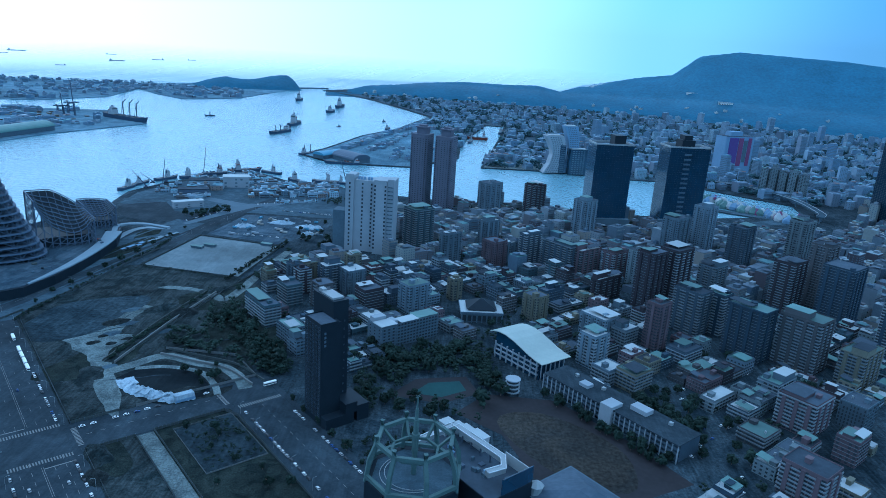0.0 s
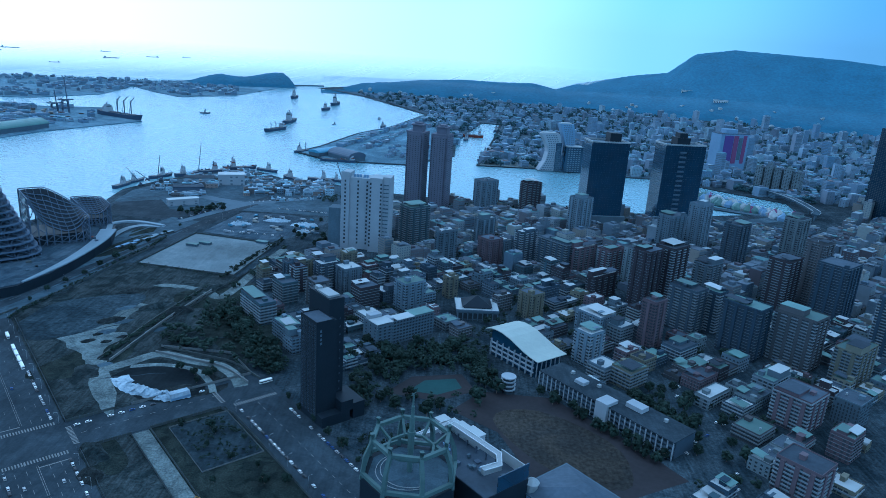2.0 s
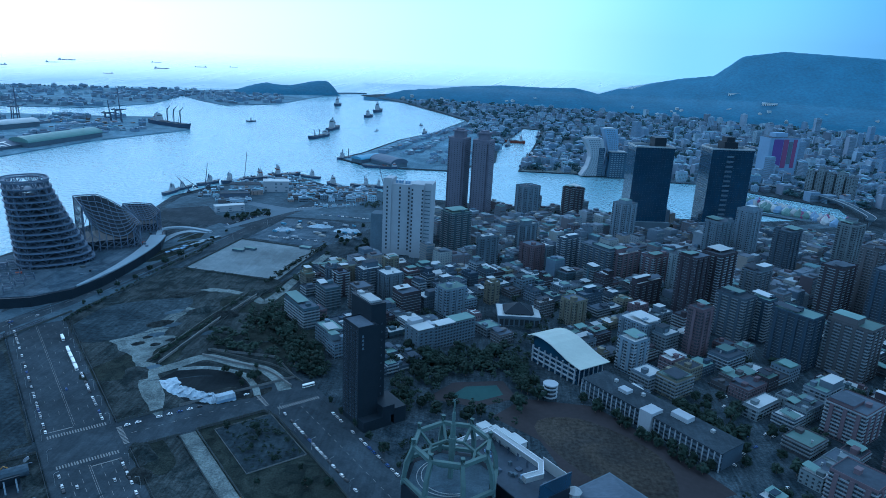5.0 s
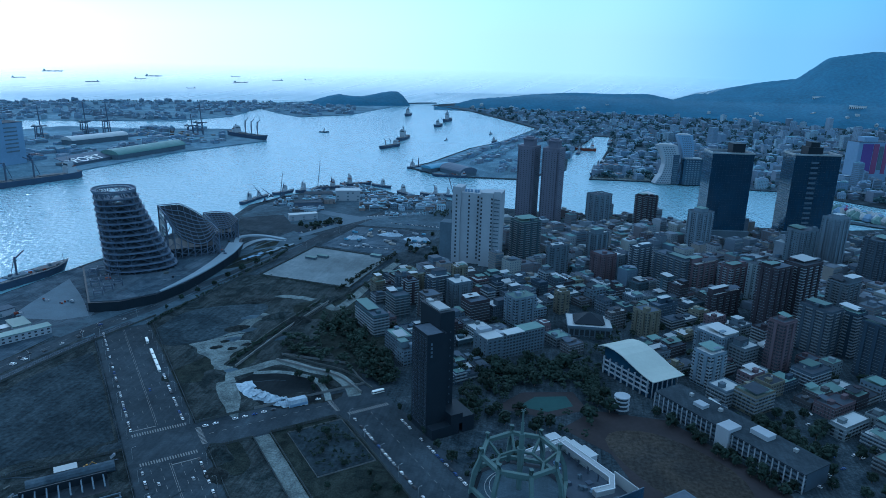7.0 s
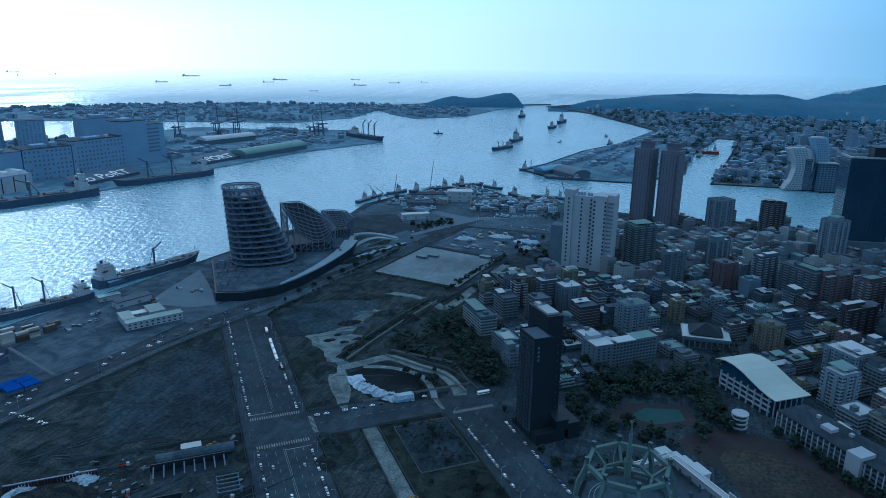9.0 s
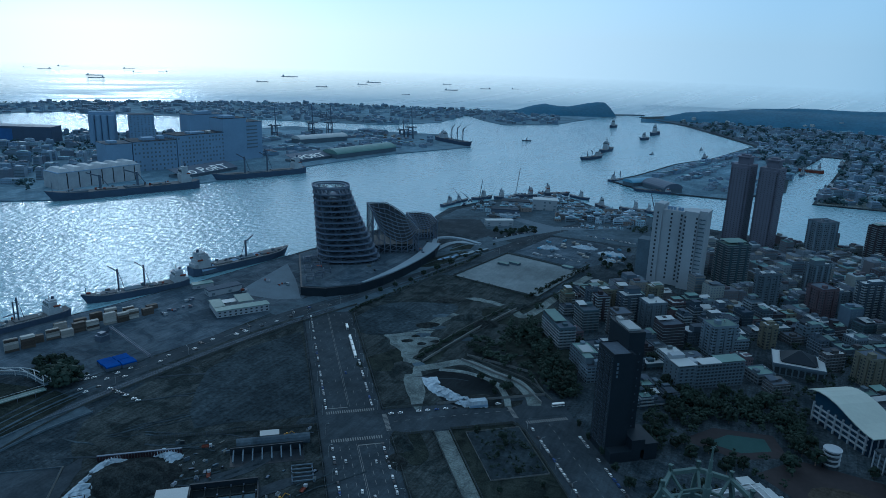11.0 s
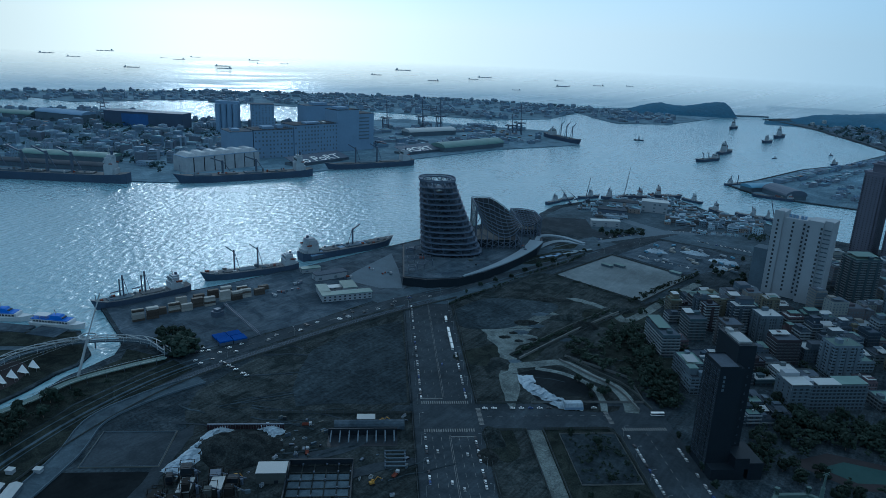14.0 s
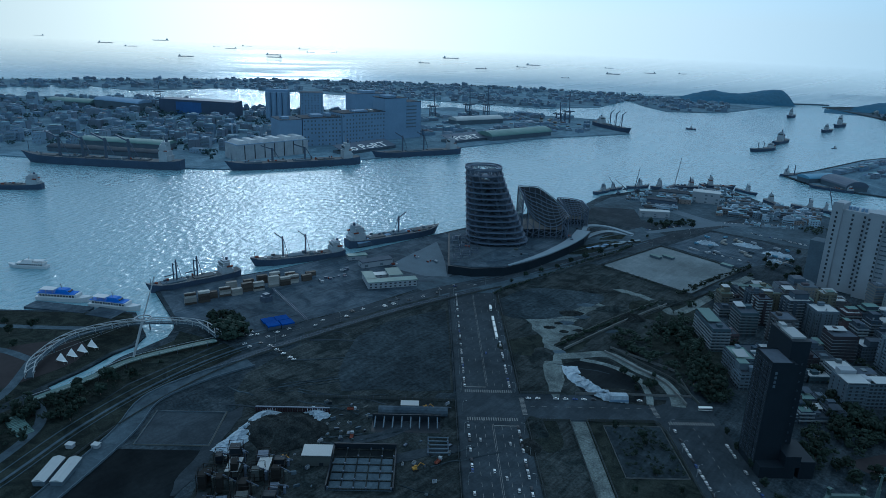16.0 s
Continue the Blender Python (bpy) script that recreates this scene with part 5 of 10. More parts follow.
def terminal():
    """A tower of stacked steel rings that flares to its foot, two wavy latticed halls and a podium."""
    root = empty("port_terminal", "unfinished steel-framed terminal tower with open floor rings", "terminal", at=grid_pose(955, 100))
    H = 118.0

    def ring(z, grow=0.0):
        s = z / H
        x0 = -40 - 6 * s
        x1 = 3 + 50 * (1 - s) ** 1.15
        ya, yb = -37 + 13 * s, 30 - 6 * s
        c, d = ((x0 + x1) / 2, (ya + yb) / 2)
        rx, ry = (x1 - x0) / 2 + grow, (yb - ya) / 2 + grow
        out = []
        for k in range(28):
            q = 2 * math.pi * k / 28
            cx_, sy_ = math.cos(q), math.sin(q)
            out.append((c + rx * math.copysign(abs(cx_) ** 0.8, cx_), d + ry * math.copysign(abs(sy_) ** 0.8, sy_), z))
        return out

    # black solid put inside the rings to stand for shade
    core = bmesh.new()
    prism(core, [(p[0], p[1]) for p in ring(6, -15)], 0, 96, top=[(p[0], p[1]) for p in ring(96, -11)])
    part("core", core, "black_tile", root, "black filler for the shaded tower inside")
    n = 15
    for k in range(n):
        z = 8 + k * (H - 10) / (n - 1)
        bm = bmesh.new()
        hole = -19.0 if k < n - 1 else -4.5
        r_out, r_in = ring(z, 1.3), ring(z, hole)
        for i in range(28):
            j = (i + 1) % 28
            vs = [bm.verts.new((p[0], p[1], zz)) for p, zz in ((r_out[i], z - 0.9), (r_out[j], z - 0.9), (r_in[j], z - 0.9), (r_in[i], z - 0.9),
                                                                (r_out[i], z + 0.7), (r_out[j], z + 0.7), (r_in[j], z + 0.7), (r_in[i], z + 0.7))]
            for q in ((0, 1, 5, 4), (4, 5, 6, 7), (3, 2, 1, 0), (2, 3, 7, 6)):
                bm.faces.new([vs[m] for m in q])
        bmesh.ops.remove_doubles(bm, verts=bm.verts, dist=0.001)
        part("floor_ring", bm, "frame_steel", root)
        if k < n - 1:
            z2 = 8 + (k + 1) * (H - 10) / (n - 1)
            for inset, w in ((-0.8, 1.0), (-8.0, 0.7)):
                a, b = ring(z, inset), ring(z2, inset)
                bm = bmesh.new()
                for i in range(0, 28):
                    if i % 2 == 0:
                        beam(bm, a[i], b[i], w)
                        beam(bm, a[i], b[(i + 1) % 28], w * 0.8)
                    else:
                        beam(bm, a[(i + 1) % 28], b[i], w * 0.8)
                part("lattice", bm, "steel", root)["kind"] = "stuff"
    bm = bmesh.new()
    path_beam(bm, [(p[0], p[1], H) for p in ring(H, 1.0) + ring(H, 1.0)[:1]], 1.6)
    part("top_ring", bm, "frame_steel", root, "grey steel top ring")["kind"] = "stuff"
    # bowl-roofed latticed halls
    halls = (("wave_hall", 40, 108, 20, 82, 74, 46, 40), ("wave_hall", 111, 152, 90, 130, 46, 42, 16))
    for nm, x0, x1, y0, y1, h0, h1, dip in halls:
        hall = empty(nm, "low latticed steel hall with a sagging bowl roof", "terminal hall", "terminal halls", grid_pose(955, 100))

        def net(s, d):
            """s along the hall, d from the back wall to the front: the roof sags more towards the front."""
            high = h0 if s < 0.4 else h0 + (h1 - h0) * ((s - 0.4) / 0.6) ** 1.3
            return (x0 + (x1 - x0) * s, y1 + (y0 - 6 - y1) * d, high - dip * d ** 0.7 * math.sin(math.pi * min(1, s * 1.04)) ** 0.7)

        bm = bmesh.new()
        rows = [[bm.verts.new((p[0], p[1], p[2] - 1.6)) for p in (net(i / 16, d / 8) for d in range(9))] for i in range(17)]
        low = [[bm.verts.new((p[0], p[1], p[2] - 2.4)) for p in (net(i / 16, d / 8) for d in range(9))] for i in range(17)]
        for g, turn in ((rows, 1), (low, -1)):
            for p, q in zip(g, g[1:]):
                for k in range(8):
                    bm.faces.new((p[k], p[k + 1], q[k + 1], q[k])[::turn])
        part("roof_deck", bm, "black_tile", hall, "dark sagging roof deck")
        for d in range(9):
            bm = bmesh.new()
            path_beam(bm, [net(i / 20, d / 8) for i in range(21)], 1.1)
            part("roof_rib", bm, "frame_steel", hall)["kind"] = "stuff"
        for i in range(0, 17, 2):
            bm = bmesh.new()
            path_beam(bm, [net(i / 16, d / 8) for d in range(9)], 0.6)
            part("cross_rib", bm, "steel", hall)["kind"] = "stuff"
            for d in (0, 1):
                p = net(i / 16, d)
                bm = bmesh.new()
                beam(bm, (p[0], p[1], 8), p, 1.2)
                part("column", bm, "frame_steel", hall)
            for lv in (0.3, 0.6) if i < 16 else ():
                for d in (0, 1):
                    p, q = net(i / 16, d), net((i + 2) / 16, d)
                    bm = bmesh.new()
                    beam(bm, (p[0], p[1], 8 + (p[2] - 8) * lv), (q[0], q[1], 8 + (q[2] - 8) * lv), 0.9)
                    beam(bm, (p[0], p[1], 8 + (p[2] - 8) * (lv - 0.3)), (q[0], q[1], 8 + (q[2] - 8) * lv), 0.7)
                    part("truss", bm, "steel", hall)["kind"] = "stuff"
        for s in (0, 1):
            for lv in range(1, 6):
                p, q = net(s, 0), net(s, 1)
                bm = bmesh.new()
                beam(bm, (p[0], p[1], 8 + (p[2] - 8) * lv / 5), (q[0], q[1], 8 + (q[2] - 8) * lv / 5), 0.9)
                part("end_beam", bm, "frame_steel", hall)
            for d in range(1, 8):
                p = net(s, d / 8)
                bm = bmesh.new()
                beam(bm, (p[0], p[1], 8), p, 0.8)
                part("column", bm, "steel", hall)
        # black box added in place of the shade inside the hall
        part("inner_core", boxes((x0 + 4, x1 - 4, y0 + 2, y1 - 3, 8, h1 * 0.5)), "black_tile", hall, "black filler for the shaded hall inside")
    pod = empty("terminal_podium", "dark stepped podium with a pale curved ramp", "podium", at=grid_pose(955, 100))
    bm = bmesh.new()
    ring2 = [(-70, -118), (-66, 30), (-50, 45), (30, 84), (100, 136), (160, 142), (158, 84), (135, 22), (104, -22), (70, -62), (38, -95), (2, -121), (-40, -128)]
    prism(bm, ring2, 0, 11)
    part("podium_body", bm, "black_tile", pod)
    bm = bmesh.new()
    prism(bm, [(x * 0.97, y * 0.97) for x, y in ring2], 11, 11.6)
    part("podium_deck", bm, "apron", pod, "dark deck with building clutter")
    rr = random.Random(5)
    for k in range(46):
        x, y = rr.uniform(-64, 150), rr.uniform(-100, 120)
        if inside(x, y, [(q[0] * 0.93, q[1] * 0.93) for q in ring2]) and not (-42 < x < 55 and -38 < y < 32):
            part("building_clutter", boxes((x, x + rr.uniform(2, 8), y, y + rr.uniform(1.5, 5), 11.6, 11.6 + rr.uniform(0.8, 3.5))), rr.choice(("steel", "concrete", "rust", "fence", "black_tile")), pod)
    # the pale walkway widens as it curls round the podium's end
    line = smooth_line([(8.0, -113.7), (33.3, -91.4), (63.6, -60.3), (94.9, -21.3), (121.6, 18.5), (141.7, 58.6)], 6)
    width = [1.5 + 9.0 * k / (len(line) - 1) for k in range(len(line))]
    left = [offset(line, -w)[k] for k, w in enumerate(width)]
    right = [offset(line, w)[k] for k, w in enumerate(width)]
    part("ramp", prism(bmesh.new(), left + right[::-1], 11.2, 12.6), "ramp_concrete", pod, "pale winding concrete ramp")
    bm = bmesh.new()
    ribbon(bm, smooth_line([(142.0, 60.0), (152.5, 86.4), (169.8, 93.1), (190.5, 82.6), (213.6, 49.3)]), 3.6, 3.6, 10, 12.4)
    part("ramp_tail", bm, "ramp_concrete", pod)
    for i in range(8):
        x, y = -62 + (i % 3) * 12, -100 + i * 13
        bm = bmesh.new()
        for dx in (0, 9):
            for dy in (0, 9):
                beam(bm, (x + dx, y + dy, 11), (x + dx, y + dy, 19), 0.8)
        for z in (15, 19):
            path_beam(bm, [(x, y, z), (x + 9, y, z), (x + 9, y + 9, z), (x, y + 9, z), (x, y, z)], 0.7)
        part("frame_bay", bm, "steel", pod, "bare steel frame bay")


def terminal_court():
    thing("court_road", prism(bmesh.new(), [p for p in offset(smooth_line([(-462, 930), (-463, 960), (-459, 988), (-446, 1004), (-414, 1006)]), -5)] + offset(smooth_line([(-462, 930), (-463, 960), (-459, 988), (-446, 1004), (-414, 1006)]), 5)[::-1], -0.3, 0.3), "ramp_concrete", "pale curved forecourt road beside the terminal", "road", "structure")
    slab("ground_court_green_bed", [(-441, 943), (-447, 968), (-444, 992), (-422, 998), (-418, 974)], "grass", "dark planted bed inside the forecourt road", "ground", 0.2)
    rnd = random.Random(31)
    for k in range(9):
        x, y = -425 + k * 3.7, 884 + k * 10.6
        hut = empty("site_cabin", "low site cabin with a pale flat roof", "cabin", "site cabins", pose(x + rnd.uniform(-4, 2), y, 0.05, 0, 0, 71))
        w, d = rnd.uniform(6, 13), rnd.uniform(3, 6)
        part("body", boxes((0, w, 0, d, 0, 2.7)), "fence", hut)
        part("roof", boxes((-0.3, w + 0.3, -0.3, d + 0.3, 2.7, 3.0)), rnd.choice(("ramp_concrete", "white_metal", "silo")), hut)


def temple_hall():
    root = empty("memorial_hall", "arcaded hall with dark pyramid roof and pale flat rim", "hall", at=pose(48, 738, 0, 0, 0, 3))
    root.scale = (1.0, 1.0, 0.9)
    half = [(-24, -19), (24, -19), (24, 19), (-24, 19)]
    part("wall", boxes((-22, 22, -17, 17, 0, 12)), "concrete", root)
    part("rim", boxes((-24, 24, -19, -12.5, 12, 13.2), (-24, 24, 12.5, 19, 12, 13.2), (-24, -15.5, -12.5, 12.5, 12, 13.2), (15.5, 24, -12.5, 12.5, 12, 13.2)), "white_metal", root, "pale flat roof rim")
    part("parapet", boxes((-24, 24, -19.3, -19, 10.8, 14), (-24, 24, 19, 19.3, 10.8, 14), (-24.3, -24, -19.3, 19.3, 10.8, 14), (24, 24.3, -19.3, 19.3, 10.8, 14)), "concrete", root)
    part("drum", boxes((-15.4, 15.4, -12.4, 12.4, 12, 15)), "glass", root)
    part("roof", prism(bmesh.new(), [(x * 0.71, y * 0.74) for x, y in half], 15, 25, top=[(x * 0.06, y * 0.06) for x, y in half]), "black_tile", root, "dark blue pyramid roof")
    for k in range(9):
        x = -22.5 + k * 5.6
        part("column", boxes((x, x + 1.1, -19, -18, 0, 10.8)), "concrete", root)
    for k in range(8):
        x = -21.0 + k * 5.6
        part("arched_window", prism(bmesh.new(), [(x - 0.1, -17.1), (x + 3.9, -17.1), (x + 3.9, -16.8), (x - 0.1, -16.8)], 1, 8.5), "glass", root)
    p = Vector((48, 738))
    a, b = p.dot(UA.xy), p.dot(UB.xy)
    TAKEN.append((a - 34, a + 34, b - 34, b + 34))


def hotel_block():
    TAKEN.append((508, 548, 350, 440))
    root = empty("long_block", "grey six-storey block with pale green metal roofs", "building", at=grid_pose(515, 359))
    body = part("body", boxes((0, 18, 0, 25, 0, 26), (18, 74, 4, 22, 0, 23)), WALLS[0], root)
    for k in range(7):
        z = 1 + k * 3.4
        part("ledge", boxes((18, 74.4, 3.4, 4, z + 2.6, z + 3.3), (-0.4, 18.3, -0.5, 0, z + 2.8, z + 3.2)), "concrete", body)
        for i in range(14):
            part("window", window_mesh(2.4, 1.7), None, body, at=pose(20 + i * 3.9, 4, z + 0.6))
        for i in range(3):
            part("window", window_mesh(2.4, 1.7), None, body, at=pose(3.5 + i * 5.5, 0, z + 0.6))
            part("window", window_mesh(2.0, 1.7), None, body, at=pose(0, 4 + i * 8, z + 0.6, 0, 0, -90))
    for x0, x1, y0, y1, z, m in ((-1, 18.6, -1, 15, 27.5, "white_metal"), (26, 48, 3, 16, 25.5, "white_metal"), (48, 75, 5, 21, 25, "green_metal")):
        part("roof_sheet", boxes((x0, x1, y0, y1, z, z + 0.4), (x0 + 1, x0 + 1.3, y0 + 1, y0 + 1.3, 22, z), (x1 - 1.3, x1 - 1, y1 - 1.3, y1 - 1, 22, z), (x0 + 1, x0 + 1.3, y1 - 1.3, y1 - 1, 22, z), (x1 - 1.3, x1 - 1, y0 + 1, y0 + 1.3, 22, z)), m, root, "pale sheet metal roof")
    part("roof_house", boxes((2, 16, 16, 24, 26, 31)), "white_tile", root)
    part("roof_house", boxes((20, 25, 8, 18, 23, 27)), "white_tile", root)


def quay_office():
    root = empty("quay_office", "low white quay office with pale green roofs round a court", "office", at=pose(-546, 552, 0, 0, 0, 56))
    for nm, x0, x1, y0, y1, h, m in (("front_wing", 0, 60, 0, 12, 8, "green_metal"), ("side_wing", 0, 12, 12.2, 40, 8, "green_metal"), ("side_wing", 30, 46, 18, 44, 9, "green_metal"), ("rear_wing", 12.2, 29.8, 30, 40, 6, "white_metal")):
        w = part(nm, boxes((x0, x1, y0, y1, 0, h)), "white_tile", root)
        part("wing_roof", boxes((x0 - 0.8, x1 + 0.8, y0 - 0.8, y1 + 0.8, h, h + 0.6)), m, w, "pale green metal roof")
        for i in range(int((x1 - x0) / 6)):
            for z in (1.2, 4.8):
                part("window", window_mesh(2.4, 1.5), None, w, at=pose(x0 + 3 + i * 6, y0, z))


black_tower()
white_tower()
twin_towers()
dark_towers()
gymnasium()
school()
crown_building()
terminal()
terminal_court()
temple_hall()
hotel_block()
quay_office()

# ---- the city ----
# buildings that stand out: a, b, depth, width, height, wall, own windows, roof
for n, (a, b, wa, wb, h, wall, near, roof) in enumerate([
        (626, 288, 48, 18, 24, 9, True, "roof_grey"), (569, 288, 28, 18, 20, 0, True, "green_metal"), (548, 284, 18, 16, 17, 0, True, "roof_grey"),
        (589, 512, 12, 14, 27, 5, True, "white_metal"), (489, 550, 22, 20, 30, 5, True, "roof_grey"),
        (441, 693, 24, 30, 74, 4, False, "roof_grey"), (430, 726, 26, 34, 76, 4, False, "roof_grey"), (365, 599, 16, 20, 55, 8, True, "roof_grey"),
        (365, 676, 34, 24, 52, 2, False, "roof_grey"), (352, 702, 24, 18, 50, 6, False, "green_metal"), (291, 672, 42, 26, 57, 6, False, "green_metal"),
        (246, 695, 42, 30, 57, 3, False, "green_metal"), (341, 836, 26, 36, 69, 4, False, "roof_grey"), (279, 847, 36, 38, 77, 6, False, "roof_grey"),
        (205, 705, 24, 44, 36, 5, False, "green_metal"), (192, 572, 32, 34, 31, 8, True, "roof_grey"), (143, 478, 32, 26, 27, 8, True, "roof_grey"),
        (206, 520, 23, 26, 11, 3, True, "green_metal"), (323, 508, 22, 26, 19, 5, True, "green_metal"), (345, 498, 20, 22, 16, 0, True, "white_metal"),
        (377, 514, 20, 22, 34, 7, True, "white_metal"), (410, 572, 34, 26, 27, 7, True, "white_metal"), (389, 580, 18, 22, 22, 0, True, "white_metal"),
        (901, 850, 28, 36, 55, 7, False, "roof_grey"), (845, 912, 26, 30, 58, 4, False, "roof_grey"), (785, 598, 28, 36, 58, 9, False, "green_metal"),
        (830, 640, 22, 26, 48, 6, False, "roof_grey"),
       
        (500, 760, 24, 30, 50, 1, False, "roof_grey"), (420, 800, 24, 30, 46, 0, False, "roof_grey"),
        (640, 360, 22, 20, 30, 3, True, "roof_grey"), (610, 400, 20, 26, 26, 4, True, "roof_grey"), (660, 410, 22, 24, 32, 0, True, "white_metal"),
        (700, 880, 26, 30, 64, 7, False, "roof_grey"), (240, 610, 20, 34, 18, 0, True, "green_metal"), (262, 540, 14, 34, 12, 1, True, "white_metal"),
        (170, 620, 22, 26, 24, 0, True, "roof_grey"), (152, 560, 18, 22, 22, 8, True, "green_metal"), (330, 905, 26, 26, 84, 3, False, "roof_grey"),
        (200, 800, 30, 30, 70, 6, False, "roof_grey"), (560, 930, 28, 34, 62, 0, False, "roof_grey"), (560, 1010, 26, 30, 72, 7, False, "roof_grey"),
        (470, 960, 26, 32, 66, 2, False, "roof_grey"), (420, 1040, 26, 30, 78, 1, False, "roof_grey"),
        (577, 705, 52, 22, 44, 2, False, "roof_grey"), (566, 715, 21, 42, 40, 8, False, "white_metal"), (495, 665, 12, 47, 30, 4, True, "white_metal"),
        (539, 750, 19, 34, 40, 8, False, "roof_grey"), (645, 689, 13, 31, 46, 2, False, "white_metal"), (655, 639, 26, 24, 38, 8, False, "roof_grey"), (664, 668, 22, 24, 30, 0, False, "white_metal"),
        (514, 593, 14, 32, 22, 6, True, "roof_grey"), (525, 532, 10, 23, 20, 3, True, "white_metal"), (736, 696, 17, 29, 42, 0, False, "white_metal"),
        (685, 393, 19, 25, 33, 2, True, "white_metal"), (580, 440, 21, 29, 34, 7, True, "green_metal"), (702, 589, 12, 29, 44, 0, False, "roof_grey"),
        (665, 333, 25, 19, 26, 9, True, "roof_grey"), (330, 600, 22, 31, 16, 2, True, "roof_grey")]):
    set_building(a, b, wa, wb, h, wall, 100 + n, near, roof=roof)

apartment(pose(872, 1342, 0, 0, 0, 12), 60, 50, 186, M["dark_wall"], 99, name="dark_tower", label="very tall dark brown residential tower", far_off=True, group="")
CITY = [(-128, 600), (-205, 720), (-215, 820), (-150, 940), (-100, 1100), (-120, 1290), (24, 1296), (233, 1300), (350, 1280), (470, 1270), (480, 1240), (720, 1220), (860, 1400), (900, 1480),
        (1120, 1600), (1250, 1500), (1050, 900), (420, 380), (180, 330), (196, 430), (168, 500), (120, 566), (44, 566), (30, 600), (-40, 600), (-60, 560)]
SCHOOL_YARD = [(158, 560), (239, 606), (261, 568), (260, 507), (248, 444), (222, 421), (203, 476)]
OPEN = [SCHOOL_YARD, [(-135, 700), (-60, 575), (50, 600), (45, 545), (-40, 530)],
        [(20, 520), (48, 566), (110, 562), (175, 487), (206, 440), (120, 400), (60, 430)]]


def free(a0, a1, b0, b1):
    return all(a1 < t[0] or a0 > t[1] or b1 < t[2] or b0 > t[3] for t in TAKEN)


def height_at(x, y, rnd):
    d = math.hypot(x, y)
    if x > 380 and y > 900 and 0.38 < x / y < 0.56:
        return rnd.choice((8, 11, 14, 17))
    h = rnd.choice((7, 8, 11, 11, 14, 14, 17, 20))
    if d < 760:
        return rnd.choice((6, 7, 8, 8, 11, 11, 14))
    if rnd.random() < 0.14:
        h = rnd.uniform(22, 32)
    if x > 0.3 * y and d > 900 and rnd.random() < 0.12:
        h = rnd.uniform(26, 42)
    return h


def crate(bm, at, wx, wy, h, seed):
    """A joined far building: walls, roof deck, stair house and window rows."""
    rnd = random.Random(seed)
    m = at
    def put(x0, x1, y0, y1, z0, z1, mat):
        v = box(bm, x0, x1, y0, y1, z0, z1, mat)
        for q in v:
            q.co = m @ q.co
    put(0, wx, 0, wy, 0, h, 0)
    put(0.4, wx - 0.4, 0.4, wy - 0.4, h, h + 0.7, 1)
    if rnd.random() < 0.8:
        x, y = rnd.uniform(0, wx * 0.5), rnd.uniform(0, wy * 0.5)
        put(x, x + wx * 0.4, y, y + wy * 0.4, h + 0.7, h + rnd.uniform(2.5, 5), 0)
    if rnd.random() < 0.4:
        x = rnd.uniform(0, wx * 0.4)
        put(x, x + wx * 0.55, 0.3, wy * 0.7, h + 2.4, h + 2.7, 3)
    floor = 3.4 if h < 60 else 4.5
    band = rnd.random()
    for k in range(int(h / floor)):
        z = k * floor + 1.0
        if band < 0.5:
            put(0.8, wx - 0.8, -0.1, 0.0, z, z + 1.5, 2)
            put(-0.3, wx + 0.3, -0.5, -0.1, z - 0.9, z - 0.1, 0)
            if band < 0.3:
                put(-0.1, 0.0, 0.8, wy - 0.8, z, z + 1.5, 2)
            continue
        n = max(1, int(wx / (3.4 if band < 0.8 else 5.5)))
        for i in range(n):
            x = (i + 0.5) * wx / n
            put(x - 0.9, x + 0.9, -0.12, 0.0, z, z + 1.6, 2)
        if band < 0.75:
            n = max(1, int(wy / 4.5))
            for i in range(n):
                y = (i + 0.5) * wy / n
                put(-0.12, 0.0, y - 0.9, y + 0.9, z, z + 1.6, 2)


def island_material(name, colours, rough=0.75):
    """One of several colours for each joined piece, with stains."""
    m = material(name, (1, 1, 1), rough, size=3, vary=0.16, stain=0.14)
    n, l = m.node_tree.nodes, m.node_tree.links
    scale = [q for q in n if q.bl_idname == "ShaderNodeVectorMath"][0]
    geo = [q for q in n if q.bl_idname == "ShaderNodeNewGeometry"][0]
    ramp = n.new("ShaderNodeValToRGB")
    ramp.color_ramp.interpolation = "CONSTANT"
    e = ramp.color_ramp.elements
    while len(e) < len(colours):
        e.new(0.5)
    for k, c in enumerate(colours):
        e[k].position, e[k].color = k / len(colours), (*c, 1)
    l.new(geo.outputs["Random Per Island"], ramp.inputs["Fac"])
    l.new(ramp.outputs["Color"], scale.inputs[0])
    return m


# far palettes paler and bluer: the haze over them is painted in
M["far_wall"] = island_material("hazed_walls", [(0.196, 0.258, 0.336), (0.212, 0.280, 0.359), (0.152, 0.206, 0.281), (0.160, 0.194, 0.248), (0.124, 0.146, 0.189), (0.240, 0.314, 0.373), (0.144, 0.206, 0.294), (0.208, 0.258, 0.322)])
M["far_roof"] = island_material("hazed_roofs", [(0.120, 0.159, 0.212), (0.172, 0.224, 0.294), (0.100, 0.133, 0.184), (0.144, 0.237, 0.294), (0.208, 0.271, 0.336), (0.136, 0.185, 0.244)])
# nearer blocks: darker, less blue palettes
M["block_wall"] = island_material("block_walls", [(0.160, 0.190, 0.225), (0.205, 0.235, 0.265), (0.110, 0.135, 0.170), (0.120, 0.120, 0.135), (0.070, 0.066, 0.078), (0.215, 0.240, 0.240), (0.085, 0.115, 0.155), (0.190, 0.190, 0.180)])
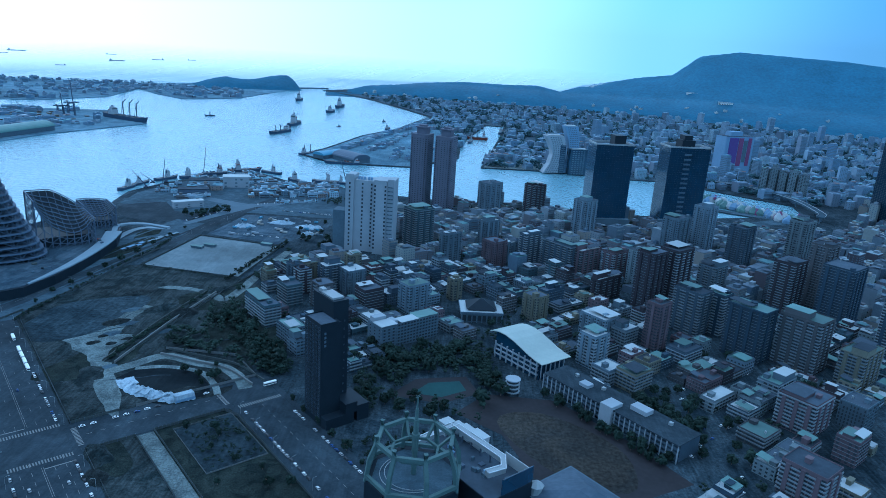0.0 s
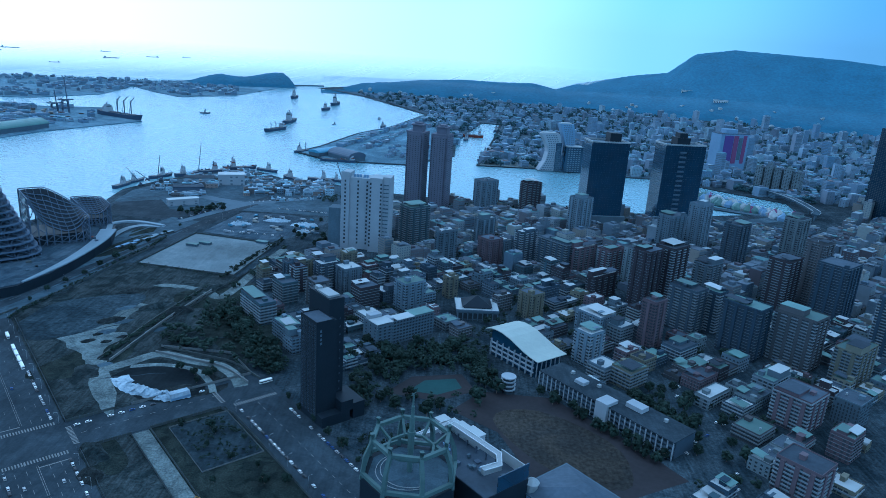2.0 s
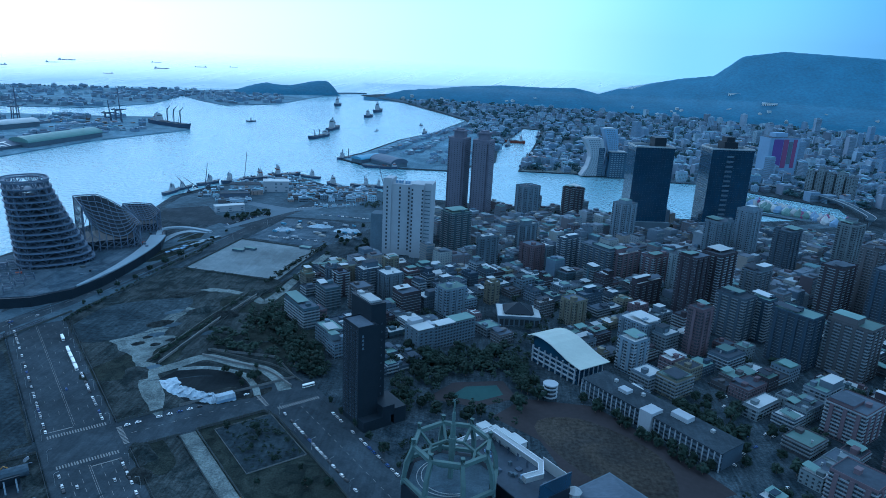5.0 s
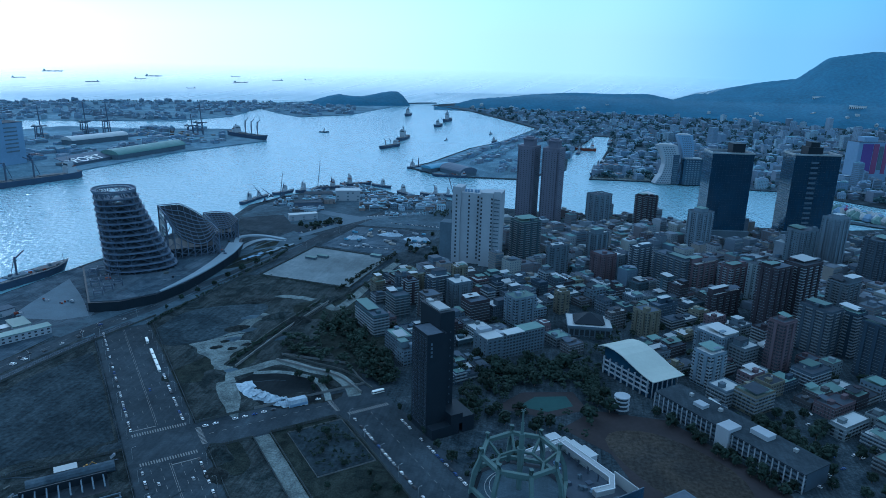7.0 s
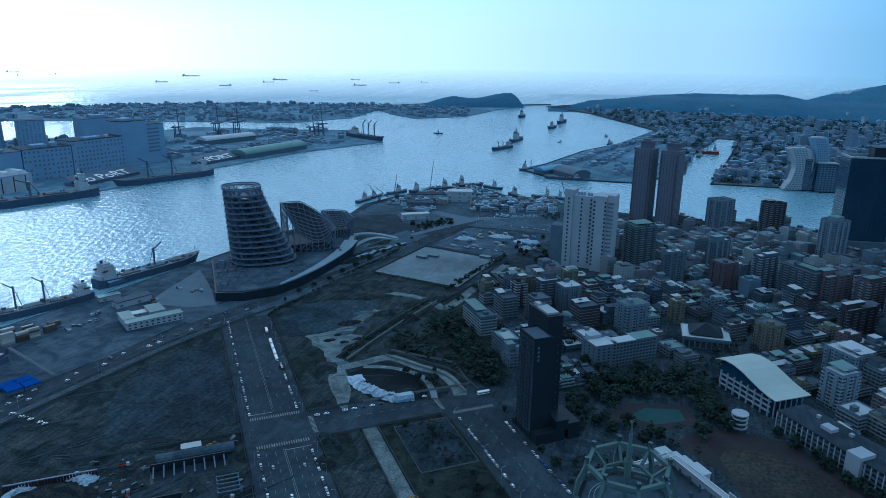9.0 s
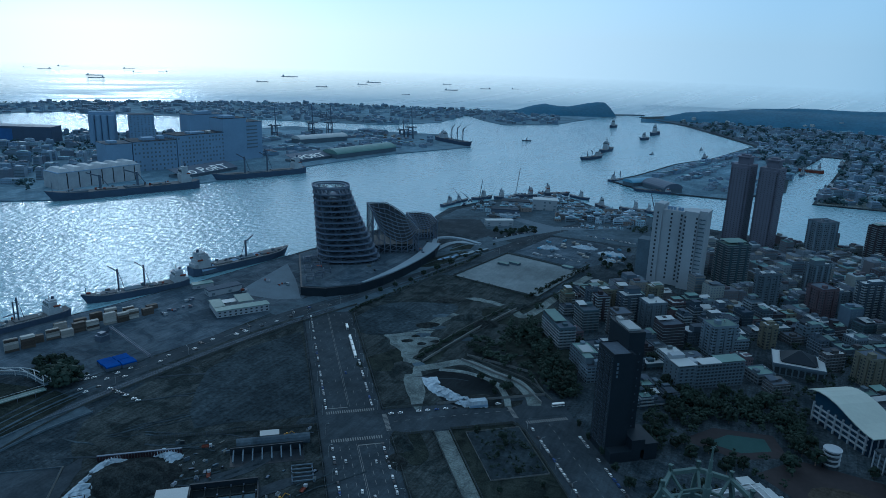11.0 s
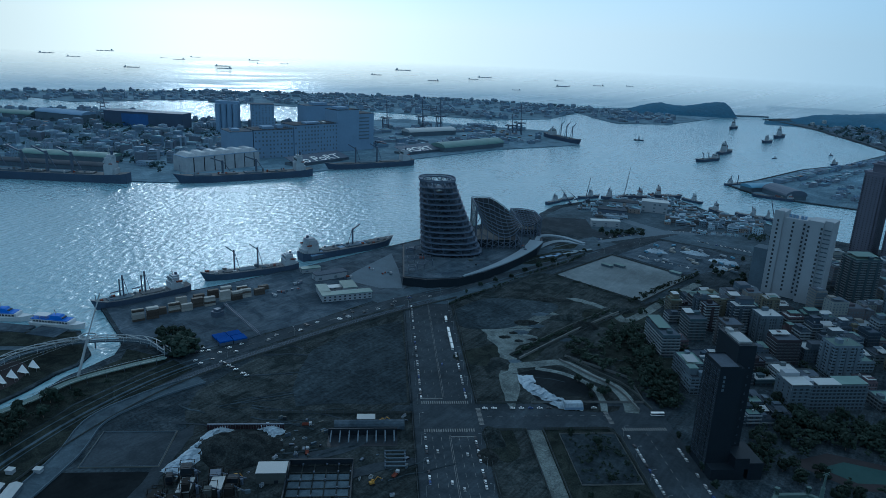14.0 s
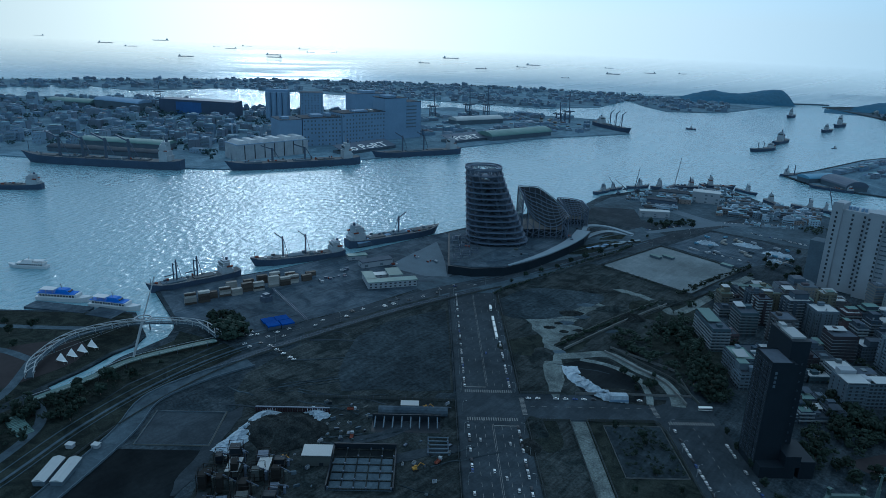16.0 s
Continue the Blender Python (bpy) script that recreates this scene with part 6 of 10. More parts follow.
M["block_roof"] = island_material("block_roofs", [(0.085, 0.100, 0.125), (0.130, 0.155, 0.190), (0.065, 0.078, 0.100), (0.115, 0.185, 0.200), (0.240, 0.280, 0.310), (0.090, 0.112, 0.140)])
M["shed_roof"] = island_material("sheet_roofs", [(0.290, 0.345, 0.400), (0.190, 0.300, 0.330), (0.215, 0.262, 0.325), (0.132, 0.210, 0.307), (0.152, 0.105, 0.098)], 0.5)
# quay palettes lifted in colour for blue haze over the fish quay
M["quay_wall"] = island_material("quay_walls", [(0.162, 0.211, 0.261), (0.259, 0.315, 0.370), (0.114, 0.115, 0.120), (0.194, 0.173, 0.162), (0.324, 0.409, 0.486), (0.130, 0.173, 0.217)])
M["quay_roof"] = island_material("quay_roofs", [(0.194, 0.249, 0.304), (0.114, 0.144, 0.174), (0.324, 0.416, 0.500), (0.150, 0.185, 0.232), (0.180, 0.284, 0.341)])
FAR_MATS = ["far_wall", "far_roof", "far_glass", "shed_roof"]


def fill_city():
    rnd = random.Random(11)
    lots = []
    a = 130.0
    while a < 1180:
        b = 200.0
        while b < 1700:
            # one block: two rows of lots back to back
            s = b
            while s < b + 70:
                w = rnd.uniform(11, 23)
                for row in (0, 1):
                    d = rnd.uniform(14, 20)
                    a0 = a + row * 21
                    c = grid(a0 + d / 2, s + w / 2)
                    keep = rnd.random()
                    if c.y < 1 or c.x / c.y > 0.72 or not inside(c.x, c.y, CITY) or any(inside(c.x, c.y, o) for o in OPEN) or not free(a0, a0 + d, s, s + w):
                        continue
                    if math.hypot(c.x - 290, c.y - 1200) < 62 or math.hypot(c.x - 420, c.y - 1228) < 66 or math.hypot(c.x + 25, c.y - 1250) < 62 or math.hypot(c.x + 105, c.y - 972) < 60:
                        continue
                    if keep < 0.05:
                        continue
                    h = height_at(c.x, c.y, rnd)
                    wall = rnd.choice((0, 0, 1, 2, 2, 3, 4, 5, 6, 7, 8, 9))
                    roof = rnd.choice(("roof_grey", "roof_grey", "roof_grey", "green_metal", "white_metal"))
                    lots.append((c.xy.length, a0, s, w - 0.6, d, h, wall, roof))
                s += w
            b += 70 + rnd.choice((8, 8, 12))
        a += 42 + rnd.choice((8, 9, 13))
    lots.sort()
    bm = bmesh.new()
    for n, (dist, a0, s, w, d, h, wall, roof) in enumerate(lots):
        if n < 245:
            apartment(grid_pose(a0, s), w, d, h, wall, n, WINDOWS_MADE[0] < 900, ledges=True, roof=roof)
        else:
            crate(bm, grid_pose(a0, s), w, d, h, n)
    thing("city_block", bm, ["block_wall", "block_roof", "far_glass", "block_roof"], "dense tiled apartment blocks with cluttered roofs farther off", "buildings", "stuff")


fill_city()

# ---- hills and the far shore ----
RIDGE = [(40, -5.5), (10.4, -4.46), (8.2, -4.25), (6.9, -3.96), (4.65, -3.78), (2.4, -3.51), (-1.2, -3.18), (-4.4, -3.19), (-6.7, -3.07), (-8.5, -3.38), (-10.2, -2.77),
         (-11.5, -2.5), (-14.4, -1.84), (-16.9, -1.45), (-18.7, 0.05), (-21.4, 0.52), (-25.5, 0.4), (-28.4, 0.33), (-30.75, 0.13), (-50, -0.6)]


def ridge_at(yaw):
    for (y0, e0), (y1, e1) in zip(RIDGE, RIDGE[1:]):
        if y1 <= yaw <= y0:
            s = (y0 - yaw) / (y0 - y1)
            return e0 + (e1 - e0) * s
    return -1.0


def hill_height(yaw, d):
    """Height of the wooded hills at a yaw and distance."""
    w = min(1.0, max(0.0, (-7.0 - yaw) / 4.0))
    foot = 3660 + (3580 - 3660) * w
    top = 4010 + (4480 - 4010) * w
    z = EYE + top * math.tan(radians(ridge_at(yaw)))
    if d < top:
        s = min(1.0, max(0.0, (d - foot) / (top - foot)))
        s = s * s * (3 - 2 * s)
        s = 0.65 * s + 0.35 * s ** 2
    else:
        s = 1 - 0.9 * ((d - top) / (4940 - top)) ** 1.5
    k = noise.noise(Vector((yaw * 0.22, d * 0.003, 0))) * 0.22 + noise.noise(Vector((yaw * 0.8, d * 0.009, 5))) * 0.1
    fine = noise.noise(Vector((yaw * 9.0, d * 0.09, 2))) * 5.0 * min(1, s * 6)
    return z * s * (1 + k * (1 - s) * 1.2) + fine * 0.6 - 1.0 * (1 - min(1, s * 20))


def build_hills():
    bm = bmesh.new()
    rows = []
    yaws = [10.2 - 0.2 * k for k in range(260)]
    for i in range(44):
        d = 3560 + (4940 - 3560) * i / 43
        rows.append([bm.verts.new((-math.sin(radians(y)) * d, math.cos(radians(y)) * d, hill_height(y, d))) for y in yaws])
    for p, q in zip(rows, rows[1:]):
        for k in range(len(yaws) - 1):
            bm.faces.new((p[k], p[k + 1], q[k + 1], q[k])).smooth = True
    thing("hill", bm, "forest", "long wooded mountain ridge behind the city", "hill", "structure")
    # the wooded cape at the harbour mouth
    bm = bmesh.new()
    rows = []
    ax = Vector((-1300, 3560)), Vector((-850, 3800))
    n, m = 60, 18
    for i in range(n + 1):
        s = i / n
        p = ax[0].lerp(ax[1], s)
        h = 62 * min(1, s * 3.2) ** 0.6 * (1.0 if s < 0.9 else max(0, 1 - ((s - 0.9) / 0.1) ** 2) ** 0.5) * (0.86 + 0.18 * math.sin(s * 9)) * (0.75 + 0.3 * s)
        row = []
        for j in range(m + 1):
            q = j / m * 2 - 1
            side = (ax[1] - ax[0]).normalized()
            c = p + Vector((-side.y, side.x)) * q * 150
            z = h * max(0, 1 - abs(q) ** 2.2) + noise.noise(Vector((c.x * 0.03, c.y * 0.03, 0))) * 4 * (1 - abs(q)) - 0.5
            row.append(bm.verts.new((c.x, c.y, z)))
        rows.append(row)
    for p, q in zip(rows, rows[1:]):
        for k in range(m):
            bm.faces.new((p[k], q[k], q[k + 1], p[k + 1])).smooth = True
    bmesh.ops.recalc_face_normals(bm, faces=bm.faces)
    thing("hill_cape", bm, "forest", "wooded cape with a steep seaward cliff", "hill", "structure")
    bm = bmesh.new()
    ribbon(bm, smooth_line([(-850, 3790), (-800, 3850), (-740, 3900), (-690, 3920)]), 9, 9, -6, 3)
    thing("breakwater", bm, "concrete", "low stone breakwater at the harbour mouth", "breakwater", "structure")


build_hills()

FAR_CITY = [(560, 1700), (443, 1700), (350, 1728), (238, 1742), (90, 1728), (162, 2233), (212, 2650), (124, 2670), (26, 2114), (20, 1990), (-60, 2500), (-70, 2821), (-175, 3040),
            (-400, 3460), (-640, 3760), (-560, 3660), (-100, 3640), (400, 3600), (1200, 3330), (2400, 2700), (2200, 2200), (1250, 1500), (900, 1480), (770, 1510)]
HOUSES_ON = []
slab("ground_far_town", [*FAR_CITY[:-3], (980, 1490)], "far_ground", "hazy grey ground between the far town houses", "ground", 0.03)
slab("ground_pier", [(-366, 1746), (-326, 1866), (-266, 2150), (-180, 2370), (-90, 2790), (-66, 2640), (12, 2000), (18, 1850), (-92, 1672), (-272, 1660)], "port_ground", "hazy pale concrete pier with a shore road", "ground", 0.05)


QUARTER = []


def far_towns():
    rnd = random.Random(5)
    bm = bmesh.new()
    d = 1680.0
    while d < 3640:
        step = 30 + (d - 1700) * 0.014
        yaw = 11.0
        while yaw > -36:
            yaw -= math.degrees(step / d) * rnd.uniform(0.8, 1.25)
            r = d + rnd.uniform(-0.5, 0.5) * step
            x, y = -math.sin(radians(yaw)) * r, math.cos(radians(yaw)) * r
            if not inside(x, y, FAR_CITY) or rnd.random() < 0.12 or math.hypot(x - 790, y - 1910) < 75 or math.hypot(x - 784, y - 1600) < 60 or math.hypot(x - 300, y - 1735) < 80:
                continue
            wx, wy = rnd.uniform(13, 30), rnd.uniform(12, 24)
            h = rnd.choice((6, 8, 10, 12, 14, 17, 20))
            if yaw < -8 and rnd.random() < 0.2:
                h = rnd.uniform(20, 38)
            if yaw < -8 and rnd.random() < 0.03:
                h, wx, wy = rnd.uniform(44, 76), rnd.uniform(16, 24), rnd.uniform(16, 24)
            if x < 20:
                h = min(h, 16)
            HOUSES_ON.append((x, y))
            crate(bm, pose(x, y, 0, 0, 0, rnd.choice((39.8, 39.8, 20, 5, -15))), wx, wy, h, len(HOUSES_ON))
        d += step
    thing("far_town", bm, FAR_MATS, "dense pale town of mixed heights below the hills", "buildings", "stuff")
    # houses climbing the hill foot
    bm = bmesh.new()
    for n in range(26):
        yaw, d = rnd.uniform(-34, 8), rnd.uniform(3600, 3860)
        z = hill_height(yaw, d)
        crate(bm, pose(-math.sin(radians(yaw)) * d, math.cos(radians(yaw)) * d, z - 10, 0, 0, rnd.uniform(0, 90)), rnd.uniform(10, 22), rnd.uniform(10, 18), rnd.uniform(14, 24), n)
    thing("hillside_houses", bm, ["white_metal", "white_metal", "glass", "white_metal"], "pale houses scattered up the wooded hill foot", "houses", "stuff")
    # low houses of the spit
    bm = bmesh.new()
    spit = [(-3297, 1160), (-2900, 1790), (-2450, 2160), (-1953, 2366), (-1487, 2533), (-1360, 2800), (-1420, 3180), (-1261, 3030), (-1100, 2900), (-940, 3080), (-960, 3480), (-1330, 3480), (-1484, 3510), (-2170, 3260), (-2683, 2900), (-3180, 2380), (-3480, 1690), (-3880, 900), (-3600, 320)]
    n = 0
    while n < 900:
        x, y = rnd.uniform(-3900, -900), rnd.uniform(350, 3500)
        if inside(x, y, spit):
            n += 1
            crate(bm, pose(x, y, 0, 0, 0, rnd.uniform(20, 60)), rnd.uniform(12, 32), rnd.uniform(10, 20), rnd.choice((5, 6, 7, 8, 10, 12, 16)), n)
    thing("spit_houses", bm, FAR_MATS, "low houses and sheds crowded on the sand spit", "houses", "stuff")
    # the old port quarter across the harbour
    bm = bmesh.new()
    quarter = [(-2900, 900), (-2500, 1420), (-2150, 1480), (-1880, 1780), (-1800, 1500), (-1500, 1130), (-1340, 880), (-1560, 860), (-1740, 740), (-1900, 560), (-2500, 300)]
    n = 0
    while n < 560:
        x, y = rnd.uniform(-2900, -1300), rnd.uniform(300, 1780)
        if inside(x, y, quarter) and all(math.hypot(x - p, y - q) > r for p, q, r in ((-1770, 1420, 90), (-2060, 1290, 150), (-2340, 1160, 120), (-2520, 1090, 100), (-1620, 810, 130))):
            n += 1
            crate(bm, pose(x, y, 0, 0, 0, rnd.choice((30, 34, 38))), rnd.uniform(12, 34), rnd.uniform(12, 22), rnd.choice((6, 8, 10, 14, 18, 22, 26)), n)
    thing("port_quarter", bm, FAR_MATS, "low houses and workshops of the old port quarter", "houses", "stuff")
    QUARTER.extend(quarter)


far_towns()


PHI = (1 + 5 ** 0.5) / 2
ICO = [Vector(v).normalized() for v in ((-1, PHI, 0), (1, PHI, 0), (-1, -PHI, 0), (1, -PHI, 0), (0, -1, PHI), (0, 1, PHI), (0, -1, -PHI), (0, 1, -PHI), (PHI, 0, -1), (PHI, 0, 1), (-PHI, 0, -1), (-PHI, 0, 1))]
ICO_F = ((0, 11, 5), (0, 5, 1), (0, 1, 7), (0, 7, 10), (0, 10, 11), (1, 5, 9), (5, 11, 4), (11, 10, 2), (10, 7, 6), (7, 1, 8),
         (3, 9, 4), (3, 4, 2), (3, 2, 6), (3, 6, 8), (3, 8, 9), (4, 9, 5), (2, 4, 11), (6, 2, 10), (8, 6, 7), (9, 8, 1))


def leafy_belt(name, pts_fn, count, label, size=(4, 8), seed=0, mat="leaf"):
    """Far tree crowns of many small ragged clumps, joined."""
    rnd = random.Random(seed)
    verts, faces = [], []
    k = 0
    while k < count:
        p = pts_fn(rnd)
        if p is None:
            continue
        k += 1
        r = rnd.uniform(*size)
        for _ in range(9):
            x, y, z = p[0] + rnd.gauss(0, 0.42) * r, p[1] + rnd.gauss(0, 0.42) * r, p[2] + r * rnd.uniform(0.3, 1.5)
            q = r * rnd.uniform(0.2, 0.45)
            o = len(verts)
            for v in ICO:
                s = q * rnd.uniform(0.65, 1.35)
                verts.append((x + v.x * s, y + v.y * s, z + v.z * s * 0.75))
            faces.extend((a + o, b + o, c + o) for a, b, c in ICO_F)
    me = bpy.data.meshes.new(name)
    me.from_pydata(verts, [], faces)
    me.materials.append(M[mat])
    tagged(new(name, me), label, "trees", kind="stuff")


SEAWALL = smooth_line([(-3880, 900), (-3480, 1690), (-3180, 2380), (-2683, 2900), (-2170, 3260), (-1484, 3510)], 20)


def in_quarter(rnd):
    x, y = rnd.uniform(-2900, -1300), rnd.uniform(300, 1780)
    return (x, y, 0) if inside(x, y, QUARTER) else None


leafy_belt("quarter_trees", in_quarter, 700, "dark street trees between the port houses", (5, 10), 61, "hazed_leaf")


def in_far_city(rnd):
    yaw, r = rnd.uniform(-35, 10), rnd.uniform(1700, 3640)
    x, y = -math.sin(radians(yaw)) * r, math.cos(radians(yaw)) * r
    return (x, y, 0) if inside(x, y, FAR_CITY) else None


leafy_belt("town_trees", in_far_city, 1700, "dark trees between the far town houses", (6, 13), 62, "hazed_leaf")


def on_seawall(rnd):
    p = rnd.choice(SEAWALL)
    q = Vector(p).normalized() * rnd.uniform(-60, 10)
    return (p[0] + q.x + rnd.uniform(-25, 25), p[1] + q.y + rnd.uniform(-25, 25), 0)


leafy_belt("tree_belt", on_seawall, 420, "dark belt of trees behind the beach", (3, 6), 3, "hazed_leaf")


def plain_block(name, p0, p1, depth, h, mat, label, category, windows=0, roof="roof_grey", away=1, parts=()):
    """A block whose front runs between two plan points; it reaches away from the harbour."""
    p0, p1 = Vector(p0), Vector(p1)
    w = (p1 - p0).length
    turn = math.degrees(math.atan2(p1.y - p0.y, p1.x - p0.x))
    root = empty(name, label, category, at=pose(p0.x, p0.y, 0, 0, 0, turn))
    body = part("body", boxes((0, w, 0, depth, 0, h)), mat, root)
    part("roof", boxes((-0.5, w + 0.5, -0.5, depth + 0.5, h, h + 1.2)), roof, root)
    if windows:
        floor = max(4.0, h / windows)
        bm = bmesh.new()
        face_windows(body, "front", w, depth, 0, h, floor, 9, (4, floor * 0.45), False, bm, 0.2, 7)
        face_windows(body, "left", w, depth, 0, h, floor, 9, (4, floor * 0.45), False, bm, 0.2, 8)
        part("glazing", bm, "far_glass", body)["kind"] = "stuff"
    for nm, x0, x1, y0, y1, z0, z1, m in parts:
        part(nm, boxes((x0, x1, y0, y1, z0, z1)), m, root)
    return root


def arched_hall(name, p0, p1, depth, wall, rise, mat, label, category="warehouse", ribs=8):
    p0, p1 = Vector(p0), Vector(p1)
    w = (p1 - p0).length
    turn = math.degrees(math.atan2(p1.y - p0.y, p1.x - p0.x))
    root = empty(name, label, category, at=pose(p0.x, p0.y, 0, 0, 0, turn))
    part("wall", boxes((0, w, 0, depth, 0, wall)), "concrete", root)
    bm = bmesh.new()
    arc = [(depth * (0.5 - 0.53 * math.cos(math.pi * k / 10)), wall + rise * math.sin(math.pi * k / 10)) for k in range(11)]
    for x0, x1 in ((-1, w + 1),):
        lo = [bm.verts.new((x0, y, z)) for y, z in arc]
        hi = [bm.verts.new((x1, y, z)) for y, z in arc]
        for k in range(10):
            bm.faces.new((lo[k], hi[k], hi[k + 1], lo[k + 1]))
        bm.faces.new(lo), bm.faces.new(hi[::-1])
        bm.faces.new((lo[0], lo[10], hi[10], hi[0]))
    bmesh.ops.recalc_face_normals(bm, faces=bm.faces)
    part("roof", bm, mat, root)
    for k in range(ribs):
        x = w * (k + 0.5) / ribs
        part("door", boxes((x - 3, x + 3, -0.3, 0.0, 0.1, min(5, wall - 0.5))), "steel", root)
    return root


def port_buildings():
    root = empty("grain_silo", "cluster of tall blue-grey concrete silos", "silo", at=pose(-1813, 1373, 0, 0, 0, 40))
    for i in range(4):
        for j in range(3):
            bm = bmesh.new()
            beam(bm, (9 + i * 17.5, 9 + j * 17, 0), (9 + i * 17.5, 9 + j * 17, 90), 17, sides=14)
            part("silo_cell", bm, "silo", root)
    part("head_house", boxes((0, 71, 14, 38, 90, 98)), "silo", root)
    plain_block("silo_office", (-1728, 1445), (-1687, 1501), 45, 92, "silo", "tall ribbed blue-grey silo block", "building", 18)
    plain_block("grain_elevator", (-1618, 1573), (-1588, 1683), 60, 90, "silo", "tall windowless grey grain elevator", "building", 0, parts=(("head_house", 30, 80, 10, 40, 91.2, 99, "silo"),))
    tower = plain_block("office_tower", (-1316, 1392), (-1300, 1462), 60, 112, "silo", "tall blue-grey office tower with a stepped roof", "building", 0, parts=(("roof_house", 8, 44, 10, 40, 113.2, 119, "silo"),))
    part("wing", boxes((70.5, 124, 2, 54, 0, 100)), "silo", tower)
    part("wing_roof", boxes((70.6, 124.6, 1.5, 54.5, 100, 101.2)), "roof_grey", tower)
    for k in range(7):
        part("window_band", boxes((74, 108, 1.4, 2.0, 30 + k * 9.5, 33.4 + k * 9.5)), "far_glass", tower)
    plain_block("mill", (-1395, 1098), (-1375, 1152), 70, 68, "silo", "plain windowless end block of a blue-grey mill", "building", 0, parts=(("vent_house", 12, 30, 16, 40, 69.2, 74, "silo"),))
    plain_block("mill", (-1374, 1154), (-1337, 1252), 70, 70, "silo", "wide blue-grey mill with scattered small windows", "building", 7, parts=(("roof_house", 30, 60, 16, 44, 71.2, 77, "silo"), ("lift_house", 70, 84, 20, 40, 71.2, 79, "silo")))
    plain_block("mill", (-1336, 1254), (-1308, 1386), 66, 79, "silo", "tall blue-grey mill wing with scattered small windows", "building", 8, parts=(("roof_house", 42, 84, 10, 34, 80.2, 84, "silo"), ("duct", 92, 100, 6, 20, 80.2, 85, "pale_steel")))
    plain_block("blue_shed", (-2181, 1227), (-1948, 1353), 60, 46, "hull", "long dark blue storage shed", "warehouse", 0, "hull", parts=(("painted_panel", 60, 150, -0.6, 0, 2, 40, "panel_blue"),))
    arched_hall("storage_shed", (-2437, 1135), (-2245, 1188), 60, 26, 10, "silo", "long grey arched storage shed")
    arched_hall("storage_shed", (-2596, 1050), (-2445, 1124), 60, 14, 10, "green_metal", "pale green arched storage shed")
    wh = plain_block("quay_warehouse", (-1319, 917), (-1290, 1098), 60, 34, "deckhouse_paint", "white quay warehouse with dark slits and a ridged roof", "warehouse", 0, "silo")
    for k in range(7):
        part("slit", boxes((18 + k * 25, 20 + k * 25, -0.4, 0.0, 1, 33)), "black_tile", wh)
    for k in range(6):
        part("roof_ridge", prism(bmesh.new(), [(4 + k * 30, 2), (30 + k * 30, 2), (30 + k * 30, 58), (4 + k * 30, 58)], 35.2, 42, top=[(12 + k * 30, 8), (24 + k * 30, 8), (24 + k * 30, 52), (12 + k * 30, 52)]), "deckhouse_paint", wh)
    arched_hall("arched_warehouse", (-1720, 753), (-1524, 866), 46, 14, 7, "green_metal", "long warehouse under a pale arched roof")
    arched_hall("arched_warehouse", (-1690, 668), (-1446, 810), 40, 10, 5, "roof_grey", "long low quay warehouse with a pale roof", ribs=16)
    for p0, p1 in (((-1217, 1149), (-1211, 1323)), ((-1156, 1490), (-1137, 1623))):
        w = math.dist(p0, p1)
        shed = empty("letter_shed", "low shed with big white letters on its sloping roof", "warehouse", at=pose(*p0, 0, 0, 0, math.degrees(math.atan2(p1[1] - p0[1], p1[0] - p0[0]))))
        part("wall", boxes((0, w, 0, 44, 0, 6)), "concrete", shed)
        bm = boxes((-1, w + 1, -1, 45, 6, 7))
        for v in bm.verts:
            v.co.z += 0.25 * (v.co.y + 1)
        part("roof", bm, "steel", shed)
        for k in range(10):
            part("door", boxes((w * (k + 0.5) / 10 - 3, w * (k + 0.5) / 10 + 3, -0.3, 0, 0.1, 4.6)), "steel", shed)
    arched_hall("low_warehouse", (-1115, 1619), (-1062, 1858), 60, 12, 12, "green_metal", "long low warehouse with a pale curved roof", ribs=14)
    arched_hall("low_warehouse", (-1382, 1802), (-1320, 1978), 50, 14, 10, "white_metal", "long pale-roofed port warehouse on the apron")
    for x, y, h, t in ((-1563, 1896, 60, 56), (-1517, 2043, 62, 56), (-1477, 2100, 62, 56), (-1181, 2168, 62, 40), (-1225, 2185, 40, 40), (-1640, 1850, 40, 56), (-2633, 1480, 34, 60)):
        gantry(x, y, h, t)
    rnd = random.Random(2)
    for k in range(46):
        x, y = -1130 - rnd.uniform(0, 240), 1880 + rnd.uniform(0, 290)
        if inside(x, y, [(-1100, 1880), (-960, 2120), (-1150, 2300), (-1420, 2180), (-1350, 2000)]):
            container_stack(pose(x, y, 0, 0, 0, 40), rnd)
    bm = bmesh.new()
    apron_area = [(-1180, 1500), (-1120, 1700), (-1000, 2060), (-1130, 2300), (-1460, 2220), (-1640, 1800), (-1400, 1560)]
    n = 0
    while n < 80:
        x, y = rnd.uniform(-1650, -1000), rnd.uniform(1500, 2300)
        if inside(x, y, apron_area) and math.hypot(x + 1350, y - 1890) > 110 and math.hypot(x + 1090, y - 1740) > 90:
            n += 1
            crate(bm, pose(x, y, 0, 0, 0, rnd.choice((74, 60))), rnd.uniform(15, 45), rnd.uniform(12, 26), rnd.choice((6, 8, 10, 12)), n)
    thing("port_sheds", bm, FAR_MATS, "sheds and stacked goods crowding the container port", "sheds", "stuff")
    # roof letters
    for txt, x, y, s in (("ao PoRT", -1217, 1160, 40), ("PORT", -1153, 1508, 38)):
        cu = bpy.data.curves.new("letters", "FONT")
        cu.body, cu.size, cu.extrude = txt, s, 0.4
        tmp = bpy.data.objects.new("letters", cu)
        scene.collection.objects.link(tmp)
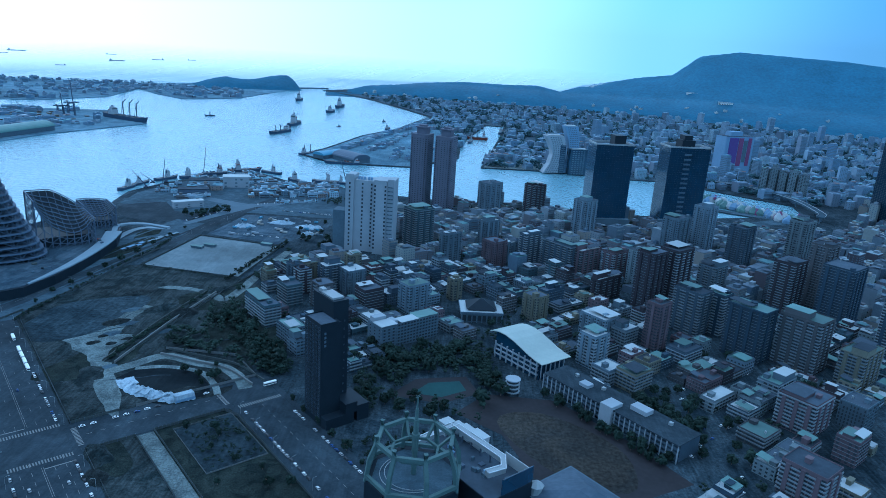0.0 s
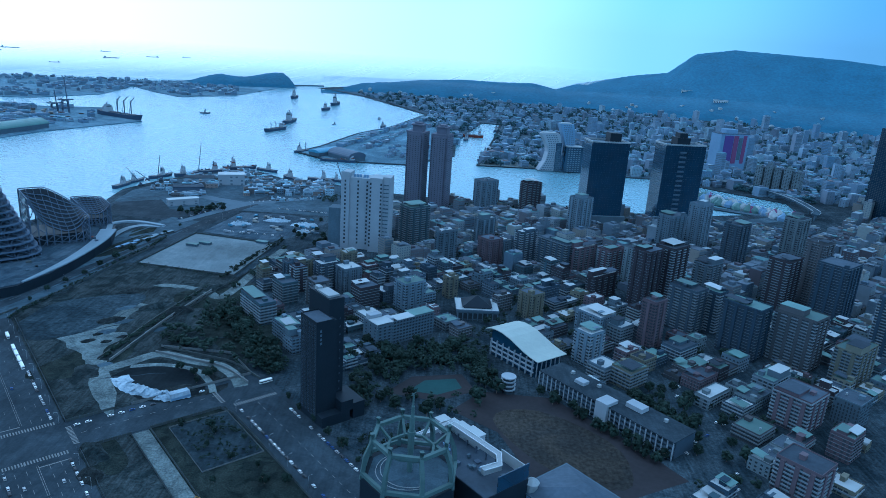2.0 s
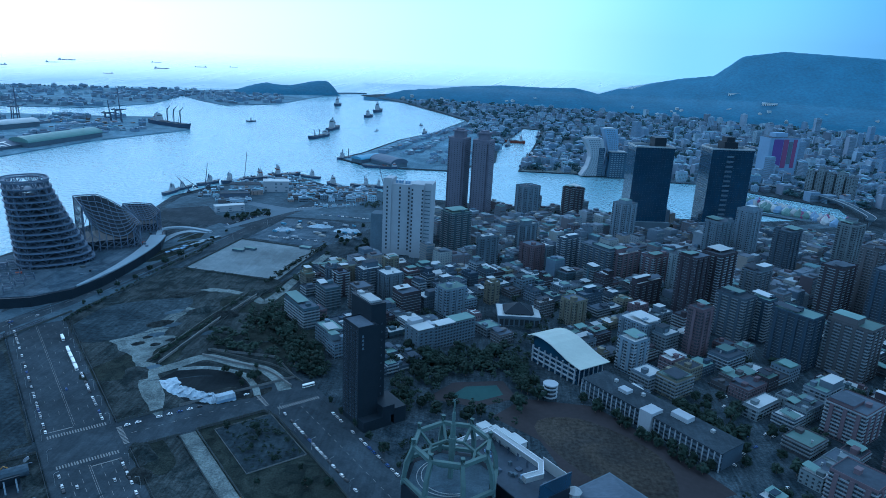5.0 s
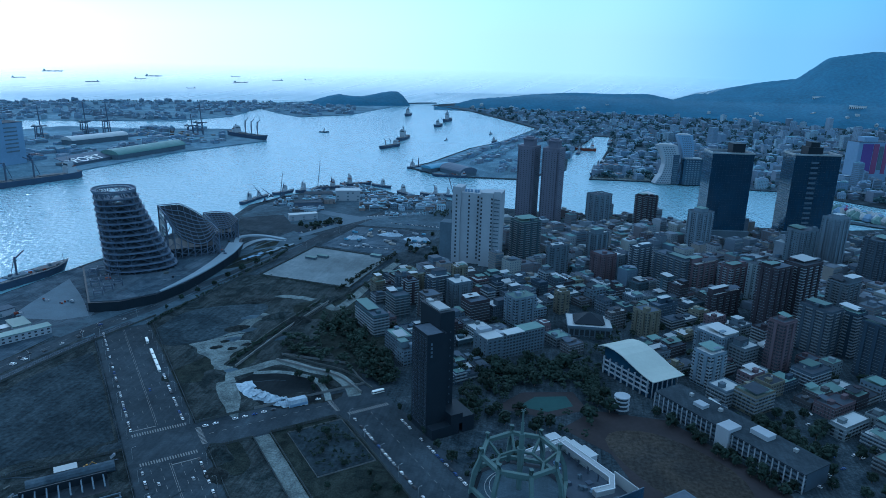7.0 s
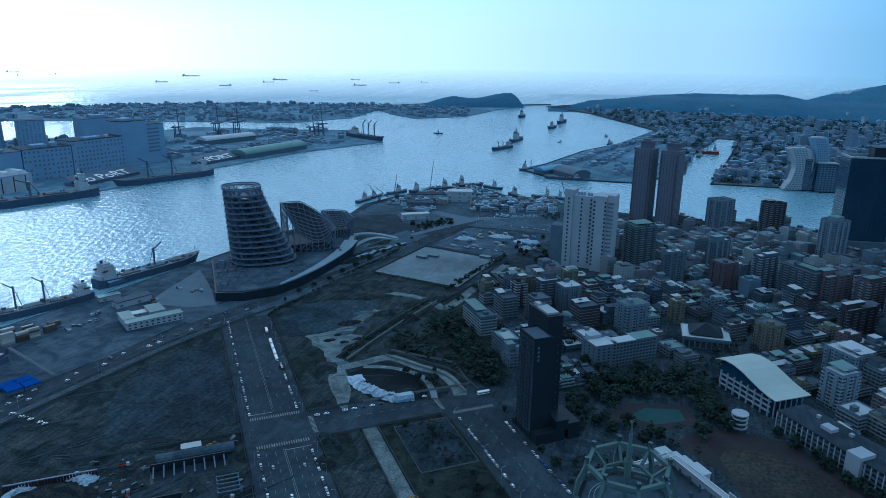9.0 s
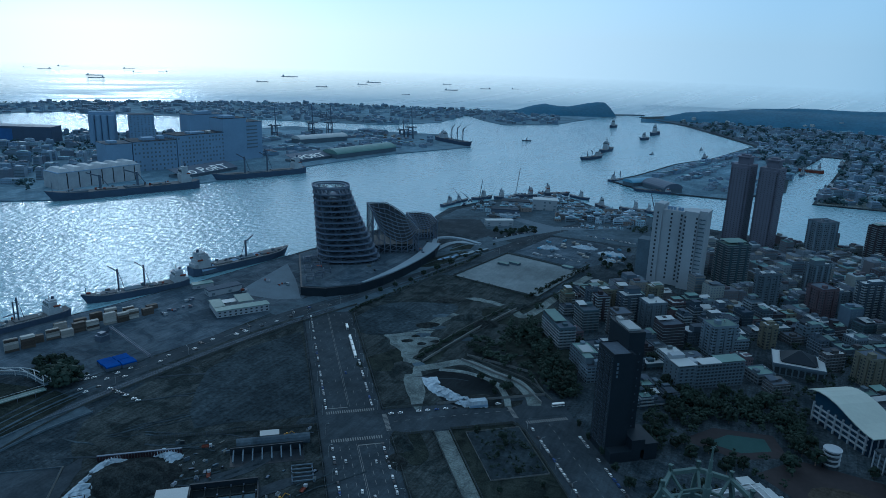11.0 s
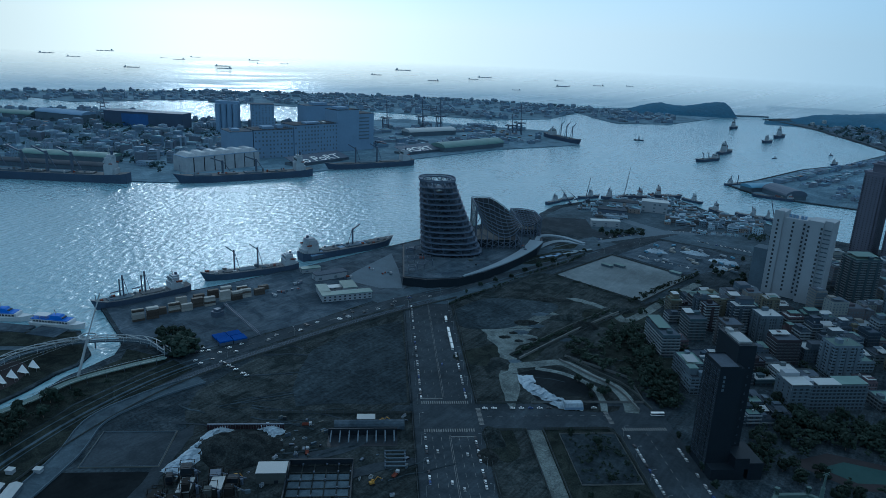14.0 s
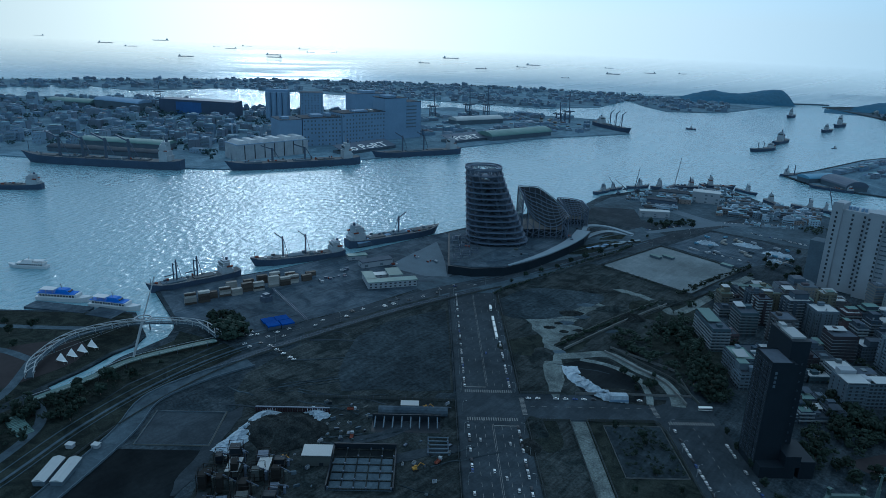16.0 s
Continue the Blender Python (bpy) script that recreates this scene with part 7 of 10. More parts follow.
        bpy.context.view_layer.update()
        me = bpy.data.meshes.new_from_object(tmp.evaluated_get(bpy.context.evaluated_depsgraph_get()))
        bpy.data.objects.remove(tmp)
        sign = empty("roof_letters", "big white letters on a shed roof", "lettering", at=pose(x, y, 8.2, 14, 0, 88 if txt[0] == "a" else 82))
        bm = bmesh.new()
        bm.from_mesh(me)
        bmesh.ops.remove_doubles(bm, verts=bm.verts, dist=0.001)
        bm.verts.index_update()
        bm.faces.index_update()
        left = set(bm.verts)
        while left:
            todo = [min(left, key=lambda v: v.index)]
            island = set()
            left.difference_update(todo)
            while todo:
                v = todo.pop()
                island.add(v)
                todo.extend(w for w in (e.other_vert(v) for e in v.link_edges) if w in left)
                left.difference_update(todo)
            glyph = bmesh.new()
            made = {v: glyph.verts.new(v.co) for v in sorted(island, key=lambda v: v.index)}
            for f in sorted({f for v in island for f in v.link_faces}, key=lambda f: f.index):
                glyph.faces.new([made[v] for v in f.verts])
            part("letter", glyph, "white_paint", sign)
        bm.free()


def gantry(x, y, h, turn):
    root = empty("gantry_crane", "tall dark steel quay crane with raised boom", "crane", "quay cranes", pose(x, y, 0, 0, 0, turn))
    for dx in (-9, 9):
        for dy in (-8, 8):
            bm = bmesh.new()
            beam(bm, (dx, dy, 0), (dx * 0.8, dy, h * 0.62), 2.6)
            part("leg", bm, "steel", root)
    for z in (h * 0.25, h * 0.62):
        bm = bmesh.new()
        path_beam(bm, [(-8, -8, z), (8, -8, z), (8, 8, z), (-8, 8, z), (-8, -8, z)], 2.4)
        part("frame", bm, "steel", root)
    bm = bmesh.new()
    beam(bm, (-20, 0, h * 0.65), (24, 0, h * 0.65), 3.4)
    part("girder", bm, "steel", root)
    bm = bmesh.new()
    beam(bm, (6, -2, h * 0.62), (3, -1, h * 1.65), 2.4)
    beam(bm, (6, 2, h * 0.62), (3, 1, h * 1.65), 1.6)
    for k in range(9):
        z = h * (0.66 + 0.11 * k)
        beam(bm, (6 - k * 0.33, -2, z), (6 - k * 0.36, 2, z + h * 0.05), 0.7)
    part("boom", bm, "steel", root)
    part("cabin", boxes((-14, -8, -3, 3, h * 0.66, h * 0.66 + 5)), "pale_steel", root)


def container_stack(at, rnd, high=None, big=1.0, paint=""):
    root = empty("container_stack", "stack of weathered steel shipping containers", "containers", "container stacks", at)
    root.scale = (big * 1.0, big, big)
    for k in range(high or rnd.randint(1, 3)):
        for j in range(2 if paint else rnd.choice((2, 3, 4))):
            key = ("box", rnd.choice(paint * 3 + "b") if paint else rnd.choice("ab"))
            if key not in PANES:
                bm = boxes((0, 12.2, 0, 2.4, 0, 2.55))
                for i in range(14):
                    box(bm, 0.3 + i * 0.85, 0.7 + i * 0.85, -0.06, 0.0, 0.2, 2.35)
                PANES[key] = mesh_of("container", bm, "container_" + key[1])
            part("container", PANES[key], None, root, at=pose(0, j * 2.5, k * 2.6))


port_buildings()


# ---- ships ----
def ship(p_stern, p_bow, beam_w, depth, hull="hull", house=0.12, hatches=4, cranes=2, gear=0.1, label="dark-hulled cargo ship moored at the quay", group="harbour ships", house_h=None, deck="deck", low=-2.5):
    p0, p1 = Vector(p_stern), Vector(p_bow)
    L = (p1 - p0).length
    turn = math.degrees(math.atan2(p1.y - p0.y, p1.x - p0.x))
    root = empty("ship", label, "ship", group, pose(p0.x, p0.y, low, 0, 0, turn))
    bm = bmesh.new()
    rows = []
    sections = [(0.0, 0.72, 0.25), (0.03, 0.86, 0.15), (0.1, 0.97, 0.05), (0.25, 1, 0), (0.75, 1, 0), (0.86, 0.86, 0.08), (0.93, 0.55, 0.22), (0.975, 0.24, 0.36), (1.0, 0.03, 0.45)]
    for s, w, sheer in sections:
        y = beam_w / 2 * w
        lo = y * (0.85 if s < 0.8 else 0.55)
        x_lo = L * (s if s < 0.9 else 0.9 + (s - 0.9) * 0.5)
        rows.append([bm.verts.new(c) for c in ((x_lo, -lo, 0), (L * s, -y, depth * (1 + sheer)), (L * s, y, depth * (1 + sheer)), (x_lo, lo, 0))])
    for p, q in zip(rows, rows[1:]):
        for a, b, m in ((0, 1, 0), (1, 2, 1), (2, 3, 0), (3, 0, 0)):
            bm.faces.new((p[a], p[b], q[b], q[a])).material_index = m
    bm.faces.new(rows[0]), bm.faces.new(rows[-1][::-1])
    bmesh.ops.recalc_face_normals(bm, faces=bm.faces)
    part("hull", bm, [hull, deck], root)
    hh = house_h or max(6, L * 0.1)
    half = min(L * 0.055, 9.0)
    x0, x1 = L * house - half, L * house + half
    w = beam_w * 0.42
    sup = part("deckhouse", boxes((x0, x1, -w, w, depth, depth + hh * 0.6), (x0 + (x1 - x0) * 0.15, x1 - (x1 - x0) * 0.1, -w * 0.85, w * 0.85, depth + hh * 0.6, depth + hh)), "deckhouse_paint", root, "weathered deckhouse, its white greyed for shade")
    part("upper_tier", boxes((x0 + half * 0.2, x1 - half * 0.5, -w * 0.6, w * 0.6, depth + hh, depth + hh * 1.14)), "deckhouse_paint", sup)
    part("aft_house", boxes((x0 - half * 0.5, x0, -w * 0.8, w * 0.8, depth, depth + hh * 0.35)), "deckhouse_paint", sup)
    part("bridge_windows", boxes((x1 - (x1 - x0) * 0.1, x1 - (x1 - x0) * 0.1 + 0.3, -w * 0.8, w * 0.8, depth + hh * 0.75, depth + hh * 0.9)), "glass", sup)
    bm = bmesh.new()
    fx = x0 + (x1 - x0) * (0.3 if house < 0.5 else 0.1)
    beam(bm, (fx, 0, depth + hh * 0.6), (fx - 0.6, 0, depth + hh * 1.35), max(1.6, beam_w * 0.16), sides=10)
    part("funnel", bm, "hull", root, "dark funnel")
    bm = bmesh.new()
    mx = x1 - (x1 - x0) * 0.4
    beam(bm, (mx, 0, depth + hh), (mx, 0, depth + hh * 1.7), max(0.35, L * 0.004), sides=6)
    beam(bm, (mx, -w * 0.5, depth + hh * 1.4), (mx, w * 0.5, depth + hh * 1.4), 0.35)
    part("mast", bm, "pale_steel", root)
    if hatches:
        a, b = (L * (house + 0.08), L * 0.9) if house < 0.5 else (L * 0.08, L * (house - 0.08))
        step = (b - a) / hatches
        for k in range(hatches):
            part("hatch", boxes((a + step * (k + 0.12), a + step * (k + 0.82), -beam_w * 0.3, beam_w * 0.3, depth, depth + max(1.2, depth * 0.16))), "concrete" if k % 2 else "deck", root)
        for k in range(cranes):
            x = a + step * (k + 1) * hatches / (cranes + 1)
            bm = bmesh.new()
            beam(bm, (x, 0, depth), (x, 0, depth + L * gear), L * 0.016, sides=8)
            if p0.length < 900:
                beam(bm, (x, 0, depth + L * gear * 0.35), (x + L * 0.13, 0, depth + L * gear * 0.3), L * 0.009)
                beam(bm, (x + 2.5, -beam_w * 0.22, depth), (x + 2.5, -beam_w * 0.22, depth + L * gear * 0.8), L * 0.01)
                beam(bm, (x + 2.5, -beam_w * 0.22, depth + L * gear * 0.75), (x, 0, depth + L * gear * 0.8), L * 0.006)
            else:
                beam(bm, (x, 0, depth + L * gear * 0.9), (x + L * 0.08, 0, depth + L * gear * 1.2), L * 0.008)
            beam(bm, (x, -beam_w * 0.2, depth + L * gear * 0.85), (x, beam_w * 0.2, depth + L * gear * 0.85), L * 0.006)
            beam(bm, (x, 0, depth + L * gear), (x - L * 0.05, 0, depth + L * 0.02), L * 0.004)
            part("deck_crane", bm, "steel", root)
    bm = bmesh.new()
    beam(bm, (L * 0.95, 0, depth * 1.2), (L * 0.95, 0, depth * 1.2 + L * 0.07), max(0.3, L * 0.004), sides=6)
    part("foremast", bm, "steel", root)
    rr = random.Random(int(L * 10))
    for k in range(int(min(22, L / 7)) if L > 60 and p0.length < 1700 else 0):
        x, y = rr.uniform(L * 0.05, L * 0.93), rr.uniform(-0.36, 0.3) * beam_w
        if not x0 - 4 < x < x1 + 1:
            part("deck_gear", boxes((x, x + rr.uniform(1.5, 5), y, y + rr.uniform(1.2, 3), depth, depth + rr.uniform(1.5, 3.6) * max(1, depth / 8))), rr.choice(("rust", "concrete", "steel", "deck", "pale_steel")), root)
    for sgn in (-1, 1) if L > 60 and p0.length < 2500 else ():
        bm = bmesh.new()
        beam(bm, (x0 - 1, sgn * w, depth + hh * 0.66), (x0 + 6, sgn * w, depth + hh * 0.66), 2.2, sides=8)
        part("lifeboat", bm, "rust", sup, "orange lifeboat")
        part("bridge_wing", boxes((x1 - 3, x1 - 1, *sorted((sgn * w, sgn * beam_w * 0.49)), depth + hh * 0.72, depth + hh * 0.84)), "deckhouse_paint", sup)
    for sgn in (-1, 1) if p0.length < 1500 else ():
        rail = bmesh.new()
        path_beam(rail, [(L * s, sgn * beam_w / 2 * wd * 0.97, depth * (1 + sh) + 1.0) for s, wd, sh in sections], 0.15)
        part("rail", rail, "pale_steel", root)["kind"] = "stuff"
    return root


ship((-1318, 782), (-1612, 585), 32, 17, "hull", 0.1, 5, 4, 0.12, "long dark bulk carrier with folded deck cranes at the quay")
ship((-1128, 1108), (-1252, 838), 30, 15, "hull", 0.1, 4, 2, 0.1, "dark bulk carrier moored before a white warehouse")
ship((-1060, 1396), (-1156, 1178), 26, 13, "hull", 0.1, 3, 2, 0.16, "dark freighter with twin derricks at the quay")
ship((-1093, 2202), (-918, 2112), 26, 14, "hull", 0.2, 3, 3, 0.22, "freighter with raised derricks at the pier tip")
ship((-1325, 508), (-1440, 390), 20, 9, "hull", 0.1, 2, 0, 0.1, "dark blue coaster under way with a white deckhouse", low=-2.5)
ship((-697, 478), (-722, 370), 19, 9, "hull", 0.16, 2, 2, 0.24, "dark coaster moored beside stacked containers", house_h=14)
ship((-664, 624), (-716, 508), 19, 9, "hull", 0.1, 3, 2, 0.22, "dark low freighter with tall masts at the quay", house_h=13)
ship((-688, 652), (-645, 806), 24, 10, "hull", 0.1, 3, 1, 0.16, "dark barge-like freighter with open holds", house_h=19)
ship((-498, 2152), (-536, 2052), 20, 8, "hull", 0.12, 3, 2, 0.16, "dark cargo ship under way in the fairway")
ship((-512, 2360), (-526, 2250), 20, 9, "hull", 0.5, 3, 1, 0.16, "blue-grey working ship in the fairway", house_h=24)
ship((-466, 2776), (-486, 2716), 16, 9, "hull", 0.5, 0, 0, 0.1, "grey tugboat with a tall deckhouse", house_h=16)
ship((-464, 3006), (-482, 2910), 18, 11, "hull", 0.5, 2, 1, 0.16, "grey freighter coming in through the fairway", house_h=26)
ship((-678, 3172), (-689, 3104), 18, 10, "hull", 0.5, 0, 0, 0.1, "small grey freighter near the harbour mouth", house_h=22)
ship((-813, 2406), (-844, 2390), 10, 4, "hull", 0.5, 0, 0, 0.1, "small dark tugboat in open water", house_h=8)


def excursion_boat(p_stern, p_bow, label, upper="blue_paint"):
    p0, p1 = Vector(p_stern), Vector(p_bow)
    L = (p1 - p0).length
    k = L / 50
    root = empty("excursion_boat", label, "boat", "excursion boats", pose(p0.x, p0.y, -2.4, 0, 0, math.degrees(math.atan2(p1.y - p0.y, p1.x - p0.x))))
    root.scale = (k, k, k)
    bm = bmesh.new()
    rows = [[bm.verts.new(c) for c in ((x * 0.97, -w * 0.8, 0), (x, -w, h), (x, w, h), (x * 0.97, w * 0.8, 0))] for x, w, h in ((0, 5.2, 4), (12, 5.6, 4), (32, 5.6, 4.2), (42, 4, 4.8), (47, 2, 5.4), (50, 0.2, 6))]
    for p, q in zip(rows, rows[1:]):
        for a, b in ((0, 1), (1, 2), (2, 3), (3, 0)):
            bm.faces.new((p[a], p[b], q[b], q[a]))
    bm.faces.new(rows[0]), bm.faces.new(rows[-1][::-1])
    bmesh.ops.recalc_face_normals(bm, faces=bm.faces)
    part("hull", bm, "boat_white", root)
    cabin = part("cabin", boxes((3, 38, -4.6, 4.6, 4, 7.4)), "boat_white", root)
    for i in range(12):
        for y in (-4.7, 4.6):
            part("window", boxes((4.5 + i * 2.7, 6.4 + i * 2.7, y, y + 0.1, 5.0, 6.6)), "glass", cabin)
    part("upper_deck", boxes((2, 36, -4.8, 4.8, 7.4, 7.8)), upper, root, "blue upper deck")
    bm = bmesh.new()
    prism(bm, [(18, -3.6), (32, -3.6), (32, 3.6), (18, 3.6)], 7.8, 11.2, top=[(19.5, -3), (28, -3), (28, 3), (19.5, 3)])
    part("wheelhouse", bm, upper, root, "blue wheelhouse")
    part("windscreen", boxes((29.8, 31, -2.8, 2.8, 8.6, 10)), "glass", root)
    part("awning", boxes((4, 17, -4, 4, 10.4, 10.7)), "boat_white", root)
    for x in (4.5, 10, 16):
        for y in (-3.8, 3.8):
            part("awning_post", boxes((x, x + 0.3, y - 0.15, y + 0.15, 7.8, 10.4)), "pale_steel", root)
    bm = bmesh.new()
    beam(bm, (23, 0, 11.2), (22, 0, 16), 0.5, sides=6)
    beam(bm, (22.4, -1.6, 14), (22.4, 1.6, 14), 0.4)
    part("mast", bm, "pale_steel", root)


excursion_boat((-793, 283), (-741, 318), "white and blue excursion boat at a jetty")
excursion_boat((-733, 313), (-680, 341), "white and blue excursion boat at a jetty")
excursion_boat((-887, 332), (-926, 302), "white harbour launch under way", "boat_white")
ship((-930, 290), (-960, 262), 11, 4, "hull", 0.5, 0, 0, 0.1, "dark harbour tug under way", house_h=8)
ship((-375, 1736), (-350, 1782), 14, 5, "hull", 0.3, 0, 0, 0.1, "dark work barge with two spud posts", house_h=10)
ship((-212, 1656), (-300, 1652), 14, 6, "hull", 0.1, 3, 0, 0.1, "dark coaster moored along the pier")
# fishing boats and workboats round the tip of the land
for n, (x, y, t, L) in enumerate([(-596, 1230, 80, 40), (-590, 1280, 75, 34), (-572, 1330, 60, 42), (-535, 1365, 55, 46), (-505, 1410, 40, 50), (-470, 1462, 30, 56), (-404, 1490, -20, 40),
                                  (-330, 1428, -40, 44), (-280, 1420, 0, 46), (-236, 1420, 0, 40), (-205, 1392, -30, 34), (-150, 1372, -20, 30), (60, 2150, 78, 50), (70, 2240, 80, 44),
                                  (90, 1790, 70, 50), (96, 1850, 75, 44), (110, 1930, 76, 40), (170, 2420, 70, 60), (-60, 2000, 70, 34), (-216, 2330, 80, 50), (-380, 2330, 60, 22), (-250, 2560, 70, 26)]):
    if n < 12:
        L *= 1.3
    q = Vector((math.cos(radians(t)), math.sin(radians(t)))) * L
    ship((x, y), (x + q.x, y + q.y), L * 0.2, L * 0.1, "hull", 0.3 if n % 2 else 0.55, 0, 0, 0.1, "weathered fishing boat moored near the fish harbour", "fishing boats", house_h=L * 0.22)
ship((122, 2254), (54, 2253), 18, 8, "rust", 0.2, 2, 2, 0.2, "rusty red working ship in the inner basin", house_h=16)
# ships at anchor on the open sea, set out along the rising sheet
for n, (yaw, up, L) in enumerate([(68.0, -1.45, 150), (63.87, -1.85, 190), (62.22, -2.05, 150), (60.16, -1.6, 260), (58.47, -2.7, 150), (56.24, -1.95, 90), (55.22, -2.05, 150), (54.01, -1.85, 150), (52.06, -2.45, 170),
                                  (51.98, -2.62, 150), (49.76, -1.95, 150), (49.21, -2.18, 120), (47.46, -2.12, 110), (40.26, -2.72, 120), (38.16, -2.3, 200), (35.73, -3.0, 110), (32.5, -2.75, 110), (31.58, -2.58, 160),
                                  (29.02, -3.42, 70), (25.7, -2.55, 100), (25.35, -2.98, 130), (22.6, -2.78, 110), (20.21, -2.7, 80)]):
    d = EYE / math.tan(radians(-up))
    r = far(d)
    k = r / d
    L *= k * 0.85
    x, y, z = -math.sin(radians(yaw)) * r, math.cos(radians(yaw)) * r, far_height(d, -2.0)
    side = Vector((math.cos(radians(yaw)), math.sin(radians(yaw)))) * L * (0.5 if n % 3 else -0.5)
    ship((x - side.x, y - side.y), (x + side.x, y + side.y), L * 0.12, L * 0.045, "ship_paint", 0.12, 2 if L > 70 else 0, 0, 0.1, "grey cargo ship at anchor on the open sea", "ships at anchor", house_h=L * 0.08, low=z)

# ---- shore, pier and yards ----
def fish_harbour():
    rnd = random.Random(21)
    bm = bmesh.new()
    quarters = (([(-509, 1341), (-458, 1360), (-430, 1277), (-482, 1258)], 30, (11, 22), (6, 11)), ([(-378, 1295), (-300, 1350), (-234, 1376), (-216, 1277), (-361, 1227)], 58, (9, 20), (5, 11)),
                ([(-470, 1425), (-418, 1450), (-345, 1395), (-360, 1330), (-440, 1370)], 22, (10, 22), (4, 7)), ([(-548, 1235), (-520, 1300), (-490, 1250), (-520, 1210)], 12, (6, 14), (3, 5)),
                ([(-489, 1201), (-435, 1222), (-428, 1205), (-480, 1185)], 9, (8, 16), (4, 6)), ([(-320, 1215), (-220, 1262), (-215, 1245), (-300, 1200)], 10, (5, 10), (3, 4)))
    spots = []
    n = 0
    for area, count, wide, tall in quarters:
        xs, ys = [p[0] for p in area], [p[1] for p in area]
        made = tries = 0
        while made < count and tries < 4000:
            tries += 1
            x, y = rnd.uniform(min(xs), max(xs)), rnd.uniform(min(ys), max(ys))
            if not inside(x, y, area) or any(math.hypot(x - p, y - q) < 0.75 * (wide[0] + wide[1]) / 2 + 1 for p, q in spots) or inside(x, y, [(-490, 1286), (-380, 1318), (-388, 1352), (-500, 1320)]):
                continue
            spots.append((x, y))
            made += 1
            n += 1
            crate(bm, pose(x, y, 0, 0, 0, rnd.choice((18, 22, 24))), rnd.uniform(*wide), rnd.uniform(wide[0] * 0.8, wide[1] * 0.65), rnd.uniform(*tall), n)
    thing("harbour_sheds", bm, ["quay_wall", "quay_roof", "glass", "quay_roof"], "small sheds and huts crowded on the fish quay", "sheds", "stuff")
    plain_block("fish_market", (-490, 1290), (-436, 1306), 24, 13, "quay_wall", "long grey fish market shed", "warehouse", 2, "roof_grey")
    plain_block("cold_store", (-430, 1306), (-383, 1320), 26, 20, "white_tile", "white cold store block on the quay", "warehouse", 3, "white_metal")
    plain_block("harbour_office", (-454, 1124), (-413, 1152), 14, 10, "white_tile", "pale two-storey harbour office with deep eaves", "office", 3, "white_metal")
    plain_block("workshop", (-486, 1226), (-436, 1243), 18, 9, "steel", "long dark workshop on the quay", "warehouse", 1, "roof_grey")
    for x, y, h, lean, t in ((-540, 1286, 54, 8, 10), (-508, 1418, 62, 8, 20), (-206, 1402, 54, -14, 0), (-560, 1262, 34, -24, 10), (-566, 1306, 20, -22, 10), (-545, 1318, 16, 16, 0)):
        root = empty("mobile_crane", "mobile crane with a raised lattice boom", "crane", "harbour cranes", pose(x, y, 0, 0, 0, t))
        part("carrier", boxes((-4, 4, -1.6, 1.6, 0.6, 2.6), (-2, 2.5, -1.4, 1.4, 2.6, 5)), "steel", root)
        for dx in (-3, 3):
            part("track", boxes((dx - 1.2, dx + 1.2, -2.2, 2.2, 0, 1.2)), "rubber", root)
        bm = bmesh.new()
        top = Vector((lean, 0, h))
        for o in ((-0.6, -0.6), (0.6, -0.6), (0.6, 0.6), (-0.6, 0.6)):
            beam(bm, (1 + o[0], o[1], 3), top + Vector((o[0] * 0.4, o[1] * 0.4, 0)), 0.4)
        for k in range(10):
            p = Vector((1, -0.6, 3)).lerp(top, k / 10)
            q = Vector((1, 0.6, 3)).lerp(top, (k + 1) / 10)
            beam(bm, p, q, 0.25)
        part("boom", bm, "steel", root)


fish_harbour()


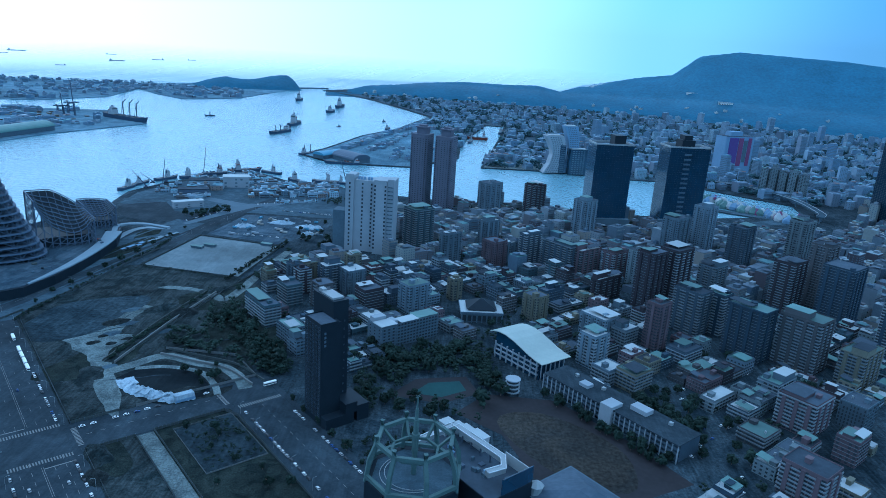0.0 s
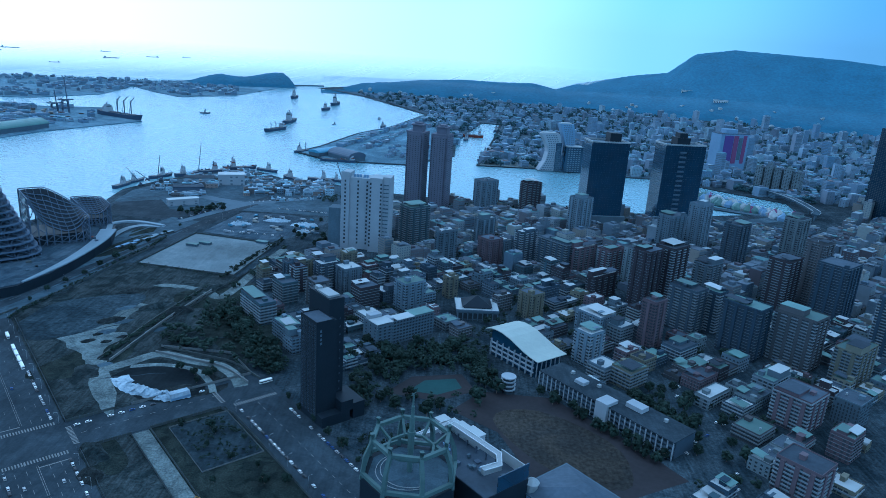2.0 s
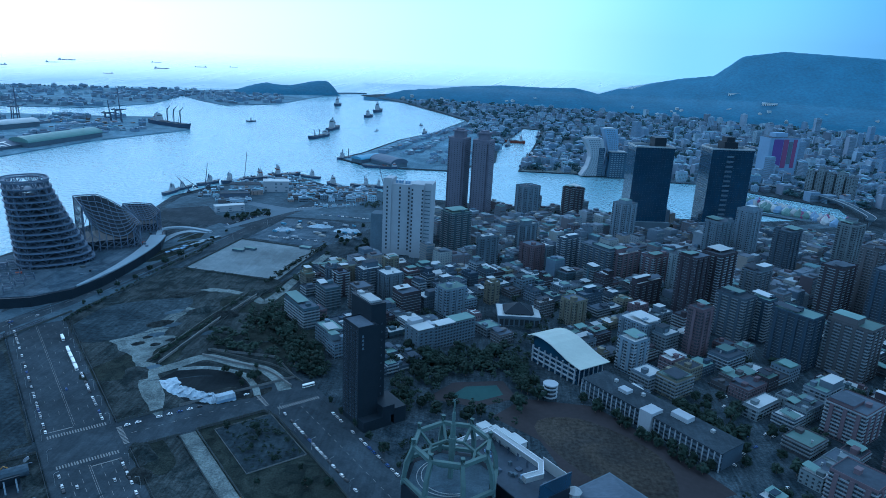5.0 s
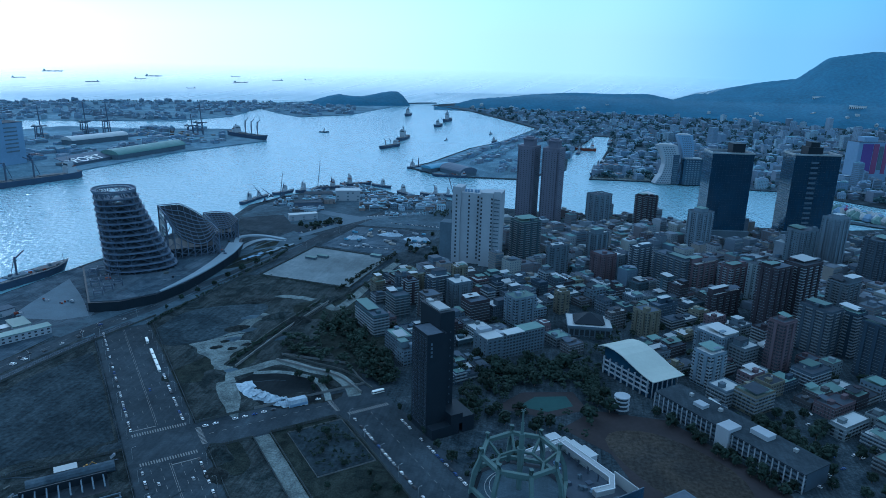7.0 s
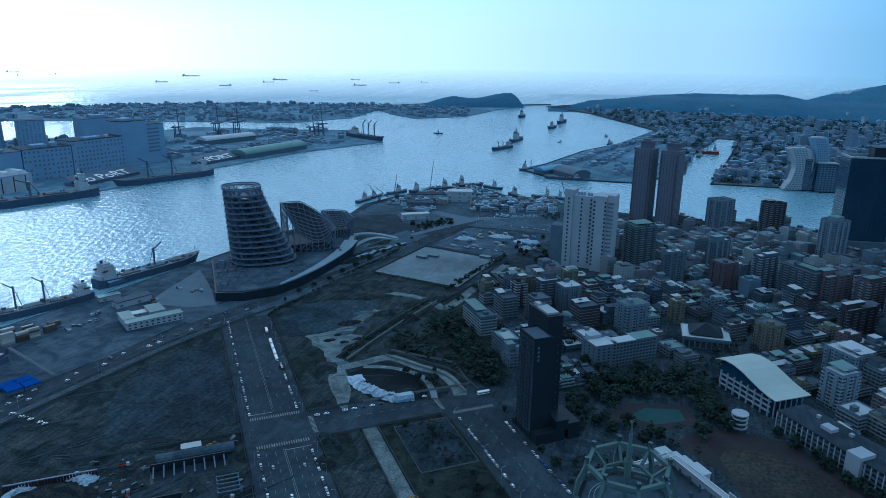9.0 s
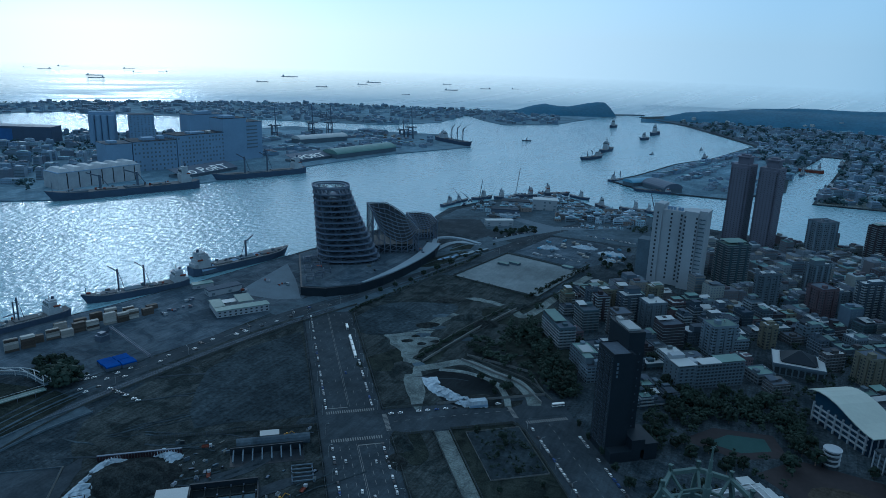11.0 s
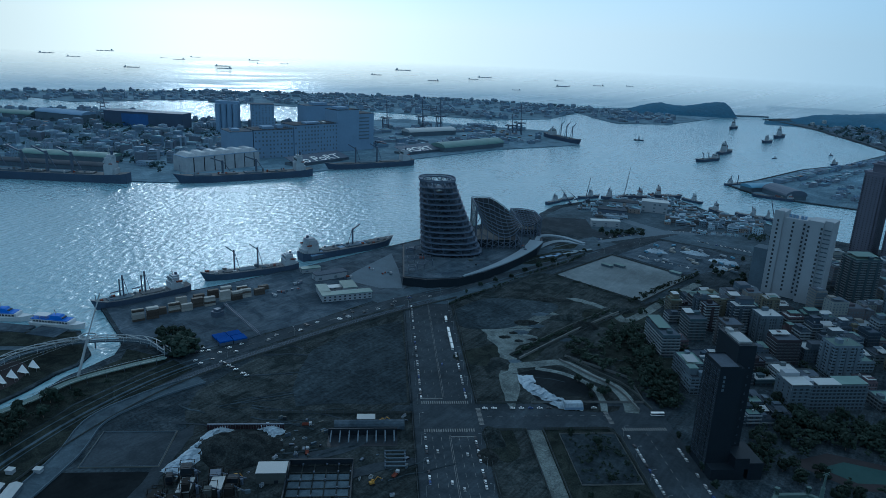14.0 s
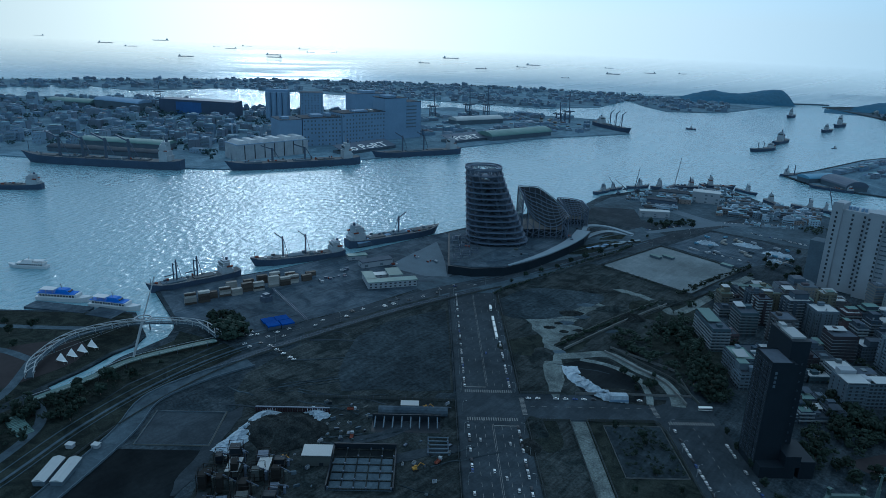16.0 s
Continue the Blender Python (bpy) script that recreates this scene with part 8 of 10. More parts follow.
def pier():
    arched_hall("pier_hall", (-307, 1690), (-262, 1758), 34, 9, 7, "blue_metal", "long pier hall under a blue metal roof", ribs=6)
    arched_hall("pier_hall", (-192, 1684), (-252, 1742), 50, 10, 12, "steel", "broad arched pier hall with a dark roof", ribs=5)
    rnd = random.Random(31)
    bm = bmesh.new()
    line = smooth_line([(-262, 1860), (-235, 2000), (-190, 2200), (-120, 2420), (-60, 2640), (-40, 2800)], 12)
    for k, p in enumerate(line):
        if k % 2 == 0:
            crate(bm, pose(p[0] + rnd.uniform(-12, 4), p[1], 0, 0, 0, 73), rnd.uniform(26, 34), rnd.uniform(16, 26), rnd.uniform(6, 10), k)
            crate(bm, pose(p[0] + rnd.uniform(40, 66), p[1] - 20, 0, 0, 0, 73), rnd.uniform(20, 34), rnd.uniform(10, 20), rnd.uniform(5, 9), k + 50)
    for k in range(36):
        x, y = rnd.uniform(-150, -20), rnd.uniform(1700, 2000)
        if inside(x, y, [(-160, 1760), (-90, 1690), (10, 1850), (15, 2050), (-120, 2050)]):
            crate(bm, pose(x, y, 0, 0, 0, 60), rnd.uniform(10, 26), rnd.uniform(8, 14), rnd.uniform(4, 8), k)
    thing("pier_sheds", bm, ["far_wall", "far_roof", "far_glass", "shed_roof"], "long low transit sheds along the pier", "sheds", "stuff")
    root = empty("spud_barge_posts", "pair of dark mooring posts at the pier end", "posts", at=pose(-366, 1748, -2))
    for k in range(2):
        bm = bmesh.new()
        beam(bm, (k * 12, k * 16, 0), (k * 12, k * 16, 26), 2.2, sides=8)
        part("post", bm, "steel", root)
    # the inner quay with a curved ramp and the leaning towers
    for n, (x, y, t, w, h, lean, m) in enumerate(((296, 1725, 10, 30, 116, 14, "silo"), (256, 1712, 12, 40, 92, 16, "white_tile"), (322, 1712, 10, 46, 62, 0, "tower_glass"), (282, 1716, 10, 14, 70, 0, "tower_glass"))):
        root = empty("leaning_block" if lean else "glass_block", "pale waisted tower with glazed sides" if lean else "dark glazed block beside the water", "building", at=pose(x, y, 0, 0, 0, t))
        bm = bmesh.new()
        prev = None
        for s in (0, 0.25, 0.5, 0.6, 0.75, 1.0):
            o = lean * math.sin(s * 3.0)
            g = w * (0.5 if not lean else 0.5 - 0.12 * math.sin(s * math.pi * 1.3))
            ring = [bm.verts.new(c) for c in ((-g + o, 0, h * s), (g + o, 0, h * s), (g + o, 26, h * s), (-g + o, 26, h * s))]
            if prev:
                for k in range(4):
                    j = (k + 1) % 4
                    bm.faces.new((prev[k], prev[j], ring[j], ring[k]))
            prev = ring
        bm.faces.new(prev)
        part("shaft", bm, m, root)
        part("roof", boxes((-w * 0.42 + lean * 0.14, w * 0.42 + lean * 0.14, 2, 24, h, h + 2)), "pale_steel", root)
        bm = bmesh.new()
        for k in range(int(h / 5)):
            o = lean * math.sin((k * 5 + 2) / h * 3.0)
            for i in range(5):
                box(bm, -w * 0.36 + o + i * w * 0.15, -w * 0.27 + o + i * w * 0.15, -0.2, 0.3, k * 5 + 1.5, k * 5 + 3.8)
        part("glazing", bm, "far_glass", root)["kind"] = "stuff"
    bm = bmesh.new()
    ribbon(bm, smooth_line([(130, 2010), (150, 1930), (200, 1850), (250, 1790), (300, 1770)]), 6, 6, 4, 8)
    thing("ramp_bridge", bm, "white_tile", "pale curved ramp above the inner quay", "ramp")
    slab("ground_inner_quay", [(90, 1728), (240, 1740), (250, 1800), (150, 1950), (118, 1900)], "track", "dusty cleared ground on the inner quay", "ground", 0.06)


pier()


def music_centre():
    """White crumpled shells on a platform by the river, under a curved viaduct."""
    rnd = random.Random(4)
    slab("ground_river_quay", [(470, 1262), (560, 1262), (690, 1330), (690, 1360), (610, 1390), (545, 1420), (535, 1400), (650, 1345), (560, 1290), (475, 1290)], "paving", "pale paved river quay with terraces", "ground", 0.3)
    root = empty("shell_halls", "crumpled white shell roofs with red accents by the river", "hall", at=pose(0, 0, 0))
    line = smooth_line([(552, 1500), (580, 1470), (610, 1430), (640, 1390), (668, 1352), (690, 1332)], 5)
    for n, p in enumerate(line):
        for k in range(3):
            cx, cy = p[0] + rnd.uniform(-18, 22), p[1] + rnd.uniform(-10, 14)
            bm = bmesh.new()
            r = rnd.uniform(7, 12)
            m = 7
            base = [bm.verts.new((cx + r * math.cos(6.283 * i / m) * rnd.uniform(0.8, 1.2), cy + r * math.sin(6.283 * i / m) * rnd.uniform(0.8, 1.2), rnd.uniform(3, 8))) for i in range(m)]
            mid = [bm.verts.new((cx + r * 0.5 * math.cos(6.283 * (i + 0.5) / m), cy + r * 0.5 * math.sin(6.283 * (i + 0.5) / m), rnd.uniform(9, 14))) for i in range(m)]
            top = bm.verts.new((cx, cy, rnd.uniform(13, 18)))
            foot = [bm.verts.new((v.co.x, v.co.y, 0)) for v in base]
            for i in range(m):
                j = (i + 1) % m
                bm.faces.new((base[i], base[j], mid[i]))
                bm.faces.new((base[j], mid[j], mid[i]))
                bm.faces.new((mid[i], mid[j], top))
                bm.faces.new((foot[i], foot[j], base[j], base[i]))
            part("shell", bm, M["plum"] if rnd.random() < 0.14 else rnd.choice(("white_metal", "white_metal", "green_metal", "silo", "pale_steel")), root)
    line = smooth_line([(560, 1700), (627, 1681), (715, 1622), (765, 1513), (760, 1381), (740, 1340)])
    via = empty("viaduct", "pale curved viaduct on slim piers", "bridge", at=pose(0, 0, 0))
    part("deck", ribbon(bmesh.new(), line, 7, 7, 11, 14), "paving", via)
    bm = bmesh.new()
    ribbon(bm, line, 7.4, -7.0, 14, 15.2)
    ribbon(bm, line, -7.0, 7.4, 14, 15.2)
    part("parapet", bm, "white_tile", via)
    for p in line[::5]:
        bm = bmesh.new()
        beam(bm, (p[0], p[1], 0), (p[0], p[1], 11), 2.6, sides=8)
        part("pier", bm, "concrete", via)
    # notable far towers
    t = plain_block("painted_tower", (746, 1891), (836, 1925), 40, 100, "silo", "broad blue tower with a purple and red painted front", "tower", 0, parts=(("roof_house", 20, 60, 8, 30, 101.2, 112, "silo"),))
    part("painted_panel", boxes((12, 42, -0.8, 0, 20, 96)), M["violet"], t, "purple painted panel")
    part("painted_panel", boxes((44, 60, -0.8, 0, 20, 96)), M["plum"], t, "red painted panel")
    part("painted_panel", boxes((62, 74, -0.8, 0, 30, 90)), "concrete", t)
    part("painted_panel", boxes((76, 88, -0.8, 0, 20, 96)), M["plum"], t, "red painted panel")
    for k in range(5):
        r = apartment(pose(745 + k * 15, 1648 - k * 16, 0, 0, 0, -47), 17, 20, 56 + (k % 2) * 6, 1, 900 + k, False, far_off=True, label="tan apartment tower in a stepped row", group="stepped towers")


M["plum"] = material("plum_paint", (0.15, 0.06, 0.13), 0.6, size=4, vary=0.1)
M["violet"] = material("violet_paint", (0.09, 0.06, 0.2), 0.6, size=4, vary=0.1)
music_centre()


def temple(yaw, d, w, label):
    x, y = -math.sin(radians(yaw)) * d, math.cos(radians(yaw)) * d
    z = hill_height(yaw, d) - 6
    root = empty("hillside_hall", label, "building", at=pose(x, y, z - 6, 0, 0, yaw))
    part("body", boxes((0, w, 0, 20, 0, 24)), "white_paint", root)
    part("roof", boxes((-2, w + 2, -2, 22, 24, 27)), "white_metal", root)
    for k in range(int(w / 8)):
        part("window", boxes((3 + k * 8, 7 + k * 8, -0.4, 0, 10, 20)), "glass", root)


temple(-18.1, 4010, 56, "white hall high on the wooded hill")
temple(-20.5, 3900, 70, "long white building on the wooded hillside")


# ---- quay yard ----
def quay_yard():
    rnd = random.Random(8)
    u = Vector((0.22, 0.975))
    v = Vector((0.975, -0.22))
    o = Vector((-672, 392))
    e0, e1 = Vector((-655, 383)), Vector((-604, 524))
    u2 = (e1 - e0).normalized()
    turn = math.degrees(math.atan2(u2.y, u2.x))
    for x, y, high, paint in ((-653, 384, 5, "a"), (-648, 398, 5, "a"), (-652, 410, 3, "b"), (-647, 424, 4, "a"), (-640, 435, 3, "a"), (-641, 450, 4, "b"), (-634, 461, 4, "a"), (-632, 481, 5, "a"), (-626, 493, 4, "a"), (-625, 505, 4, "a"), (-619, 521, 3, "b"),
                              (-657, 440, 4, "a"), (-655, 462, 3, "b"), (-650, 478, 4, "b"), (-648, 495, 4, "a"), (-640, 512, 3, "a"), (-630, 536, 2, "b")):
        p = Vector((x, y)) - u2 * 6.1
        container_stack(pose(p.x, p.y, 0.1, 0, 0, turn + rnd.uniform(-3, 3)), rnd, high, 1.0, paint)
    root = empty("lying_crane", "dark steel crane boom lying beside blue covers", "crane", at=pose(-560, 420, 0))
    bm = bmesh.new()
    path = [(-46, 30, 1), (-40, 34, 12), (33, 19, 2)]
    for dz in (0, 1.8):
        path_beam(bm, [(x, y, z + dz) for x, y, z in path], 0.6)
        path_beam(bm, [(x + 1.5, y + 1.5, z + dz) for x, y, z in path], 0.6)
    for k in range(16):
        s = k / 15
        x, y, z = (path[1][i] * (1 - s) + path[2][i] * s for i in range(3))
        beam(bm, (x, y, z), (x + 1.5, y + 1.5, z + 1.8), 0.35)
    part("boom", bm, "steel", root)
    part("machine", boxes((-48, -38, 22, 32, 0, 6), (-46, -40, 24, 30, 6, 9)), "steel", root)
    for x, y in ((-551, 410), (-546, 423), (-540, 407), (-534, 420)):
        cover = empty("covered_stack", "flat stack of goods under a bright blue cover", "covered goods", "blue covered stacks", pose(x, y, 0.05, 0, 0, turn))
        part("cover", prism(bmesh.new(), [(-7, -6), (7, -6), (7, 6), (-7, 6)], 3.2, 4.4, top=[(-6.6, -5.6), (6.6, -5.6), (6.6, 5.6), (-6.6, 5.6)]), "cover_blue", cover)
        part("base", boxes((-6.8, 6.8, -5.8, 5.8, 0, 3.2)), "steel", cover)
    for k in range(22):
        p = o + u * rnd.uniform(120, 380) + v * rnd.uniform(12, 80)
        if not inside(p.x, p.y, [(-690, 500), (-650, 640), (-640, 780), (-560, 760), (-530, 640), (-600, 520)]) or math.hypot(p.x + 545, p.y - 590) < 50:
            continue
        pile = empty("goods_pile", "pile of crates and scrap on the quay", "goods", "quay goods", pose(p.x, p.y, 0.06, 0, 0, rnd.uniform(0, 90)))
        for q in range(rnd.randint(2, 5)):
            x, y = rnd.uniform(-6, 6), rnd.uniform(-4, 4)
            part("crate", boxes((x, x + rnd.uniform(2, 5), y, y + rnd.uniform(1.5, 3), 0, rnd.uniform(1, 3))), rnd.choice(("rust", "concrete", "steel", "white_tile")), pile)
    arched_hall("quay_shed", (-672, 660), (-650, 790), 16, 5, 3, "silo", "long low transit shed along the quay edge", ribs=10)
    plain_block("quay_hut", (-604, 600), (-588, 640), 14, 7, "white_tile", "small flat-roofed quay hut", "hut", 1)
    plain_block("quay_hut", (-640, 610), (-628, 632), 10, 5, "white_tile", "small pale quay hut", "hut", 1, "green_metal")


quay_yard()


# ---- the footbridge, sails and jetties ----
def footbridge():
    root = empty("arch_footbridge", "white curved cable footbridge with a leaning mast", "footbridge", at=pose(0, 0, 0))
    line = smooth_line([(-596, 196), (-622, 212), (-648, 250), (-645, 292), (-625, 326), (-588, 352), (-551, 350)], 8)
    part("deck", ribbon(bmesh.new(), line, 2.6, 2.6, 5, 6), "paving", root)
    for side in (-3.2, 3.2):
        off = offset(line, side)
        for z, w in ((6.9, 0.25), (10.2, 0.95)):
            bm = bmesh.new()
            path_beam(bm, [(p[0], p[1], z) for p in off], w, sides=6)
            part("rail", bm, "bridge_grey", root)["kind"] = "stuff"
        for p in off[::3]:
            bm = bmesh.new()
            beam(bm, (p[0], p[1], 5), (p[0], p[1], 10.5), 0.45)
            part("post", bm, "bridge_grey", root)
    for k in range(0, len(line) - 3, 3):
        bm = bmesh.new()
        p, q = offset(line, -3.2)[k], offset(line, 3.2)[k + 3]
        beam(bm, (p[0], p[1], 10.5), (q[0], q[1], 10.5), 0.6)
        part("brace", bm, "bridge_grey", root)
    for p in line[4::9]:
        bm = bmesh.new()
        beam(bm, (p[0], p[1], -4), (p[0], p[1], 5), 1.2, sides=8)
        part("pier", bm, "concrete", root)
    bm = bmesh.new()
    beam(bm, (-580, 279, 0), (-583, 293, 33), 2.4, sides=8)
    beam(bm, (-583, 293, 33), (-585, 309, 70), 1.2, sides=8)
    part("mast", bm, "bridge_grey", root)
    bm = bmesh.new()
    path_beam(bm, [(-583 + 7.5 * math.cos(k * 0.5236), 293 + 7.5 * math.sin(k * 0.5236), 33.5) for k in range(13)], 1.0)
    part("mast_ring", bm, "bridge_grey", root)
    for p in line[6:-4:4]:
        bm = bmesh.new()
        beam(bm, (-583, 293, 33), (p[0], p[1], 10.5), 0.15)
        part("cable", bm, "pale_steel", root)
    low = empty("glazed_walkway", "pale glazed walkway on posts beside the basin", "walkway", at=pose(0, 0, 0))
    walkway = smooth_line([(-560, 180), (-562, 230), (-568, 268), (-560, 310), (-549, 346)], 8)
    part("deck", ribbon(bmesh.new(), walkway, 3.6, 3.6, 3.4, 4.0), "green_metal", low)
    for p in offset(walkway, -4.3)[::3] + offset(walkway, 4.3)[::3]:
        bm = bmesh.new()
        beam(bm, (p[0], p[1], -4), (p[0], p[1], 6.2), 0.3)
        part("post", bm, "steel", low)
    for s in (-4.3, 4.3):
        bm = bmesh.new()
        path_beam(bm, [(p[0], p[1], 5.4) for p in offset(walkway, s)], 0.25)
        part("rail", bm, "bridge_grey", low)["kind"] = "stuff"
    sails = empty("sail_canopy", "row of white pointed sail canopies on masts", "canopy", at=pose(0, 0, 0))
    for k in range(4):
        x, y = -616 - k * 2.6, 231 + k * 10.5
        bm = bmesh.new()
        a, b, c, d = ((x - 4, y - 3.6, 2.2), (x + 7, y - 1.4, 3.2), (x + 6, y + 2, 2.0), (x - 7, y + 2.6, 6.2))
        v = [bm.verts.new(p) for p in (a, b, c, d, (x + 1.5, y + 0.2, 2.7))]
        for i, j in ((0, 1), (1, 2), (2, 3), (3, 0)):
            bm.faces.new((v[i], v[j], v[4]))
        ob = part("sail", bm, "sail_cloth", sails)
        ob.modifiers.new("thick", "SOLIDIFY").thickness = 0.15
        for p in (a, b, c, d):
            bm = bmesh.new()
            beam(bm, (p[0], p[1], 0), p, 0.3, sides=6)
            part("mast", bm, "pale_steel", sails)
    for pts, w in (([(-778, 268), (-716, 302)], 9), ([(-712, 304), (-682, 317)], 11)):
        bm = ribbon(bmesh.new(), pts, w, w, -3, 0.4)
        thing("jetty", bm, "apron", "low concrete jetty for excursion boats", "jetty", "structure")
    for a, b in ((395, -257), (395, -245.5)):
        sh = empty("long_shed", "long narrow shed with a white metal roof", "shed", "long sheds", grid_pose(a, b))
        part("wall", boxes((0.5, 8.5, 0.5, 27.5, 0, 4)), "concrete", sh)
        part("roof", prism(bmesh.new(), [(0, 0), (9, 0), (9, 28), (0, 28)], 4, 5.4, top=[(3.8, 0), (5.2, 0), (5.2, 28), (3.8, 28)]), "white_metal", sh)
    for x, y in ((-478, 173), (-464, 185)):
        hut = empty("shed_hut", "small white hut behind the long sheds", "hut", "small huts", pose(x, y, 0, 0, 0, 30))
        part("wall", boxes((0, 5, 0, 4, 0, 3.2)), "white_tile", hut)
        part("roof", boxes((-0.4, 5.4, -0.4, 4.4, 3.2, 3.6)), "white_metal", hut)
    st = empty("park_stairs", "pale stone stair flight in the park", "stairs", at=pose(-518, 156, 0, 0, 0, 88))
    for k in range(14):
        part("step", boxes((0, 12, k * 2.1, k * 2.1 + 1.6, 0.1, 0.4 + k * 0.17)), "green_metal", st)


footbridge()


# ---- construction site ----
def excavator(at, boom=1.0):
    root = empty("excavator", "yellow-brown tracked excavator with a bent arm", "excavator", "excavators", at)
    for y in (-1.3, 1.3):
        part("track", boxes((-2, 2, y - 0.35, y + 0.35, 0, 0.9)), "rubber", root)
    part("house", boxes((-2, 1.4, -1.3, 1.3, 0.9, 2.2), (-0.2, 1.4, 0.2, 1.3, 2.2, 3.3)), M["machine_yellow"], root)
    bm = bmesh.new()
    path_beam(bm, [(1.2, 0, 1.8), (4.2 * boom, 0, 5.2), (7.4 * boom, 0, 2.6)], 0.5)
    part("arm", bm, M["machine_yellow"], root)
    part("bucket", boxes((6.9 * boom, 8.0 * boom, -0.6, 0.6, 1.4, 2.6)), "steel", root)


def truck(at, colour="rust"):
    root = empty("truck", "flatbed site truck with a pale cab", "truck", "site trucks", at)
    part("cab", boxes((5.6, 7.6, -1.2, 1.2, 0.6, 3.0)), "white_tile", root)
    part("bed", boxes((0, 5.4, -1.25, 1.25, 0.9, 1.3), (0, 5.4, -1.25, -1.15, 1.3, 2.1), (0, 5.4, 1.15, 1.25, 1.3, 2.1)), colour, root)
    for x in (1.0, 2.4, 6.6):
        for y in (-1.15, 1.15):
            bm = bmesh.new()
            beam(bm, (x, y - 0.15, 0.5), (x, y + 0.15, 0.5), 1.0, sides=10)
            part("wheel", bm, "rubber", root)


def mound(name, cx, cy, rx, ry, h, mat, label, seed, turn=0.0, rag=0.0, base=0.0):
    """A heap of earth or covered material with an uneven surface."""
    bm = bmesh.new()
    rnd = random.Random(seed)
    o = rnd.uniform(0, 50)
    top = bm.verts.new((0, 0, h))
    prev = None
    for k in range(1, 8):
        s = k / 7
        ring = []
        for i in range(36):
            q = 6.2832 * i / 36
            w = 1 + 0.3 * noise.noise(Vector((math.cos(q) * 1.3 + o, math.sin(q) * 1.3, s))) + rag * noise.noise(Vector((math.cos(q) * 3 + o, math.sin(q) * 3, s * 2)))
            z = h * (1 - s ** 1.6) * (1 + 0.45 * noise.noise(Vector((math.cos(q) * 2 * s + o, math.sin(q) * 2 * s, 3))) + (0.4 + rag * 1.6) * noise.noise(Vector((math.cos(q) * 6 * s, math.sin(q) * 6 * s + o, 7)))) if k < 7 else -0.3
            ring.append(bm.verts.new((rx * s * w * math.cos(q), ry * s * w * math.sin(q), z)))
        for i in range(36):
            j = (i + 1) % 36
            bm.faces.new((top, ring[i], ring[j]) if prev is None else (prev[i], ring[i], ring[j], prev[j])).smooth = True
        prev = ring
    return thing(name, bm, mat, label, "mound", at=pose(cx, cy, base, 0, 0, turn))


def tarp_strip(line, width, h, seed):
    """A long crumpled sheet over a bank of earth."""
    pts = smooth_line(line, 9)
    rows = [offset(pts, (k / 9 - 0.5) * 2 * width) for k in range(10)]
    bm = bmesh.new()
    grid_v = []
    for k, row in enumerate(rows):
        s = k / 9
        out = []
        for i, p in enumerate(row):
            e = min(1, 5 * min(i, len(row) - 1 - i) / len(row))
            a, b = noise.noise(Vector((p[0] * 0.22, p[1] * 0.22, seed))), noise.noise(Vector((p[0] * 0.6, p[1] * 0.6, seed + 4)))
            z = h * math.sin(math.pi * s) ** 0.7 * e * (0.8 + 0.7 * a) + 0.9 * abs(b) + 0.1
            out.append(bm.verts.new((p[0] + 3.2 * a, p[1] + 3.2 * b, max(0.32, z) if 0 < k < 9 else 0.3)))
        grid_v.append(out)
    for p, q in zip(grid_v, grid_v[1:]):
        for i in range(len(p) - 1):
            bm.faces.new((p[i], p[i + 1], q[i + 1], q[i]))
    bmesh.ops.recalc_face_normals(bm, faces=bm.faces)
    ob = thing("tarpaulin", bm, "tarp", "long crumpled pale blue tarpaulin over earth", "tarpaulin")
    ob.modifiers.new("thick", "SOLIDIFY").thickness = 0.15


